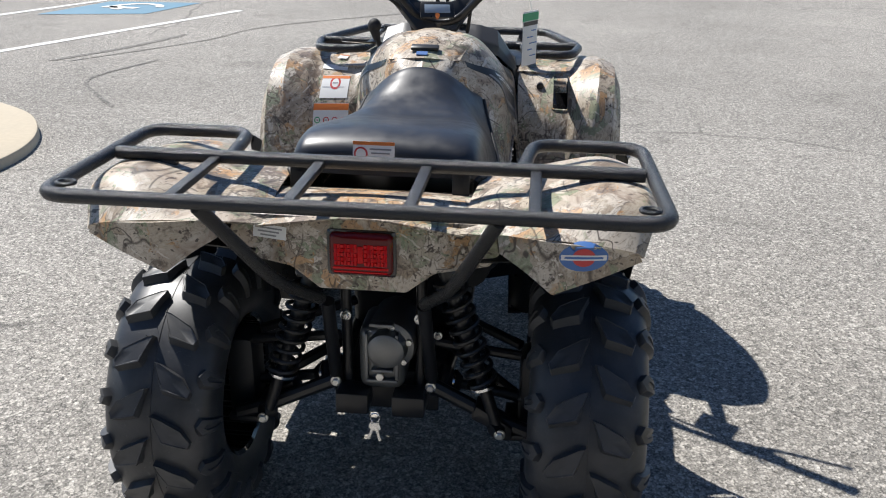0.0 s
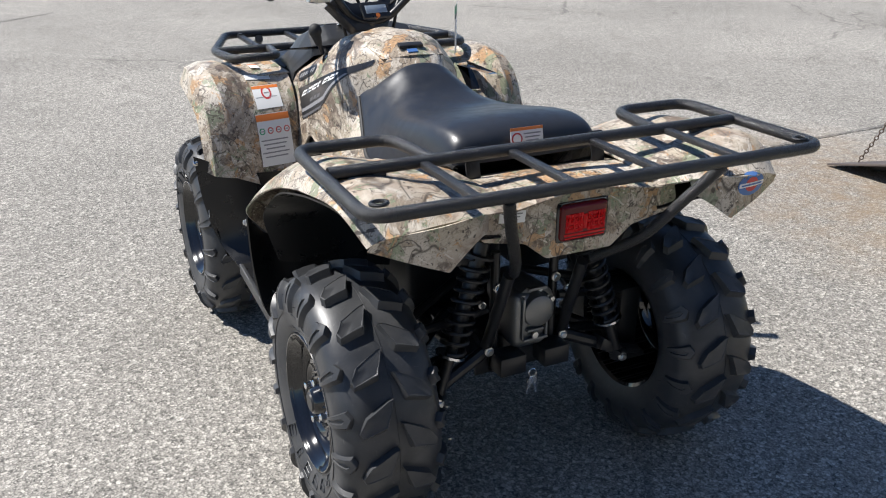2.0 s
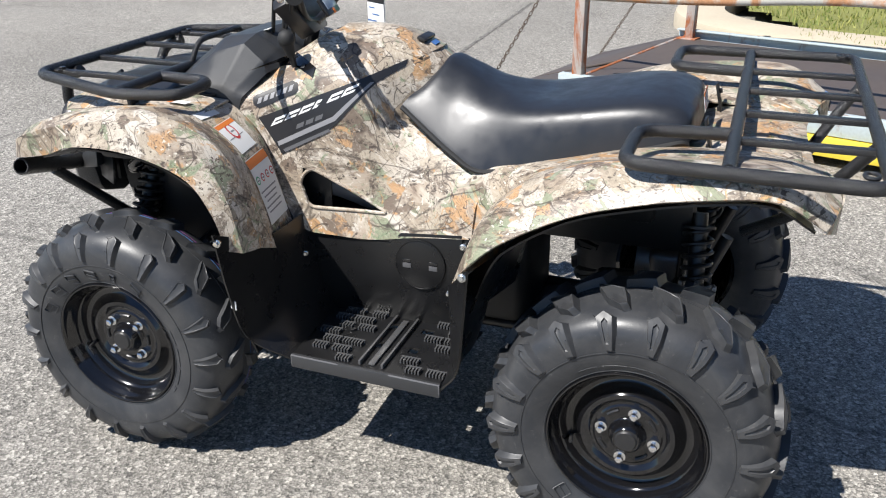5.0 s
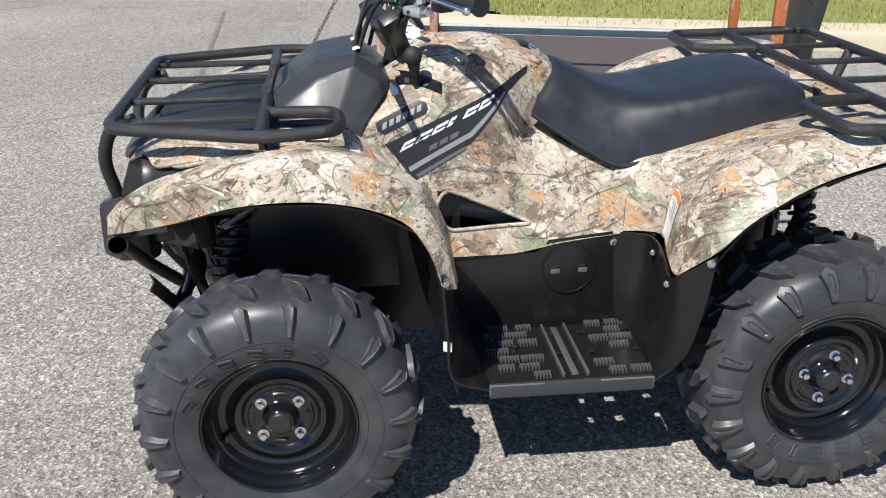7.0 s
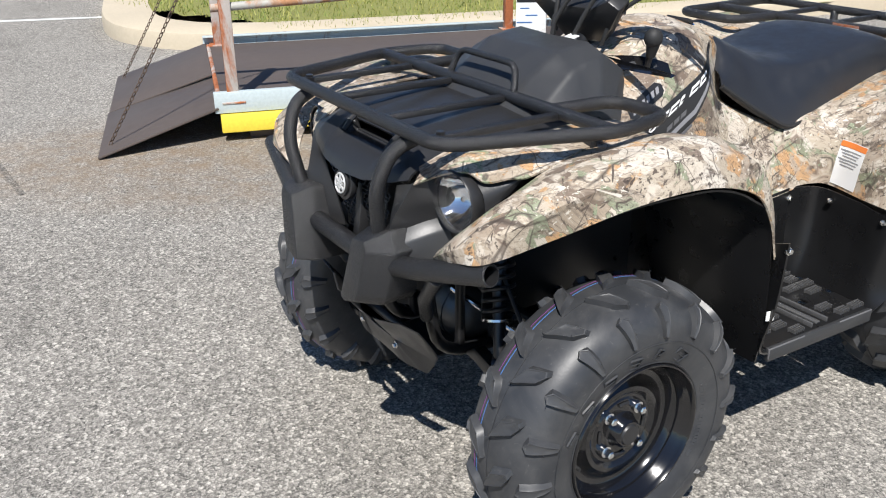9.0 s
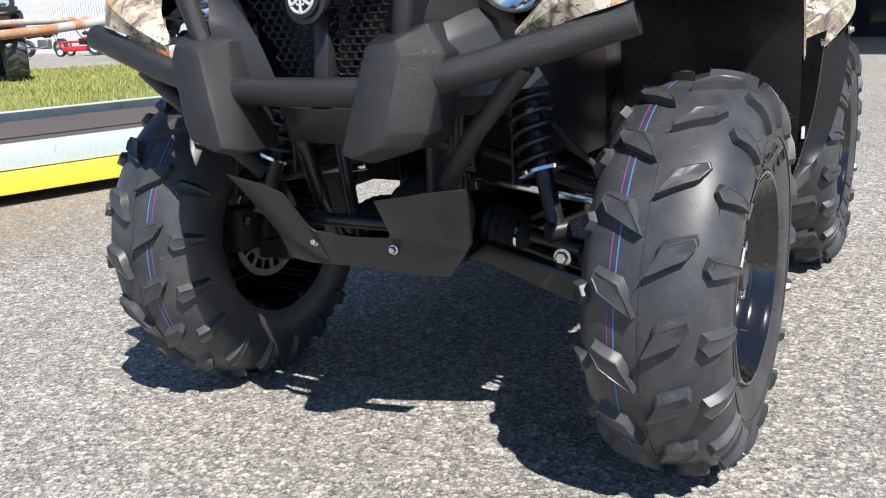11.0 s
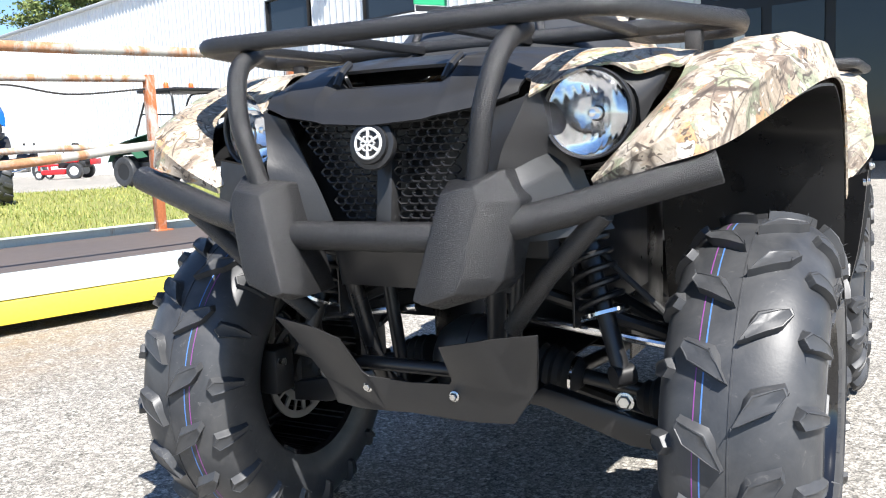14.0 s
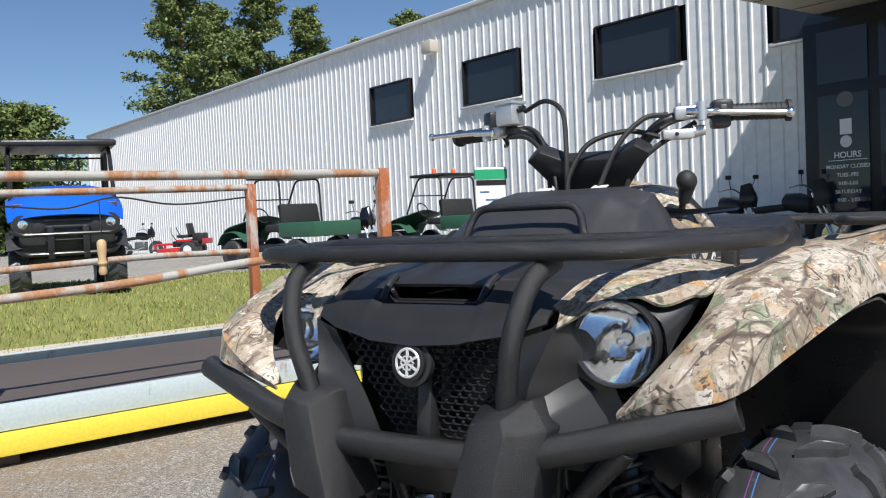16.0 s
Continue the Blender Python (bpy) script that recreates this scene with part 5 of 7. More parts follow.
h2 = [(-.17, 1.10, .872), (-.18, 1.30, .880), (-.18, 1.44, .868), (-.178, 1.48, .857), (-.174, 1.52, .840), (-.168, 1.552, .818), (-.162, 1.566, .791)]
h3 = [(-.24, 1.10, .866), (-.27, 1.30, .866), (-.236, 1.42, .856), (-.224, 1.455, .848), (-.213, 1.50, .836), (-.208, 1.538, .820), (-.206, 1.550, .806)]


def scoop(p):
    return abs(p.x) < 0.087 and 1.47 < p.y < 1.532 and .829 < p.z < .855


hood = part("hood", sheet([h3, h2, hs, h1, h0, flip(h1), flip(hs), flip(h2), flip(h3)], 90, 73, 0.005, scoop, True), PLASTIC, atv, "black plastic hood with a scoop")
hood.data.set_sharp_from_angle(angle=radians(16))
part("scoop_floor", box((.19, .16, .004), pose(0, 1.42, .825, 0, 0, 0)), SATIN, atv)
for s in (1, -1):
    part("scoop_lip", tube(smooth_line([(s * .094, 1.488, .866), (s * .092, 1.512, .852), (s * .090, 1.532, .831)], 8), .006, 8), PLASTIC, atv)
# cheeks beside the grille and the dark recess behind it
k0 = [(-.170, 1.555, .786), (-.152, 1.552, .748), (-.135, 1.550, .713), (-.117, 1.546, .672), (-.095, 1.540, .610)]
k1 = [(-.217, 1.547, .801), (-.205, 1.560, .768), (-.193, 1.574, .735), (-.185, 1.582, .700), (-.150, 1.566, .605)]
k2 = [(-.224, 1.520, .808), (-.232, 1.512, .765), (-.228, 1.494, .728), (-.222, 1.490, .690), (-.222, 1.505, .605)]
k3 = [(-.220, 1.46, .836), (-.244, 1.46, .765), (-.250, 1.440, .715), (-.262, 1.425, .668), (-.29, 1.41, .612)]
for ob in pair("cheek_panel", sheet([k0, k1, k2, k3], 24, 22, 0.005, None, True), PLASTIC, atv, "black plastic panel beside the grille"):
    ob.data.set_sharp_from_angle(angle=radians(12))
part("grille_recess", box((.34, .01, .24), (0, 1.490, .70)), SATIN, atv)
grille = part("grille", box((.028, .03, .13), pose(0.004, 1.540, .672, 8, 0, 0), 0.006), PLASTIC, atv, "black honeycomb plastic grille")
for r in range(18):
    z = .622 + r * .0106
    wide = .070 + (z - .615) * .40
    n = int(wide / .0165)
    for s in (1, -1):
        for c in range(n):
            x = s * (.020 + c * .0172 + (.0086 if r % 2 else 0))
            if abs(x) > wide:
                continue
            hexa = [V((x + .0106 * math.cos(a), 1.532 + (z - .62) * .14, z + .0062 * math.sin(a))) for a in (math.pi / 3 * k for k in range(6))]
            part("grille_cell", tube(hexa, 0.0017, 4, None, True), SATIN, grille)
EM = frame_on((.002, 1.583, .746), (-1, 0, 0), (0, -.12, 1))
em = part("emblem", slab(disc(.0285, 32), .008, EM, 0.002), SATIN, atv, "round silver emblem on a black base")
ringm = bmesh.new()
tube([EM @ V((.0205 * math.cos(a), .0205 * math.sin(a), .009)) for a in (2 * math.pi * k / 40 for k in range(40))], .0022, 6, ringm, True)
part("emblem_ring", ringm, SILVER, em)
part("emblem_base", slab(disc(.036, 32), .012, EM @ Matrix.Translation((0, 0, -.011)), .002), PLASTIC, em)
for k in range(6):
    bar = Matrix.Rotation(math.pi / 2 + k * math.pi / 3, 4, "Z")
    part("emblem_bar", slab([(.001, -.0014), (.0195, -.0019), (.0195, .0019), (.001, .0014)], .003, EM @ Matrix.Translation((0, 0, .0085)) @ bar), SILVER, em)
    part("emblem_bar", slab([(.0085, -.0044), (.0105, -.0058), (.0105, .0058), (.0085, .0044)], .003, EM @ Matrix.Translation((0, 0, .0084)) @ bar), SILVER, em)
part("nose_lower", sheet([[(-.13, 1.50, .60), (-.1, 1.535, .59), (0, 1.54, .588), (.1, 1.535, .59), (.13, 1.50, .60)], [(-.15, 1.46, .52), (-.11, 1.50, .53), (0, 1.505, .53), (.11, 1.50, .53), (.15, 1.46, .52)]], 24, 6), PLASTIC, atv)

# ---- headlamps ----


def headlamp(s):
    M = Matrix.Translation((s * .297, 1.488, .775)) @ Matrix.Rotation(radians(-4 * s), 4, "Z") @ Matrix(((0, 1, 0, 0), (1, 0, 0, 0), (0, 0, 1, 0), (0, 0, 0, 1))) @ Matrix.Scale(.91, 4)
    body = lathe([(-.10, .030), (-.06, .052), (-.012, .066), (.012, .068), (.0155, .066), (.014, .0625), (.002, .0615)], 40, M, None, False, False)
    hl = part("headlamp", body, PLASTIC, atv, "round headlamp in a black bezel")
    bowl = lathe([(.004, .0612), (-.010, .055), (-.022, .046), (-.032, .038), (-.040, .027), (-.046, .012)], 48, M, None, False, False)
    link("reflector", bowl, REFLECT, hl, "mirror-bright lamp bowl")
    part("bulb", lathe([(-.046, .010), (-.020, .009), (-.012, .006), (-.010, .0)], 16, M), CHROME, hl)
    dome = lathe([(.006, .0620), (.013, .056), (.020, .040), (.0235, .020), (.0245, .0)], 40, M, None, False, False)
    bmesh.ops.recalc_face_normals(dome, faces=dome.faces)
    bmesh.ops.solidify(dome, geom=dome.faces[:], thickness=.0022)
    ln = part("lens", dome, GLASS, hl, "clear domed lens")
    ln.visible_shadow = False
    part("lamp_pod", sheet([[(s * .262, 1.47, .822), (s * .30, 1.40, .834), (s * .34, 1.33, .83)], [(s * .30, 1.475, .830), (s * .345, 1.42, .836), (s * .37, 1.36, .836)], [(s * .352, 1.472, .805), (s * .378, 1.43, .824), (s * .385, 1.40, .830)], [(s * .362, 1.47, .755), (s * .372, 1.45, .785), (s * .378, 1.43, .80)]], 14, 14), PLASTIC, hl)
    hl.location = (-s * .015, 0, 0)
    part("lamp_shroud", box((.13, .12, .14), pose(s * .275, 1.355, .765), .02), PLASTIC, hl)


headlamp(-1)
headlamp(1)

# ---- front rack ----
RZ = .905
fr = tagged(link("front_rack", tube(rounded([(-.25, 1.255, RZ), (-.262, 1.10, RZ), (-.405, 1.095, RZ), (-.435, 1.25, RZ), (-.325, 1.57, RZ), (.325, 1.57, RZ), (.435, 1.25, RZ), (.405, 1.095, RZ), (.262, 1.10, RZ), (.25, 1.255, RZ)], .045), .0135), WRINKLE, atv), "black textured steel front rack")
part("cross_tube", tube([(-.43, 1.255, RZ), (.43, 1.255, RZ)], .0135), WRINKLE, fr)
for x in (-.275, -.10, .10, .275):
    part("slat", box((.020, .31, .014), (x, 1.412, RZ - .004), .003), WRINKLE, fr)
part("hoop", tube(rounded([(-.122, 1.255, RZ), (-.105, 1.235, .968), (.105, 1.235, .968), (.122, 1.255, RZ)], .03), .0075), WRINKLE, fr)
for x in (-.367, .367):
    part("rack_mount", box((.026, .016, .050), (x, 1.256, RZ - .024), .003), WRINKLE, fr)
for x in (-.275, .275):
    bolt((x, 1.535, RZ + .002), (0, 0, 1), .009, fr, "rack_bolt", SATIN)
fr.location.y = -.013

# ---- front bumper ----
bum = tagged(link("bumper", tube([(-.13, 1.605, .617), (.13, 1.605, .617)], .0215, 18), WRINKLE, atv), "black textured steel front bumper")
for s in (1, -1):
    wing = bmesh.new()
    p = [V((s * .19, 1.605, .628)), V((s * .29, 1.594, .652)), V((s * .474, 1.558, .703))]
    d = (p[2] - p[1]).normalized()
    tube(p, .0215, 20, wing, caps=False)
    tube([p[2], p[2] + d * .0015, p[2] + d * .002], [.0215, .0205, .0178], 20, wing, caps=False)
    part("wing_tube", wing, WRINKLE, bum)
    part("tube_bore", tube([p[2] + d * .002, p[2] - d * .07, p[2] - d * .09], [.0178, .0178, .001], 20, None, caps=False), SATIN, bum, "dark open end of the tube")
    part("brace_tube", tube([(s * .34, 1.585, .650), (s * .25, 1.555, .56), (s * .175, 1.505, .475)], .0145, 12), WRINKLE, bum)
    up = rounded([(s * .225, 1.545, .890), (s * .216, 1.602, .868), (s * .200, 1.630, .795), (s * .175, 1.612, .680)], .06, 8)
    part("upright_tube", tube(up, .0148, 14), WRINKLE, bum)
    # moulded guard: a back outline, a shoulder and a smaller front face
    back = ((.134, .694), (.214, .708), (.240, .668), (.216, .565), (.200, .545), (.126, .522), (.096, .530), (.116, .612))
    face = ((.146, .680), (.194, .688), (.200, .668), (.178, .574), (.168, .552), (.122, .536), (.106, .542), (.126, .612))
    rings = [[V((s * x, y, z)) for x, z in ring] for y, ring in ((1.552, back), (1.618, back), (1.664, face))]
    for ring in rings[1:]:
        for q in ring:
            q.y += (.61 - q.z) * .10
    plate = bmesh.new()
    rows = [[plate.verts.new(q) for q in ring] for ring in rings]
    for A, B in zip(rows, rows[1:]):
        for k in range(8):
            plate.faces.new((A[k], A[(k + 1) % 8], B[(k + 1) % 8], B[k]))
    plate.faces.new(rows[0])
    plate.faces.new(rows[-1])
    bmesh.ops.recalc_face_normals(plate, faces=plate.faces)
    bmesh.ops.bevel(plate, geom=plate.edges[:], offset=.0035, segments=2, affect="EDGES", profile=.5)
    part("bumper_guard", plate, WRINKLE, bum, "black moulded bumper guard")
    arm = bmesh.new()
    ends = [[V((s * x, y, z)) for x, y, z in e] for e in (((.198, 1.596, .704), (.230, 1.590, .681), (.240, 1.582, .620), (.200, 1.58, .620)), ((.228, 1.520, .738), (.264, 1.502, .708), (.282, 1.496, .645), (.230, 1.50, .645)))]
    rings = [[arm.verts.new(p) for p in e] for e in ends]
    for k in range(4):
        arm.faces.new((rings[0][k], rings[0][(k + 1) % 4], rings[1][(k + 1) % 4], rings[1][k]))
    arm.faces.new(rings[0])
    arm.faces.new(rings[1])
    bmesh.ops.recalc_face_normals(arm, faces=arm.faces)
    bmesh.ops.bevel(arm, geom=arm.edges[:], offset=.004, segments=2, affect="EDGES", profile=.5)
    # the lighter plastic paints in the sunlight on the arm's top
    part("guard_arm", arm, COVER, bum)

bum.location = (.016, -.020, 0)
# skid plate under the nose
SK = frame_on((0, 1.490, 0), (-1, 0, 0), (0, 0, 1))
q = [(0, .336), (.10, .332), (.156, .330), (.192, .385), (.222, .482), (.084, .462), (.078, .400), (.070, .392), (0, .388), (-.070, .392), (-.078, .400), (-.084, .462), (-.222, .482), (-.192, .385), (-.156, .330), (-.10, .332)]
sk = slab(q, .005, SK, .0015)
bmesh.ops.subdivide_edges(sk, edges=sk.edges[:], cuts=3)
for v in sk.verts:
    a = max(0, abs(v.co.x) - .15)
    v.co.y += .010 + max(0, v.co.z - .36) * .45 - a * .12 - max(0, abs(v.co.x) - .09) * .30 * min(1, max(0, (.49 - v.co.z) / .1)) + max(0, .15 - abs(v.co.x)) * .4 * max(0, min(1, (v.co.z - .39) / .08))
skid = part("skid_plate", sk, PLASTIC, atv, "dark plastic skid plate")
for s in (1, -1):
    bolt((s * .075, 1.514, .373), (0, 1, 0), .006, skid)
under = bmesh.new()
box((.18, .62, .004), (0, 1.13, .318), .0, under)
box((.26, .85, .004), (0, .45, .300), .0, under)
part("belly_plate", under, PLASTIC, atv, "black underbody plate")


# ---- rear rack ----
RZ = .895
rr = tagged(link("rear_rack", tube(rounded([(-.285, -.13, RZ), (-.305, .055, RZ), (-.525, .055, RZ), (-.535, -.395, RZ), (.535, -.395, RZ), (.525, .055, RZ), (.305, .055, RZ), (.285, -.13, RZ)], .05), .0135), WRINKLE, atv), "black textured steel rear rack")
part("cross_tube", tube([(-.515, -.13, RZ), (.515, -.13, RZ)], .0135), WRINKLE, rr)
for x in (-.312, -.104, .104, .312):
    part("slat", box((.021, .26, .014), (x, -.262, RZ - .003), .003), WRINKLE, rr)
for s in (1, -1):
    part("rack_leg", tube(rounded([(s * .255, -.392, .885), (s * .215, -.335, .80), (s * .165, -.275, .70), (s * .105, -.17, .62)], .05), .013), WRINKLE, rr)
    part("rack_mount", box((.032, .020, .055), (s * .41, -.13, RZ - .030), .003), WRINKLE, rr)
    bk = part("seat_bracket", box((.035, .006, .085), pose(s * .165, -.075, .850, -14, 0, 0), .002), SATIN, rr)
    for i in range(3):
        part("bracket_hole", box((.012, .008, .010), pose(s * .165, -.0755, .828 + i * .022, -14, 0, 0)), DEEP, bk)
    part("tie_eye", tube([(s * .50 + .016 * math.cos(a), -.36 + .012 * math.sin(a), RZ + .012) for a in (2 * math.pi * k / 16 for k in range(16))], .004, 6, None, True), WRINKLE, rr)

# ---- footwells ----


def drain(p):
    """Six small openings in each foot board."""
    for x in (.304, .398):
        for y in (.408, .520, .602):
            if abs(abs(p.x) - x) < .011 and abs(p.y - y) < .013:
                return True
    return False


def footwell(s):
    W = frame_on((s * .262, 0, 0), (0, -s, 0), (0, 0, 1))
    q = [(-s * y, z) for y, z in ((.87, .545), (.632, .543), (.604, .572), (.448, .586), (.43, .335), (.81, .335))]
    well = part("footwell", slab(q, .006, W, .001), WELL, atv, "black plastic footwell wall")
    a = [(s * .258, .395, .338), (s * .258, .60, .338), (s * .258, .80, .338)]
    c = [(s * .512, .415, .338), (s * .508, .60, .338), (s * .502, .785, .338)]
    part("foot_board", sheet([a, c], 84, 52, .006, drain), WELL, well, "black foot board with raised treads")
    part("board_edge", box((.012, .375, .034), pose(s * .510, .600, .322, 0, 0, s * 1.6), .003), COVER, well)
    for y in (.475, .725):
        part("edge_pad", box((.006, .125, .028), pose(s * (.5185 - (y - .4) * .028), y, .325, 0, 0, s * 1.6), .002), GREYDECAL, well)
    comb = {}
    for j, x in enumerate((.272, .308, .344, .380, .416, .452, .488)):
        for i in range(7):
            n = (6, 5, 7)[(i + j) % 3]
            y = .410 + i * .058 + (.018 if j % 2 else 0)
            if (i + 2 * j) % 7 == 3 or y + n * .0078 > .79 or any(abs(q - .588) < .034 for q in (y, y + n * .004, y + n * .0078)):
                continue
            if any(abs(x - dx) < .022 and -.016 < dy - y < n * .0078 + .016 for dx in (.304, .398) for dy in (.408, .520, .602)):
                continue
            if n not in comb:
                b = bmesh.new()
                box((.0035, n * .0078, .010), (.010, n * .0039, 0), 0, b)
                for k in range(n):
                    box((.017, .0034, .009), (0, .004 + k * .0078, 0), 0, b)
                mesh = bpy.data.meshes.new("tread")
                b.to_mesh(mesh)
                b.free()
                mesh.materials.append(TREAD)
                comb[n] = mesh
            ob = new("tread", comb[n])
            ob.parent = well
            ob.location = (s * x, y, .343)
    for y in (.560, .616):
        part("board_rib", box((.230, .006, .012), (s * .382, y, .343), .001), TREAD, well)
    for x, y in ((.335, .488), (.352, .700), (.440, .690)):
        part("board_stud", lathe([(0, .013), (.006, .012), (.007, .008), (.003, .007), (.003, 0)], 18, pose(s * x, y, .338, 0, -90, 0)), WELL, well)
    part("board_rib", box((.215, .016, .006), (s * .385, .588, .341), .002), TREAD, well)
    # flares before and behind
    f0 = [(s * .262, .870, .59), (s * .262, .850, .50), (s * .262, .830, .42), (s * .262, .795, .336)]
    f1 = [(s * .44, .872, .60), (s * .43, .862, .50), (s * .42, .842, .42), (s * .40, .790, .336)]
    f2 = [(s * .594, .905, .660), (s * .578, .892, .51), (s * .545, .876, .385), (s * .510, .790, .325)]
    part("front_flare", sheet([f0, f1, f2], 20, 16, .005), WELL, well)
    r0 = [(s * .256, .450, .584), (s * .256, .448, .50), (s * .258, .44, .42), (s * .262, .425, .336)]
    r1 = [(s * .290, .366, .580), (s * .292, .368, .50), (s * .30, .38, .42), (s * .305, .402, .336)]
    r2 = [(s * .40, .374, .578), (s * .40, .378, .50), (s * .40, .388, .42), (s * .40, .405, .336)]
    r3 = [(s * .510, .395, .580), (s * .500, .395, .50), (s * .485, .398, .42), (s * .470, .410, .336)]
    r4 = [(s * .580, .332, .658), (s * .572, .345, .52), (s * .550, .365, .40), (s * .517, .415, .325)]
    part("rear_flare", sheet([r0, r1, r2, r3, r4], 20, 30, .005), WELL, well)
    C = frame_on((s * .264, .553, .497), (0, s, 0), (0, 0, 1))
    cap = part("round_cap", slab(disc(.062, 40), .004, C, .001), WELL, well, "round black access cap")
    part("cap_ring", tube([C @ V((.063 * math.cos(t), .064 * math.sin(t), .002)) for t in (2 * math.pi * k / 44 for k in range(44))], .0022, 6, None, True), WELL, cap)
    for t in (-1, 1):
        part("finger_slot", box((.022, .022, .003), C @ Matrix.Translation((t * .034, 0, .0035)), .001), GREYDECAL, cap)
        part("slot_edge", box((.022, .010, .004), C @ Matrix.Translation((t * .034, .007, .0035)), .001), GLOSS, cap)
    for at in ((s * .590, .896, .640), (s * .578, .342, .640), (s * .262, .445, .557)):
        bolt(at, (s, 0, .15), .0066, well)
    for at in ((s * .30, .845, .50), (s * .331, .372, .556), (s * .494, .398, .556)):
        bolt(at, (s, -.3 if at[1] > .6 else .3, 0), .005, well)
    part("paper_tag", box((.002, .018, .022), pose(s * .566, .888, .480, 0, 0, s * 20)), WHITE, well)


footwell(-1)
footwell(1)
part("intake_pipe", tube(smooth_line([(-.17, .90, .64), (-.175, .80, .64), (-.165, .70, .61), (-.15, .60, .60)], 16), .028, 16), GREYDECAL, atv)
for s in (1, -1):
    part("inner_shield", box((.004, .50, .24), (s * .10, .72, .66)), SATIN, atv)
    part("inner_fairing", box((.004, .24, .44), (s * .206, .93, .545), .001), WELL, atv)

# ---- engine, frame and suspension ----
eng = part("engine", box((.30, .52, .26), (0, .58, .43), .03, None, 3), DEEP, atv, "dark engine and gearbox block")
part("engine_cover", lathe([(0, .095), (.03, .09), (.04, .07), (.042, 0)], 32, pose(.14, .60, .45)), DEEP, eng)
part("engine_cover", lathe([(0, .095), (.03, .09), (.04, .07), (.042, 0)], 32, pose(-.14, .60, .45, 0, 0, 180)), DEEP, eng)
for s in (1, -1):
    part("frame_tube", tube(rounded([(s * .10, -.14, .60), (s * .11, -.03, .31), (s * .14, .3, .305), (s * .14, .9, .305), (s * .10, 1.42, .33), (s * .13, 1.47, .56)], .08), .0145), SATIN, atv)
    part("frame_tube", tube(rounded([(s * .11, -.20, .74), (s * .14, .05, .70), (s * .15, .5, .72), (s * .13, 1.0, .74), (s * .14, 1.45, .62)], .1), .0145), SATIN, atv)
    part("frame_strut", tube([(s * .081, -.045, .30), (s * .083, -.045, .62)], .012), SATIN, atv)
    part("frame_strut", tube([(s * .10, 1.36, .33), (s * .135, 1.38, .70)], .012), SATIN, atv)
    bolt((s * .081, -.062, .530), (0, -1, 0), .009, atv)
    bolt((s * .106, -.070, .368), (0, -1, 0), .009, atv)
    bolt((s * .264, -.118, .290), (0, -1, 0), .009, atv)
    bolt((s * .12, -.055, .49), (0, -1, 0), .007, atv)
    bolt((s * .279, 1.340, .335), (0, 1, 0), .011, atv)
    part("hitch_block", box((.072, .06, .050), (s * .062, -.085, .340), .004), SATIN, atv)


def coil_over(top, bottom, r, turns):
    t, b = V(top), V(bottom)
    d = (b - t)
    length = d.length
    d.normalize()
    u = d.orthogonal().normalized()
    w = d.cross(u)
    n = turns * 14
    path = []
    for k in range(n + 1):
        f = .10 + .60 * k / n
        a = 2 * math.pi * turns * k / n
        path.append(t + d * length * f + (u * math.cos(a) + w * math.sin(a)) * r)
    sh = part("shock_absorber", tube([t, t + d * length * .5, t + d * length * .5, b], [.019, .019, .014, .014], 16), SATIN, atv, "black coil-over shock absorber")
    part("coil_spring", tube(path, .0052, 8), SATIN, sh, "black coil spring")
    for f in (.085, .715):
        part("spring_seat", tube([t + d * length * (f - .008), t + d * length * (f + .008)], r + .006, 20), CHROME if f > .5 else SATIN, sh)
    part("eye", tube([b - u * .016, b + u * .016], .017, 14), SATIN, sh)


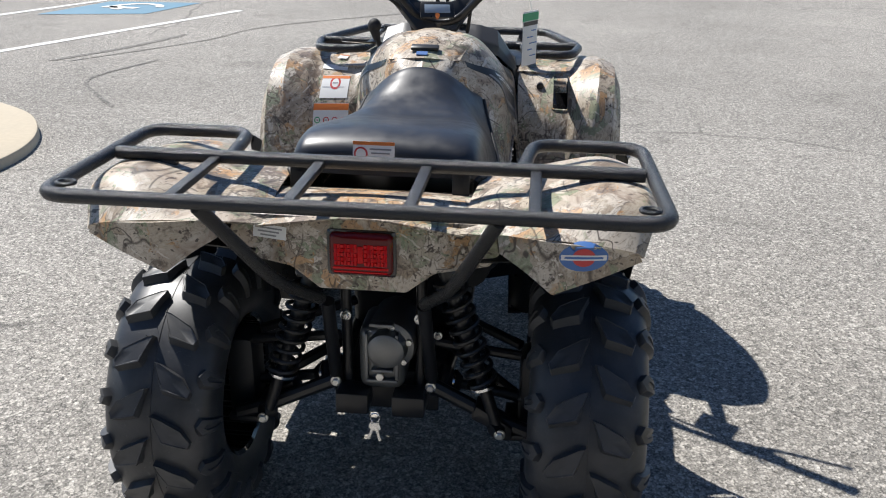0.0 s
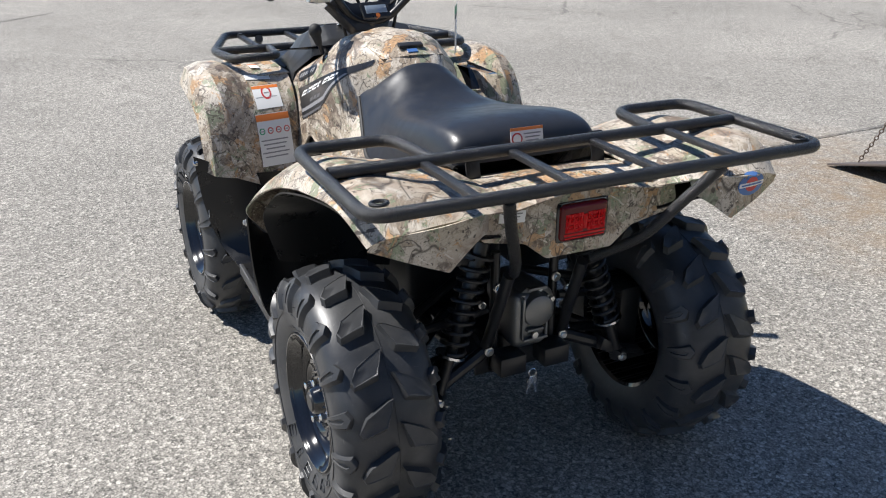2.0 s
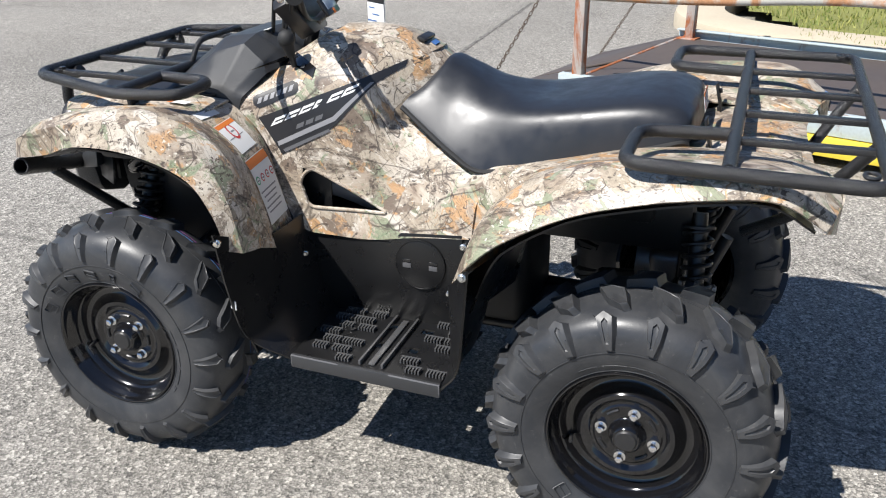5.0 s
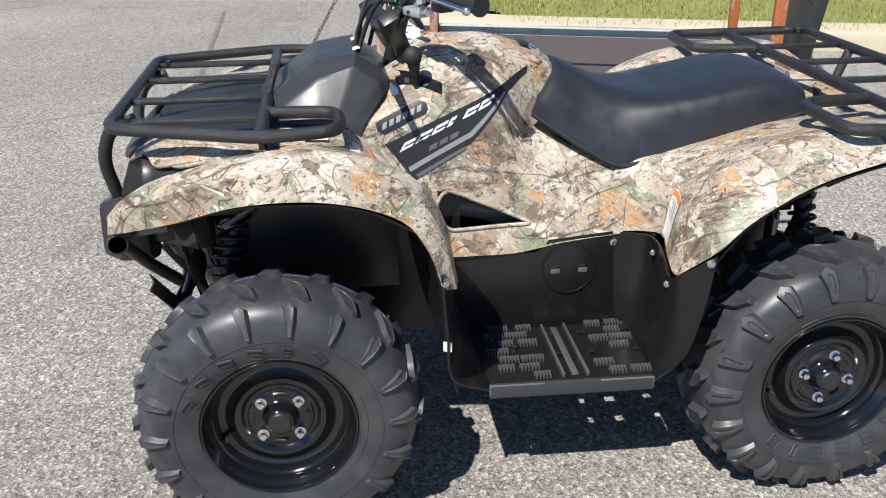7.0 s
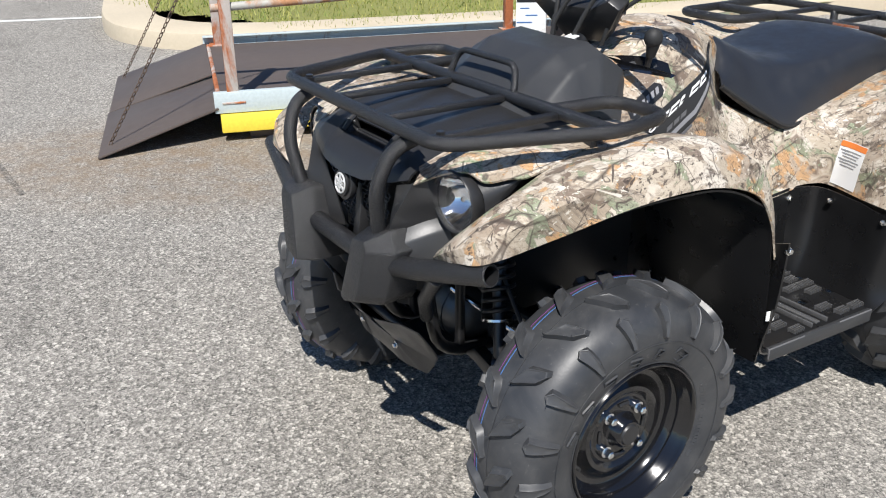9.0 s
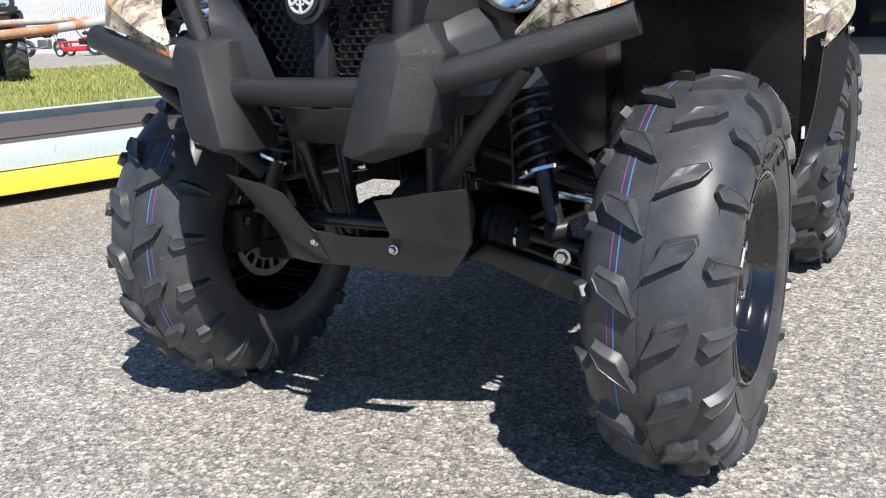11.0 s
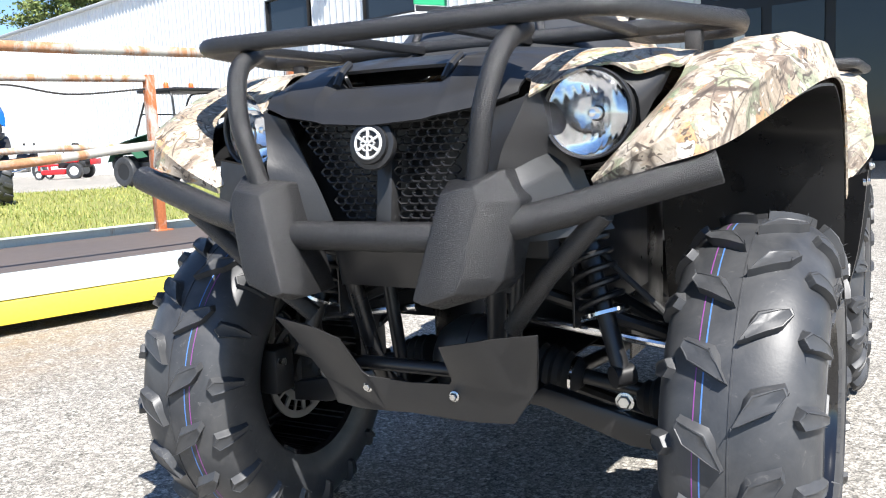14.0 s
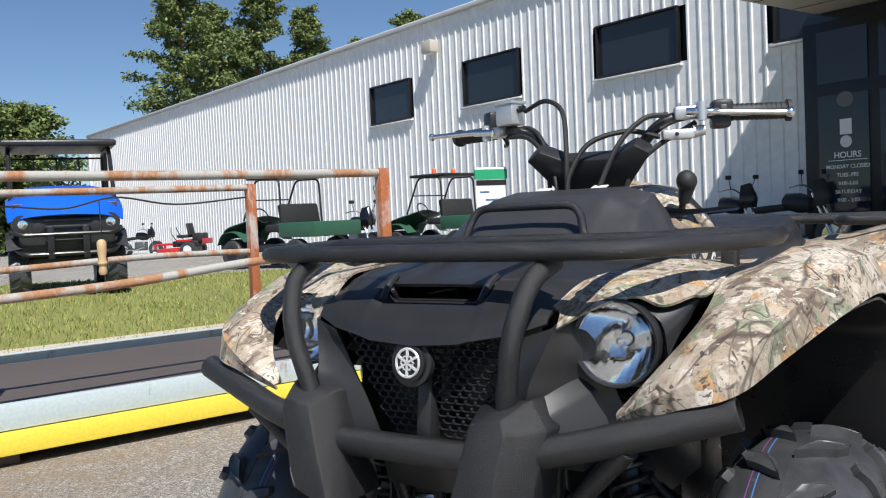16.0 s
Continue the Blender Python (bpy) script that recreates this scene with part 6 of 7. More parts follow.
for s in (1, -1):
    coil_over((s * .135, -.075, .665), (s * .258, -.098, .296), .031, 9)
    coil_over((s * .185, 1.325, .70), (s * .290, 1.385, .39), .033, 9)
    # rear arms and drive shaft
    low = bmesh.new()
    tube([(s * .10, -.050, .368), (s * .268, -.080, .300), (s * .33, -.085, .280)], .017, 10, low)
    tube([(s * .11, .17, .365), (s * .33, .03, .275)], .015, 10, low)
    slab([(.20, .318), (.29, .270), (.29, .300), (.21, .350)], .05, frame_on((0, -.055, 0), (s, 0, 0), (0, 0, 1)), .003, low)
    box((.08, .14, .016), (s * .31, -.03, .272), .004, low)
    part("lower_arm", low, SATIN, atv, "black steel lower arm")
    up = bmesh.new()
    tube([(s * .10, -.04, .47), (s * .30, -.03, .44)], .012, 10, up)
    tube([(s * .10, .14, .47), (s * .30, .02, .44)], .012, 10, up)
    part("upper_arm", up, SATIN, atv)
    part("drive_shaft", tube([(s * .06, 0, .36), (s * .36, 0, .31)], .013, 12), SATIN, atv)
    boot = [(.00, .030), (.006, .040), (.014, .034), (.022, .041), (.030, .035), (.038, .040), (.046, .033), (.054, .036), (.062, .028), (.070, .030), (.085, .018)]
    for x, y in ((s * .085, 0.0), (s * .10, WB)):
        B = Matrix.Translation((x, y, .355)) @ V((1, 0, 0)).rotation_difference(V((s * .30, 0, -.05)).normalized()).to_matrix().to_4x4()
        bt = part("shaft_boot", lathe(boot, 24, B), RUBBER, atv, "ribbed black rubber boot")
        part("boot_clamp", lathe([(.064, .031), (.069, .031)], 24, B, None, False, False), CHROME, bt)
    part("hub_carrier", box((.07, .09, .20), (s * .335, 0, .345), .02), DEEP, atv)
    # front arms, disc and caliper
    low = bmesh.new()
    slab([(-.02, 0), (.02, -.004), (.16, -.05), (.24, -.055), (.24, -.020), (.17, -.005), (.02, .030)], .030, frame_on((s * .13, 1.325, .32), (s, 0, 0), (0, 0, 1)), .004, low)
    tube([(s * .12, 1.16, .30), (s * .37, 1.24, .265)], .014, 10, low)
    part("lower_arm", low, SATIN, atv, "black pressed steel lower arm")
    up = bmesh.new()
    tube([(s * .14, 1.33, .50), (s * .36, 1.25, .415)], .012, 10, up)
    tube([(s * .14, 1.14, .50), (s * .36, 1.24, .415)], .012, 10, up)
    part("upper_arm", up, SATIN, atv)
    part("tie_rod", tube([(s * .07, 1.36, .47), (s * .35, 1.31, .42)], .007, 10), CHROME, atv)
    part("drive_shaft", tube([(s * .10, WB, .355), (s * .40, WB, .308)], .013, 12), SATIN, atv)
    B = Matrix.Translation((s * .36, WB, .315)) @ Matrix.Diagonal((-s, 1, 1, 1))
    part("shaft_boot", lathe(boot, 24, B), RUBBER, atv, "ribbed black rubber boot")
    kn = part("steering_knuckle", box((.045, .045, .16), (s * .392, WB - .01, .345), .014), DEEP, atv, "cast aluminium steering knuckle")
    part("hub", lathe([(0, .030), (.02, .029), (.03, .02)], 28, Matrix.Translation((s * .40, WB, AXLE)) @ Matrix.Diagonal((s, 1, 1, 1))), CAST, kn)
    D = pose(s * .40, WB, AXLE, 0, 0, 0) @ Matrix.Translation((s * .010, 0, 0)) @ Matrix.Diagonal((s, 1, 1, 1))
    disc_bm = lathe([(0, .086), (0, .100), (.004, .100), (.004, .086)], 48, D, None, True)
    lathe([(0, .050), (0, .066), (.004, .066), (.004, .050)], 40, D, disc_bm, True)
    for k in range(18):
        box((.004, .006 + .004 * (k % 2), .022), D @ Matrix.Rotation(k * math.pi / 9, 4, "X") @ Matrix.Translation((.002, 0, .076)), 0, disc_bm)
    part("brake_disc", disc_bm, CAST, atv, "drilled steel brake disc")
    cal = part("brake_caliper", box((.05, .06, .09), pose(s * .405, WB + .085, AXLE + .02, 0, 0, 0), .012), DEEP, atv, "dark cast brake caliper")
    part("caliper_pin", tube([(s * .372, WB + .10, AXLE + .04), (s * .43, WB + .10, AXLE + .04)], .008, 10), ZINC, cal)
    hose = smooth_line([(s * .40, WB + .10, .38), (s * .36, WB + .12, .47), (s * .27, WB + .11, .55), (s * .20, WB + .09, .62)], 20)
    part("brake_hose", tube(hose, .005, 8), RUBBER, atv)
    part("coolant_hose", tube(smooth_line([(s * .21, 1.36, .70), (s * .27, 1.35, .665), (s * .30, 1.30, .70), (s * .27, 1.26, .74)], 18), .019, 12), GLOSS, atv)
    part("shield_plate", box((.004, .42, .34), pose(s * .214, 1.17, .625, 0, 0, 0), .001), SATIN, atv)
gear = part("final_drive", lathe([(-.10, .052), (-.02, .060), (.035, .062), (.045, .058), (.050, .046), (.072, .040), (.078, .030), (.079, 0)], 36, pose(0.012, -.03, .468, 0, 0, -90)), CAST, atv, "cast aluminium rear final drive")
part("gear_case", box((.100, .13, .15), (0, -.025, .44), .022, None, 3), CAST, gear)
for k in range(6):
    a = k * math.pi / 3 + .3
    part("case_bolt", lathe([(0, .0075), (.006, .007), (.007, 0)], 6, Matrix.Translation((0.012 + .050 * math.cos(a), -.078, .468 + .050 * math.sin(a))) @ Matrix.Rotation(radians(-90), 4, "Z")), ZINC, gear)
for z, w in ((.395, .070), (.420, .048), (.530, .052)):
    part("cast_rib", box((w, .016, .008), (0.004, -.096, z), .003), CAST, gear)
for x in (-.030, .036):
    part("cast_rib", box((.007, .020, .11), (x, -.090, .452), .002), CAST, gear)
part("drain_plug", lathe([(0, .010), (.008, .009), (.009, 0)], 6, pose(.0, -.100, .408, 0, 0, -90)), ZINC, gear)
fd = part("front_drive", lathe([(-.075, .030), (-.06, .055), (-.03, .075), (.03, .075), (.06, .055), (.075, .030)], 32, pose(.0, WB + .03, .365)), CAST, atv, "cast aluminium front drive housing")
part("rib_ring", lathe([(-.008, .078), (.008, .078)], 32, pose(.0, WB + .03, .365)), CAST, fd)
part("rear_plate", box((.24, .012, .10), (0, -.02, .33), .004), SATIN, atv)
part("cross_bar", tube([(-.10, 1.49, .405), (.10, 1.49, .405)], .011, 12), SATIN, atv)
part("cross_bar", tube([(-.14, 1.46, .545), (.14, 1.46, .545)], .012, 12), SATIN, atv)
part("exhaust", tube(smooth_line([(.17, .45, .52), (.19, .3, .55), (.18, .2, .58), (.17, .08, .60)], 18), .05, 20), DEEP, atv)
part("radiator", box((.40, .05, .26), pose(0, 1.43, .70, -8, 0, 0), .006), DEEP, atv)
for s in (1, -1):
    part("inner_splash_panel", box((.004, .46, .17), (s * .150, .17, .655), .001), SATIN, atv)
part("battery_box", box((.34, .20, .14), (0, .12, .70), .02), SATIN, atv)
part("air_box", box((.30, .26, .18), (0, .38, .68), .03), SATIN, atv)
keys = thing("key_tag", "pair of metal keys hanging on a ring", "keys", (0.0, -.118, .312))
part("ring", tube([(.011 * math.cos(a), 0, .011 * math.sin(a)) for a in (2 * math.pi * k / 16 for k in range(16))], .0012, 5, None, True), CHROME, keys)
for i, a in enumerate((20, -14)):
    K = Matrix.Translation((0, -.002 * i, -.012)) @ Matrix.Rotation(radians(a), 4, "Y")
    kb = slab([(-.009, 0), (.009, 0), (.010, -.016), (.003, -.020), (.003, -.046), (-.003, -.046), (-.003, -.020), (-.010, -.016)], .002, K @ frame_on((0, 0, 0), (1, 0, 0), (0, 0, 1)))
    part("key", kb, CHROME, keys)

# ---- handlebar, pod and levers ----
HB = Matrix.Translation((0, .90, 0)) @ Matrix.Rotation(radians(10), 4, "Z")

bar = part("handlebar", tube(rounded([(-.358, .792, 1.134), (-.178, .885, 1.138), (-.135, .915, 1.120), (-.05, .935, 1.015), (.05, .935, 1.015), (.15, .90, 1.122), (.215, .870, 1.142), (.470, .708, 1.152)], .05), .0115), SATIN, atv, "black steel handlebar")
for s, a, b, ball, knee, clamp in ((-1, (-.262, .842, 1.136), (-.352, .795, 1.134), (-.366, .822, 1.127), (-.262, .872, 1.134), (-.190, .890, 1.139)),
                                   (1, (.300, .816, 1.146), (.462, .713, 1.152), (.487, .806, 1.152), (.36, .848, 1.148), (.268, .852, 1.142))):
    a, b, ball, knee, clamp = V(a), V(b), V(ball), V(knee), V(clamp)
    g = bmesh.new()
    n = int((b - a).length / .0085)
    d = (b - a) / n
    rad, pts = [], []
    for k in range(n + 1):
        pts += [a + d * (k - .28), a + d * (k - .26), a + d * (k + .26), a + d * (k + .28)]
        rad += [.0155, .017, .017, .0155]
    tube(pts, rad, 16, g)
    tube([b, b + d.normalized() * .008], .0215, 16, g)
    part("grip", g, RUBBER, bar, "ribbed black rubber grip")
    # flattened lever blade that ends in a ball
    lever = bmesh.new()
    tube(smooth_line([clamp + V((0, .012, 0)), clamp.lerp(knee, .5) + V((0, .010, 0)), knee, ball], 18), [.010] * 4 + [.0085] * 5 + [.007] * 5 + [.0058] * 4, 12, lever)
    bmesh.ops.create_uvsphere(lever, u_segments=14, v_segments=10, radius=.0095, matrix=Matrix.Translation(ball))
    part("lever", lever, CHROME, bar, "polished aluminium brake lever")
    yaw = math.degrees(math.atan2((b - a).y, (b - a).x)) + (180 if s < 0 else 0)
    CL = Matrix.Translation(clamp) @ Matrix.Rotation(radians(yaw), 4, "Z")
    cl = part("lever_clamp", box((.058, .032, .026), CL, .006), ALLOY, bar, "cast aluminium lever bracket")
    part("pivot", tube([CL @ V((s * .022, .022, -.018)), CL @ V((s * .022, .022, .018))], .009, 14), ALLOY, cl)
    for k in (-1, 1):
        part("clamp_bolt", tube([CL @ V((k * .018, -.004, .010)), CL @ V((k * .018, -.004, .020))], .0045, 8), ZINC, cl)
    if s < 0:
        SB = Matrix.Translation((-.243, .852, 1.134)) @ Matrix.Rotation(radians(yaw), 4, "Z")
        sw = part("switch_box", box((.040, .046, .030), SB @ Matrix.Translation((0, 0, .012)), .007), PLASTIC, bar, "black switch housing")
        part("switch_lower", box((.036, .042, .026), SB @ Matrix.Translation((.003, 0, -.015)), .006), PLASTIC, sw)
        part("switch_button", box((.012, .006, .008), SB @ Matrix.Translation((0, .024, .012)), .002), GREYDECAL, sw)
        PB = Matrix.Translation((-.172, .905, 1.097)) @ Matrix.Rotation(radians(yaw), 4, "Z")
        pb = part("park_brake", box((.062, .030, .020), PB, .005), ALLOY, bar, "cast aluminium park brake block")
        part("boss", tube([PB @ V((-.030, 0, .004)), PB @ V((-.052, 0, .006))], [.013, .010], 14), ALLOY, pb)
        part("screw", tube([PB @ V((.004, .014, 0)), PB @ V((.004, .019, 0))], .004, 10), SATIN, pb)
    else:
        RS = Matrix.Translation((.222, .875, 1.176)) @ Matrix.Rotation(radians(yaw + 18), 4, "Z")
        rs = part("brake_reservoir", box((.052, .046, .048), RS, .005), ALLOY, bar, "cast aluminium brake fluid reservoir")
        part("reservoir_lid", box((.056, .050, .007), RS @ Matrix.Translation((0, 0, .026)), .002), ALLOY, rs)
        part("hose_fitting", tube([RS @ V((-.026, .0, .010)), RS @ V((-.042, .0, .010))], .008, 10), SATIN, rs)
        TH = Matrix.Translation((.288, .832, 1.166)) @ Matrix.Rotation(radians(yaw), 4, "Z")
        th = part("throttle_box", box((.040, .046, .052), TH, .008), PLASTIC, bar, "black thumb throttle housing")
        part("thumb_lever", tube(smooth_line([TH @ V((.0, -.02, -.03)), TH @ V((.01, -.035, -.045)), TH @ V((.03, -.04, -.05))], 8), .005, 8), SATIN, th)
for pts in (((.180, .882, 1.180), (.110, .920, 1.192), (.050, .962, 1.160), (.020, 1.010, 1.080), (.012, 1.030, .985)),
            ((-.142, .925, 1.094), (-.090, .960, 1.108), (-.026, 1.0, 1.088), (.006, 1.026, 1.030), (.010, 1.035, .985)),
            ((-.160, .925, 1.136), (-.125, .965, 1.128), (-.085, 1.0, 1.078), (-.052, 1.030, .990)),
            ((.235, .868, 1.128), (.150, .925, 1.115), (.075, .975, 1.055), (.045, 1.0, .985)),
            ((.262, .845, 1.138), (.165, .890, 1.140), (.105, .935, 1.085), (.085, .960, .985)),
            ((-.20, .880, 1.120), (-.135, .925, 1.075), (-.095, .950, 1.03), (-.075, .960, .975))):
    part("cable", tube(smooth_line(pts, 28), .0052, 8), RUBBER, bar)
POD = HB @ pose(0, .055, 1.040, 62, 0, 0) @ Matrix.Scale(.93, 4)
pod = part("instrument_pod", slab([(-.060, -.062), (.060, -.062), (.135, .040), (.105, .062), (.05, .035), (-.05, .035), (-.105, .062), (-.135, .040)], .045, POD @ Matrix.Translation((0, 0, -.03)), .004, None, 2), PLASTIC, atv, "black plastic instrument pod")
part("pod_badge", slab(disc(.013, 20), .003, HB @ frame_on((0, .073, 1.045), (-1, 0, 0), (0, -.4, 1))), SILVER, pod)
SCR = HB @ frame_on((0, .0, 1.052), (1, 0, 0), (0, .55, .84))
part("display_frame", slab(rect(.10, .050), .012, SCR, .005), SATIN, pod)
part("display", slab(rect(.075, .026, 0, .003), .0135, SCR, .001), LCD, pod, "grey instrument display")
part("display_badge", slab(disc(.007, 14, 0, -.018), .014, SCR), ORANGE, pod)
part("steering_stem", tube([(0, .96, .93), (0, .935, 1.02)], .018, 14), SATIN, atv)

# ---- gear lever ----
gl = part("gear_lever", tube(smooth_line([(-.172, .908, .935), (-.180, .910, .965), (-.188, .912, .990)], 8), .007, 10), SATIN, atv)
knob = bmesh.new()
bmesh.ops.create_uvsphere(knob, u_segments=20, v_segments=14, radius=1.0, matrix=Matrix.Translation((-.190, .915, 1.004)) @ Matrix.Diagonal((.020, .021, .022, 1)))
tube([(-.181, .910, .962), (-.189, .913, .992)], [.010, .016], 14, knob)
part("lever_knob", knob, RUBBER, gl, "black rubber lever knob")

# ---- labels and decals, laid on the panels ----
LEFTSIDE = frame_on((-.30, 0, 0), (0, -1, 0), (0, 0, 1))
RIGHTSIDE = frame_on((.30, 0, 0), (0, 1, 0), (0, 0, 1))
for body, M, s in ((BODY[0], LEFTSIDE, -1), (BODY[1], RIGHTSIDE, 1)):
    tree = skin(body)

    def sd(*yz):
        return [(-y if s < 0 else y, z) for y, z in yz]

    band = part("side_decal", wrap(sd((.986, .816), (.712, .926), (.636, .958), (.640, .942), (.694, .910), (.762, .834), (.786, .808), (.920, .732), (.938, .756)), M, tree, .0016, 5), DECAL, body, "dark grey side decal with white marks")
    part("decal_line", wrap(sd((.934, .762), (.79, .832), (.706, .912), (.698, .912), (.784, .822), (.930, .752)), M, tree, .0022, 5), PRINT, band)
    part("decal_line", wrap(sd((.918, .745), (.800, .802), (.796, .796), (.912, .738)), M, tree, .0026, 4), GREYDECAL, band)
    # six slanted white blocks in place of the model's wordmark
    for i in range(6):
        y0, z0, h = .953 - i * .0365, .797 + i * .0162, .021
        w = .012 if i == 3 else .029
        part("wordmark_block", wrap(sd((y0, z0), (y0 - w, z0 + w * .44), (y0 - w - .006, z0 + w * .44 + h * .36), (y0 - .006, z0 + h * .36)), M, tree, .0024, 2), WHITE, band, "white block of a maker's wordmark")
        part("wordmark_block", wrap(sd((y0 - .010, z0 + h * .62), (y0 - w - .010, z0 + w * .44 + h * .62), (y0 - w - .014, z0 + w * .44 + h), (y0 - .014, z0 + h)), M, tree, .0024, 2), WHITE, band, "white block of a maker's wordmark")
        part("wordmark_block", wrap(sd((y0, z0), (y0 - .006, z0 + .0026), (y0 - .019, z0 + h + .0026), (y0 - .013, z0 + h)), M, tree, .0025, 2), WHITE, band, "white block of a maker's wordmark")
    for i in range(3):
        y0, z0 = .886 - i * .0245, .795 + i * .0108
        part("number_block", wrap(sd((y0, z0), (y0 - .019, z0 + .0084), (y0 - .022, z0 + .0205), (y0 - .003, z0 + .012)), M, tree, .0022, 1), GREYDECAL, band)
    badge = part("maker_badge", wrap(sd((1.004, .862), (1.000, .846), (.984, .838), (.890, .878), (.884, .888), (.888, .902), (.904, .906), (.996, .868)), M, tree, .0016, 4), DECAL, body, "dark lozenge badge with pale marks")
    for i in range(6):
        y0, z0 = .990 - i * .0160, .848 + i * .0066
        part("badge_mark", wrap(sd((y0, z0), (y0 - .010, z0 + .0040), (y0 - .012, z0 + .0175), (y0 - .002, z0 + .0135)), M, tree, .0022, 1), PRINT, badge)
    if s < 0:
        arc = [(.972 - i * .0135, .914 + .020 * math.sin(math.pi * (i + 1.5) / 11)) for i in range(10)]
        gate = part("gear_gate", wrap(sd(*arc, *[(y - .002, z + .022) for y, z in arc[::-1]]), M, tree, .003, 4), GLOSS, body, "black gear lever gate")
        for i in (1, 3, 6):
            y0, z0 = arc[i]
            part("gate_notch", wrap(sd((y0, z0 + .002), (y0 - .011, z0 + .004), (y0 - .012, z0 + .013), (y0 - .001, z0 + .011)), M, tree, .0042, 2), COVER, gate)


def label_plate(name, M, tree, w, h, parent, label, band=True, signs=0, lines=5, lift=.002):
    lab = part(name, wrap(rect(w, h), M, tree, lift), WHITE, parent, label)
    if band:
        part("label_band", wrap(rect(w, h * .12, 0, h * .43), M, tree, lift + .0006, 2), ORANGE, lab)
    for i in range(signs):
        x = (i - (signs - 1) / 2) * w / signs
        sign = part("label_sign", wrap(disc(w / (signs + 1.6) * .5, 16, x, h * .18), M, tree, lift + .0006, 1), GREEN if signs > 2 and i == 0 else REDINK, lab)
        part("sign_field", wrap(disc(w / (signs + 1.6) * .34, 14, x, h * .18), M, tree, lift + .0011, 1), WHITE, sign)
        part("sign_bar", wrap([(x + a, h * .18 + b) for a, b in rect(w / (signs + 1.6) * .5, .003)], M, tree, lift + .0015, 1), PRINT, sign)
    top = h * (.30 if not signs else 0.0)
    for i in range(lines):
        part("label_text", wrap(rect(w * (.82 - .12 * (i % 3)), h * .025, -w * .04, top - i * h * .4 / max(1, lines)), M, tree, lift + .0006, 1), PRINT, lab)
    return lab


tree = skin(FENDER[0])
label_plate("warning_label", frame_on((-.336, .80, .682), (1, 0, 0), (0, 0, 1)), tree, .108, .152, FENDER[0], "white warning label with orange band", True, 4, 5)
label_plate("warning_label", frame_on((-.334, .80, .800), (1, 0, 0), (0, 0, 1)), tree, .086, .058, FENDER[0], "small white warning label with orange band", True, 1, 1)
UP = frame_on((-.345, 1.055, 1.0), (1, 0, 0), (0, 1, 0))
part("strip_label", wrap(rect(.080, .022), UP, tree, .003, 4), WHITE, FENDER[0])
UP = frame_on((-.335, 1.135, 1.0), (1, 0, 0), (0, 1, 0))
st = part("strip_label", wrap(rect(.030, .050), UP, skin(FENDER[0]), .0065, 4), WHITE, FENDER[0])
part("label_band", wrap(rect(.030, .012, 0, .02), UP, skin(FENDER[0]), .0075, 2), ORANGE, st)
tree = skin(FENDER[1])
SO = frame_on((.376, .80, .806), (1, 0, 0), (0, 0, 1))
sock = part("socket_recess", wrap(rect(.044, .082), SO, tree, .003, 4), GLOSS, FENDER[1], "dark recess with a power socket")
rim = []
for q in rounded([(-.024, -.043, 0), (.024, -.043, 0), (.024, .043, 0), (-.024, .043, 0)], .008, 4, True):
    hit = tree.ray_cast(SO @ q - V((0, .2, 0)), V((0, 1, 0)))[0]
    if hit:
        rim.append(hit)
part("socket_rim", tube(rim, .0035, 6, None, True), CAMO, sock)
hit = tree.ray_cast(V((.312, .6, .820)), V((0, 1, 0)))[0] or V((.312, .98, .82))
part("key_switch", lathe([(0, .012), (.010, .011), (.012, .006), (.013, 0)], 16, Matrix.Translation(hit) @ Matrix.Rotation(radians(-90), 4, "Z")), SATIN, FENDER[1])
tree = skin(REARF[0])
label_plate("side_label", frame_on((-.302, .50, .645), (-.97, .25, 0), (0, .02, 1)), skin(REARF[0]), .085, .112, REARF[0], "white rating label with orange band", True, 0, 6)
tree = skin(FLAP[1], REARF[1])
RM2 = frame_on((.400, -.50, .808), (1, 0, 0), (0, 0, 1))
st = part("dealer_sticker", wrap(disc(.042, 28, 0, 0, .026), RM2, tree, .002), BLUEINK, FLAP[1], "round blue and white dealer sticker")
part("sticker_field", wrap(disc(.020, 20, 0, 0, .017), RM2, tree, .0026, 2), REDINK, st)
part("sticker_bar", wrap(rect(.078, .010), RM2, tree, .0032, 2), WHITE, st)
part("sticker_text", wrap(rect(.066, .004), RM2, tree, .0038, 2), BLUEINK, st)
tree = skin(tail)
RL = frame_on((-.172, -.2652, .797), (1, 0, 0), (0, 0, 1)) @ Matrix.Rotation(radians(-6), 4, "Z")
lab = part("rear_label", slab(rect(.062, .026), .001, RL), WHITE, tail, "white paper label with grey print")
for i in range(3):
    part("label_text", slab(rect(.050 - .010 * i, .0028, -.002, .007 - i * .007), .0015, RL), PRINT, lab)

# ---- price tag hung from the handlebar ----
tag = thing("hang_tag", "white printed card with green top hanging on a string", "tag", (.285, .885, 0), "", 0)
TM = frame_on((0, 0, .985), (-.50, -.87, 0), (0, 0, 1))
part("card", slab(rect(.080, .155), .0015, TM, .0003), WHITE, tag, "white printed card")
for z in (.0016, -.0008):
    part("green_top", slab(rect(.084, .022, 0, .062), .0008, TM @ Matrix.Translation((0, 0, z))), GREEN, tag)
    part("dark_band", slab(rect(.078, .012, 0, .043), .0008, TM @ Matrix.Translation((0, 0, z))), DECAL, tag)
    for i in range(5):
        part("print_line", slab(rect(.024 + .008 * (i % 3), .003, -.018 + .018 * (i % 2), .022 - i * .018), .0008, TM @ Matrix.Translation((0, 0, z))), BLUEINK, tag)
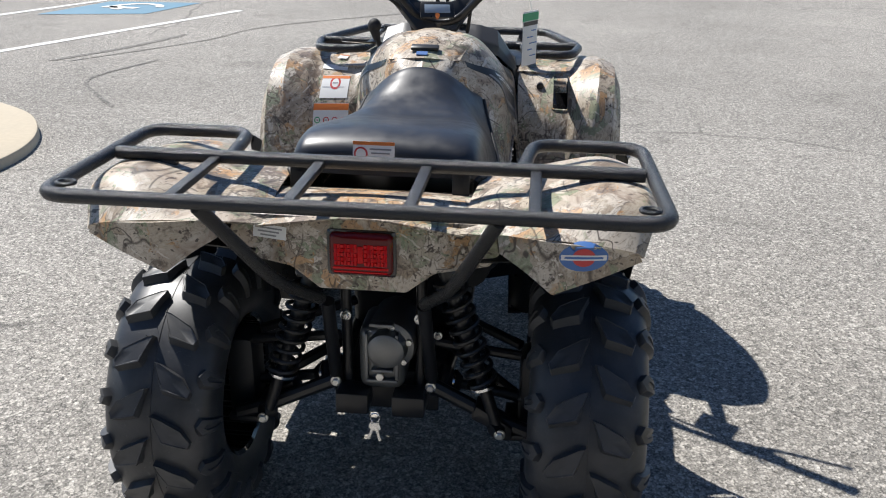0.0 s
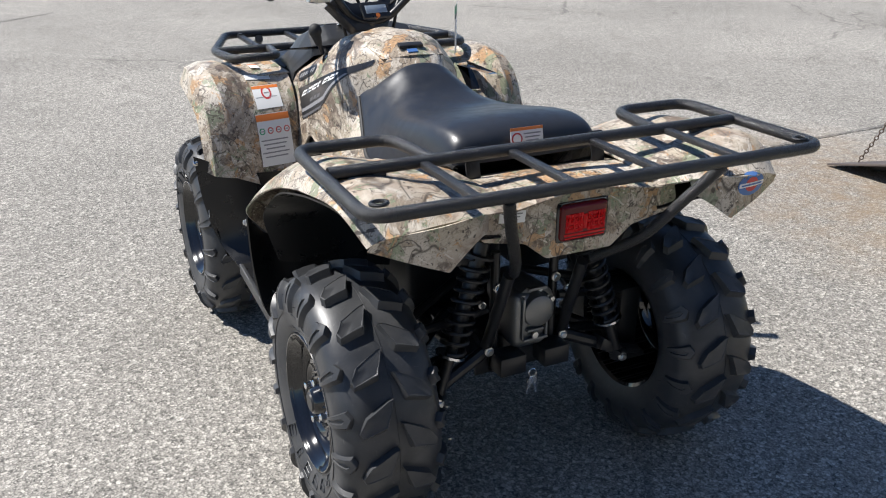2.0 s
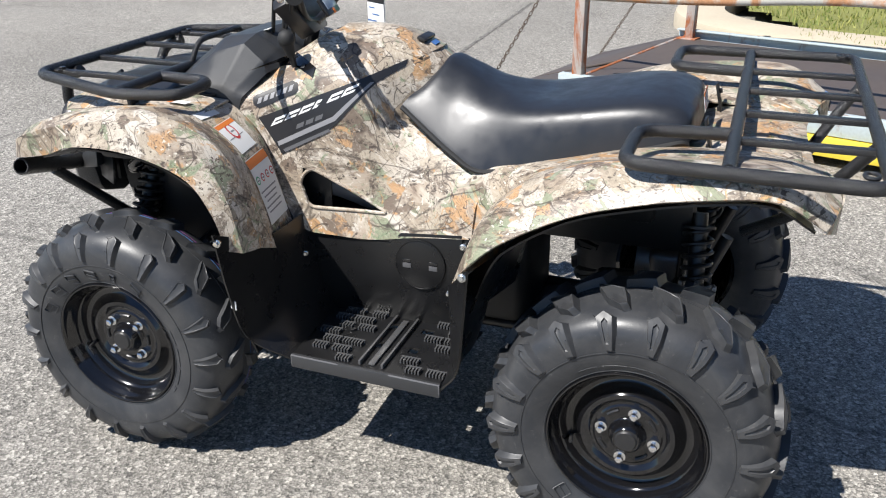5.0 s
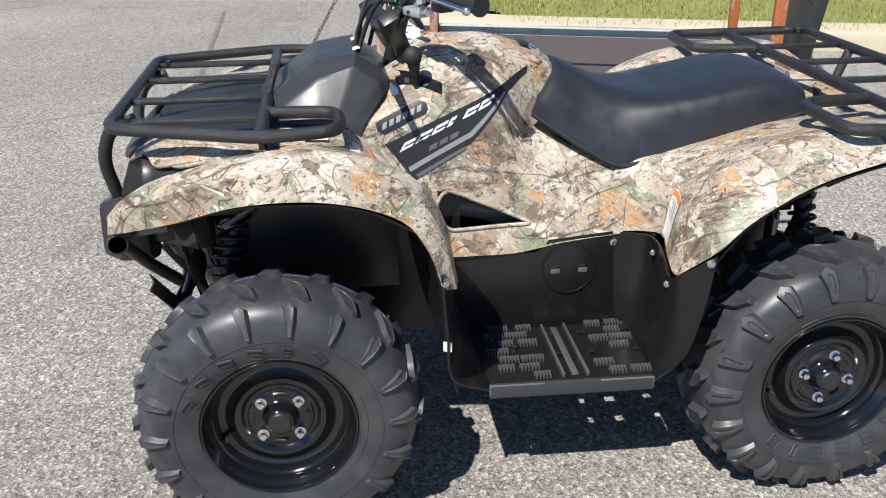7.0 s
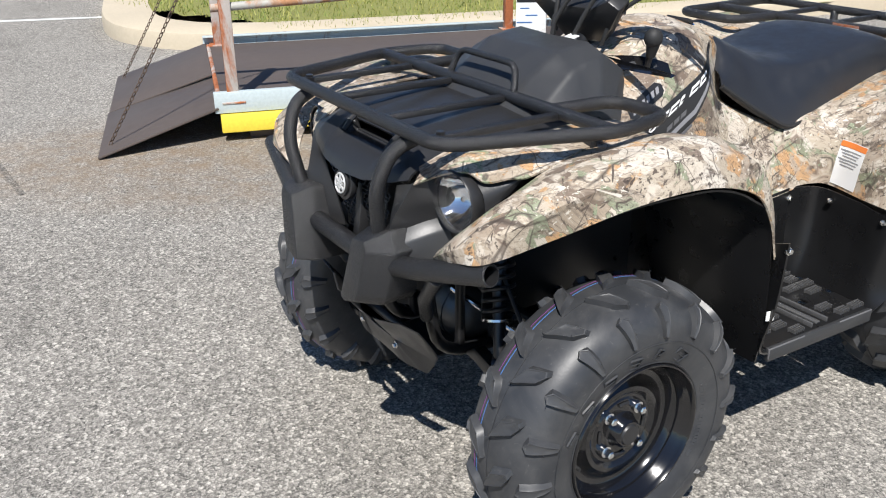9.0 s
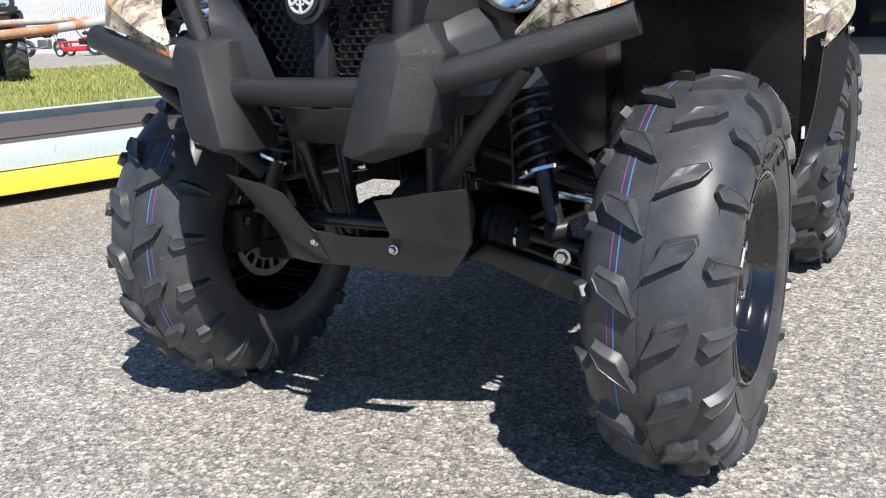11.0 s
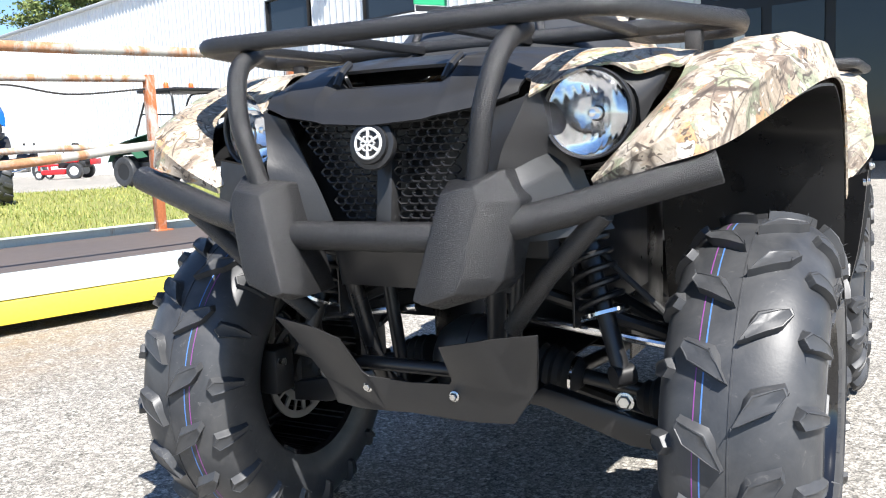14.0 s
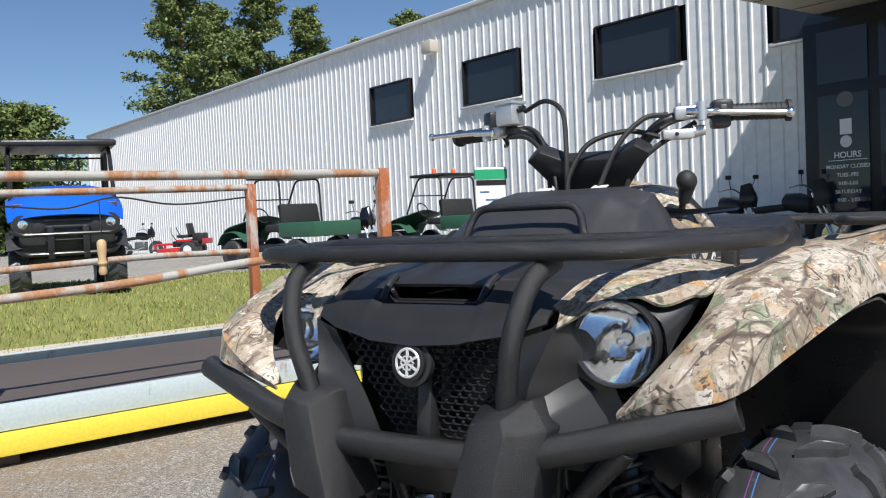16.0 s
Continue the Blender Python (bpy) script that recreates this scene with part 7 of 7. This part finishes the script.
part("string", tube([(0, 0, 1.065), (-.01, .0, 1.145)], .0008, 5), WHITE, tag)


# ---- other vehicles on the lot ----


def small_wheel(parent, at, r, w, rim, name="wheel", turn=0.0, lugs=0):
    M = pose(*at, 0, 0, turn)
    bm = lathe([(-w * .42, r * .55), (-w * .5, r * .72), (-w * .46, r * .93), (-w * .3, r), (w * .3, r), (w * .46, r * .93), (w * .5, r * .72), (w * .42, r * .55)], 28, M, None, True)
    ty = part(name, bm, TYRE, parent, "black rubber tyre")
    part("rim", lathe([(-w * .40, r * .56), (-w * .30, r * .50), (-w * .2, r * .2), (-w * .22, 0)], 24, M), rim, ty)
    part("rim", lathe([(w * .40, r * .56), (w * .30, r * .50), (w * .2, r * .2), (w * .22, 0)], 24, M), rim, ty)
    for i in range(lugs):
        a = 2 * math.pi * i / lugs
        for s in (1, -1):
            q = M @ Matrix.Rotation(a + (.5 * math.pi / lugs if s > 0 else 0), 4, "X") @ pose(s * w * .24, 0, r * 1.0, 0, 0, s * 25)
            part("lug", box((w * .42, r * .16, r * .09), q, .004), TYRE, ty)
    return ty


def side_by_side(at, turn):
    u = thing("utility_vehicle", "blue side-by-side utility vehicle with roof and roll cage on grass", "utility vehicle", at, "", turn)
    for x in (-.56, .56):
        for y in (-.95, .95):
            small_wheel(u, (x, y, .33), .33, .25, DEEP, "wheel", 0, 14)
            part("fender", sheet([[(x * .72, y - .42, .62), (x * .72, y - .2, .86), (x * .72, y + .2, .86), (x * .72, y + .42, .66)], [(x * 1.24, y - .42, .60), (x * 1.24, y - .2, .82), (x * 1.24, y + .2, .82), (x * 1.24, y + .42, .62)]], 12, 4, .01), PLASTIC, u)
    a = [(-.66, 1.28, .96), (-.68, 1.05, 1.12), (-.68, .55, 1.26)]
    b = [(-.42, 1.40, 1.02), (-.45, 1.1, 1.26), (-.45, .55, 1.40)]
    c = [(0, 1.44, 1.04), (0, 1.12, 1.30), (0, .55, 1.43)]
    part("hood", sheet([a, b, c, flip(b), flip(a)], 16, 24, .012), UTVBLUE, u, "glossy blue hood")
    part("nose", box((1.10, .30, .50), (0, 1.20, .78), .05, None, 3), PLASTIC, u, "black plastic front")
    for i in range(4):
        part("grille_bar", box((.52, .03, .035), (0, 1.37, .72 + i * .085), .008), DEEP, u)
    for s in (1, -1):
        hl = part("headlamp", lathe([(0, .060), (.03, .055), (.035, .0)], 24, pose(s * .50, 1.33, .93, 0, 0, 90)), REFLECT, u, "round clear headlamp")
        part("lamp_ring", lathe([(-.03, .12), (.02, .115), (.025, .060)], 24, pose(s * .50, 1.33, .93, 0, 0, 90)), PLASTIC, hl)
        part("lamp", lathe([(-.02, .07), (.02, .07), (.03, .0)], 20, pose(s * .33, 1.35, .88, 0, 0, 90)), DEEP, u)
        part("upper_vent", box((.16, .02, .13), pose(s * .52, 1.16, 1.13, -30, 0, 0), .01), GREYDECAL, u)
        part("bumper_upright", box((.08, .05, .40), (s * .20, 1.46, .70), .01), SATIN, u)
        part("cage_post", tube(rounded([(s * .62, .72, 1.25), (s * .62, .30, 1.93), (s * .62, -.75, 1.93), (s * .62, -.85, .95)], .12), .028, 10), SATIN, u)
        part("cage_post", tube([(s * .62, -.25, 1.93), (s * .62, -.30, .90)], .024, 10), SATIN, u)
        part("seat_back", box((.50, .12, .62), pose(s * .32, -.42, 1.12, -10, 0, 0), .05, None, 3), RUBBER, u)
        part("side_sill", box((.10, 1.5, .16), (s * .60, 0, .52), .03), PLASTIC, u)
    for y, z in ((-.80, 1.35), (-.80, 1.62), (-.80, 1.88)):
        part("cage_bar", tube([(-.60, y, z), (.60, y, z)], .014, 8), SATIN, u)
    for x in (-.30, 0, .30):
        part("cage_bar", tube([(x, -.80, 1.0), (x, -.80, 1.90)], .012, 8), SATIN, u)
    part("bumper", tube(rounded([(-.62, 1.30, .86), (-.55, 1.47, .80), (.55, 1.47, .80), (.62, 1.30, .86)], .1), .026, 10), SATIN, u)
    part("bumper", tube(rounded([(-.58, 1.25, .62), (-.50, 1.46, .56), (.50, 1.46, .56), (.58, 1.25, .62)], .1), .026, 10), SATIN, u)
    part("roof", box((1.42, 1.45, .09), (0, -.25, 2.0), .035, None, 3), PLASTIC, u, "black plastic roof")
    part("floor_pan", box((1.1, 2.5, .12), (0, -.1, .46), .02), PLASTIC, u)
    part("cargo_bed", box((1.2, .85, .34), (0, -1.15, .92), .03), UTVBLUE, u)
    part("steering_wheel", tube([(-.32 + .17 * math.cos(a), .30 + .08 * math.sin(a), 1.22 + .15 * math.sin(a)) for a in (2 * math.pi * k / 20 for k in range(20))], .014, 8, None, True), RUBBER, u)
    return u


side_by_side((10.36, -4.42, 0.12), 60)


def utility_cart(at, turn):
    u = thing("utility_cart", "dark green utility cart with roof and orange beacons", "utility cart", at, "parked utility carts", turn)
    for x in (-.58, .58):
        for y in (-.95, .95):
            small_wheel(u, (x, y, .31), .31, .24, DEEP)
    a = [(-.60, 1.35, .60), (-.64, 1.15, .86), (-.64, .55, 1.00)]
    b = [(0, 1.45, .66), (0, 1.18, .98), (0, .55, 1.12)]
    part("hood", sheet([a, b, flip(a)], 12, 14, .012), UTVGREEN, u, "dark green plastic hood")
    part("front_bumper", box((1.15, .14, .26), (0, 1.36, .50), .04), PLASTIC, u)
    for s in (1, -1):
        part("headlamp", box((.18, .04, .08), (s * .42, 1.37, .74), .02), REFLECT, u)
        part("fender", sheet([[(s * .42, .5, .60), (s * .42, .8, .82), (s * .42, 1.2, .80), (s * .42, 1.38, .55)], [(s * .70, .5, .58), (s * .70, .8, .78), (s * .70, 1.2, .76), (s * .70, 1.38, .52)]], 12, 4, .01), UTVGREEN, u)
        part("roof_post", tube(rounded([(s * .58, .62, 1.02), (s * .58, .20, 1.86), (s * .58, -.50, 1.86), (s * .58, -.55, .80)], .15), .022, 10), PLASTIC, u)
        bc = part("beacon", lathe([(0, .055), (.10, .05), (.13, .03), (.135, 0)], 16, pose(s * .34, -.1, 1.94, 0, -90, 0)), BEACON, u, "orange warning beacon")
    part("roof", box((1.25, 1.15, .07), (0, -.12, 1.90), .03, None, 3), DEEP, u, "dark roof panel")
    part("seat", box((1.10, .50, .16), (0, -.22, .84), .05), RUBBER, u)
    part("seat_back", box((1.10, .12, .48), pose(0, -.46, 1.10, -10, 0, 0), .05), RUBBER, u)
    part("cargo_box", box((1.35, 1.05, .30), (0, -1.05, .80), .02), UTVGREEN, u, "dark green cargo box")
    part("chassis", box((1.0, 2.4, .14), (0, 0, .42), .02), PLASTIC, u)
    part("steering_wheel", tube([(-.30 + .17 * math.cos(a), .36 + .08 * math.sin(a), 1.12 + .15 * math.sin(a)) for a in (2 * math.pi * k / 20 for k in range(20))], .014, 8, None, True), RUBBER, u)
    part("windscreen_bar", tube([(-.58, .40, 1.45), (.58, .40, 1.45)], .014, 8), PLASTIC, u)
    return u


cart = utility_cart(far_ground(13.1, -10.6), 268)
copy_thing(cart, pose(*far_ground(11.7, -14.4), 0, 0, 262))


def mower(at, turn):
    u = thing("riding_mower", "red zero-turn riding mower on asphalt", "lawn mower", at, "", turn)
    for s in (1, -1):
        small_wheel(u, (s * .52, -.45, .29), .29, .26, TRIMWHITE, "drive_wheel")
        small_wheel(u, (s * .42, .88, .17), .17, .12, TRIMWHITE, "caster_wheel")
        part("caster_fork", box((.10, .06, .26), (s * .42, .86, .38), .01), MOWERRED, u)
        part("front_arm", tube([(s * .42, .86, .50), (s * .36, .20, .50)], .035, 10), MOWERRED, u)
        part("control_lever", tube(smooth_line([(s * .34, .05, .60), (s * .34, .25, .90), (s * .22, .30, 1.12)], 10), .018, 8), PLASTIC, u)
        part("fender", box((.22, .55, .08), (s * .50, -.30, .62), .03), MOWERRED, u)
    part("deck", box((1.35, .85, .17), (0, .28, .26), .05), MOWERRED, u, "red mowing deck")
    part("frame", box((.62, 1.0, .22), (0, -.25, .50), .04), DEEP, u)
    part("engine", box((.52, .46, .34), (0, -.72, .72), .06), DEEP, u)
    part("seat", box((.50, .46, .12), (0, -.12, .78), .05), RUBBER, u)
    part("seat_back", box((.50, .12, .50), pose(0, -.36, 1.02, -10, 0, 0), .06, None, 3), RUBBER, u)
    part("tail_guard", box((.9, .06, .20), (0, -1.0, .58), .02), MOWERRED, u)
    return u


mower(far_ground(26.8, -18.3), 298)


def motorcycle(at, turn, tone, label):
    u = thing("motorcycle", label, "motorcycle", at, "parked motorcycles", turn)
    small_wheel(u, (0, .72, .32), .32, .12, CHROME, "front_wheel")
    small_wheel(u, (0, -.72, .32), .32, .16, CHROME, "rear_wheel")
    for s in (1, -1):
        part("fork", tube([(s * .09, .74, .32), (s * .09, .42, 1.02)], .024, 10), CHROME, u)
        part("handlebar", tube(smooth_line([(s * .03, .40, 1.05), (s * .22, .34, 1.16), (s * .40, .20, 1.12)], 10), .014, 8), CHROME, u)
        part("mirror_stalk", tube([(s * .24, .34, 1.14), (s * .32, .38, 1.34)], .008, 6), PLASTIC, u)
        part("mirror", box((.14, .03, .08), (s * .33, .38, 1.37), .02), PLASTIC, u)
        part("exhaust_pipe", tube(smooth_line([(s * .14, .25, .42), (s * .18, -.2, .32), (s * .18, -.85, .36)], 12), .04, 12), CHROME, u)
    part("tank", lathe([(-.32, .05), (-.25, .14), (0, .17), (.22, .13), (.30, .04)], 20, pose(0, .14, .86, 0, 8, 90)), tone, u)
    part("seat", box((.28, .62, .12), pose(0, -.38, .78, 4, 0, 0), .05, None, 3), RUBBER, u)
    part("engine", box((.30, .48, .36), (0, .05, .46), .06, None, 3), CAST, u)
    part("headlamp", lathe([(0, .04), (.04, .09), (.10, .095), (.11, .0)], 20, pose(0, .50, .98, 0, 0, 90)), CHROME, u)
    part("front_fairing", sheet([[(-.20, .50, .80), (-.22, .52, 1.0), (-.12, .46, 1.22)], [(0, .68, .82), (0, .70, 1.0), (0, .58, 1.26)], [(.20, .50, .80), (.22, .52, 1.0), (.12, .46, 1.22)]], 10, 10, .006), tone, u)
    part("front_fender", sheet([[(-.08, 1.02, .48), (-.08, .85, .66), (-.08, .55, .62)], [(.08, 1.02, .48), (.08, .85, .66), (.08, .55, .62)]], 10, 5, .006), tone, u)
    part("rear_fender", sheet([[(-.11, -.40, .68), (-.11, -.75, .70), (-.11, -1.06, .50)], [(.11, -.40, .68), (.11, -.75, .70), (.11, -1.06, .50)]], 10, 5, .006), tone, u)
    return u


motorcycle(far_ground(13.2, -13.0), 70, GLOSS, "black touring motorcycle parked on asphalt")
motorcycle(far_ground(31.0, -19.4), 110, GLOSS, "chrome cruiser motorcycle parked by the building")
motorcycle(far_ground(4.7, -13.9), 60, SATIN, "black cruiser motorcycle in shade by the wall")
motorcycle(far_ground(3.3, -13.0), 70, DEEP, "dark motorcycle in shade by the entrance")

hd = thing("rail_handle", "turned tan handle tied to a pipe rail", "handle", (4.02, -.66, .68))
part("grip", lathe([(0, .018), (.02, .026), (.05, .020), (.07, .030), (.10, .022), (.15, .028), (.20, .028), (.215, .018), (.22, 0)], 20, pose(0, 0, 0, 0, -90, 0)), WOODPOST, hd)
part("tie", tube(smooth_line([(0, 0, .22), (-.02, .01, .32), (.0, 0, .46)], 8), .004, 6), TWINE, hd)

# ---- trees ----


def pine(at, height, spread, seed, bare=0.25, count=34000):
    rnd = random.Random(seed)
    t = thing("pine_tree", "tall pine tree with bare lower trunk and ragged crown", "tree", at, "trees behind the building")
    lean = rnd.uniform(-.3, .3)
    part("trunk", tube(smooth_line([(0, 0, -.3), (lean * .3, .1, height * .5), (lean, 0, height * .98)], 14), [height * .016 * (1 - .9 * i / 13) + .03 for i in range(14)], 9), BARK, t)
    limbs, leaves = bmesh.new(), bmesh.new()
    boughs = []
    n = 120
    for i in range(n):
        f = bare + (1 - bare) * (i + rnd.random()) / n
        z = height * f
        prof = math.sin(math.pi * min(1, (1.02 - f) / (1 - bare) * .62 + .12))
        r = spread * prof * rnd.uniform(.6, 1.2)
        a = rnd.uniform(0, 6.283)
        base = V((lean * f, 0, z))
        tip = base + V((math.cos(a) * r, math.sin(a) * r, rnd.uniform(-.04, .22) * r))
        tube([base, base.lerp(tip, .5) + V((0, 0, .06 * r)), tip], [.05, .035, .012], 4, limbs)
        boughs.append((base, tip, r))
    for _ in range(count):
        base, tip, r = rnd.choice(boughs)
        f = rnd.random() ** .6
        c = base.lerp(tip, f) + V((rnd.gauss(0, .26), rnd.gauss(0, .26), rnd.gauss(.1, .20))) * (.5 + .15 * spread)
        s = rnd.uniform(.10, .24) * (.7 + spread * .06)
        x = V((rnd.gauss(0, 1), rnd.gauss(0, 1), rnd.gauss(0, .7))).normalized()
        y = x.orthogonal().normalized()
        y = (Matrix.Rotation(rnd.uniform(0, 6.28), 3, x) @ y)
        leaves.faces.new([leaves.verts.new(c + q) for q in (-x * s, -y * s * .55, x * s, y * s * .55)])
    part("limbs", limbs, BARK, t)
    link("crown", leaves, PINE, t, "dark green needle crown with gaps", smooth=False)
    return t


# stands of trees: bearing to the right of the building's corner line, distance, height, spread
for i, (side, far, h, sp, bare) in enumerate(((-.300, 80, 25.5, 4.6, .22), (-.218, 84, 25.0, 3.4, .24), (-.158, 88, 22.5, 2.6, .28), (-.098, 92, 20.0, 2.2, .35), (-.045, 92, 22.5, 3.0, .35),
                                              (-.262, 88, 23.0, 3.4, .22), (-.49, 62, 10.5, 4.2, .06), (-.545, 66, 11.5, 4.4, .06), (-.60, 60, 10.5, 4.6, .06), (-.66, 64, 11.5, 4.6, .06))):
    pine(AWAY @ V((-.81 + far * (.58 - .815 * side), 2.57 - far * (.815 + .58 * side), -1.0)), h, sp, 20 + i, bare)
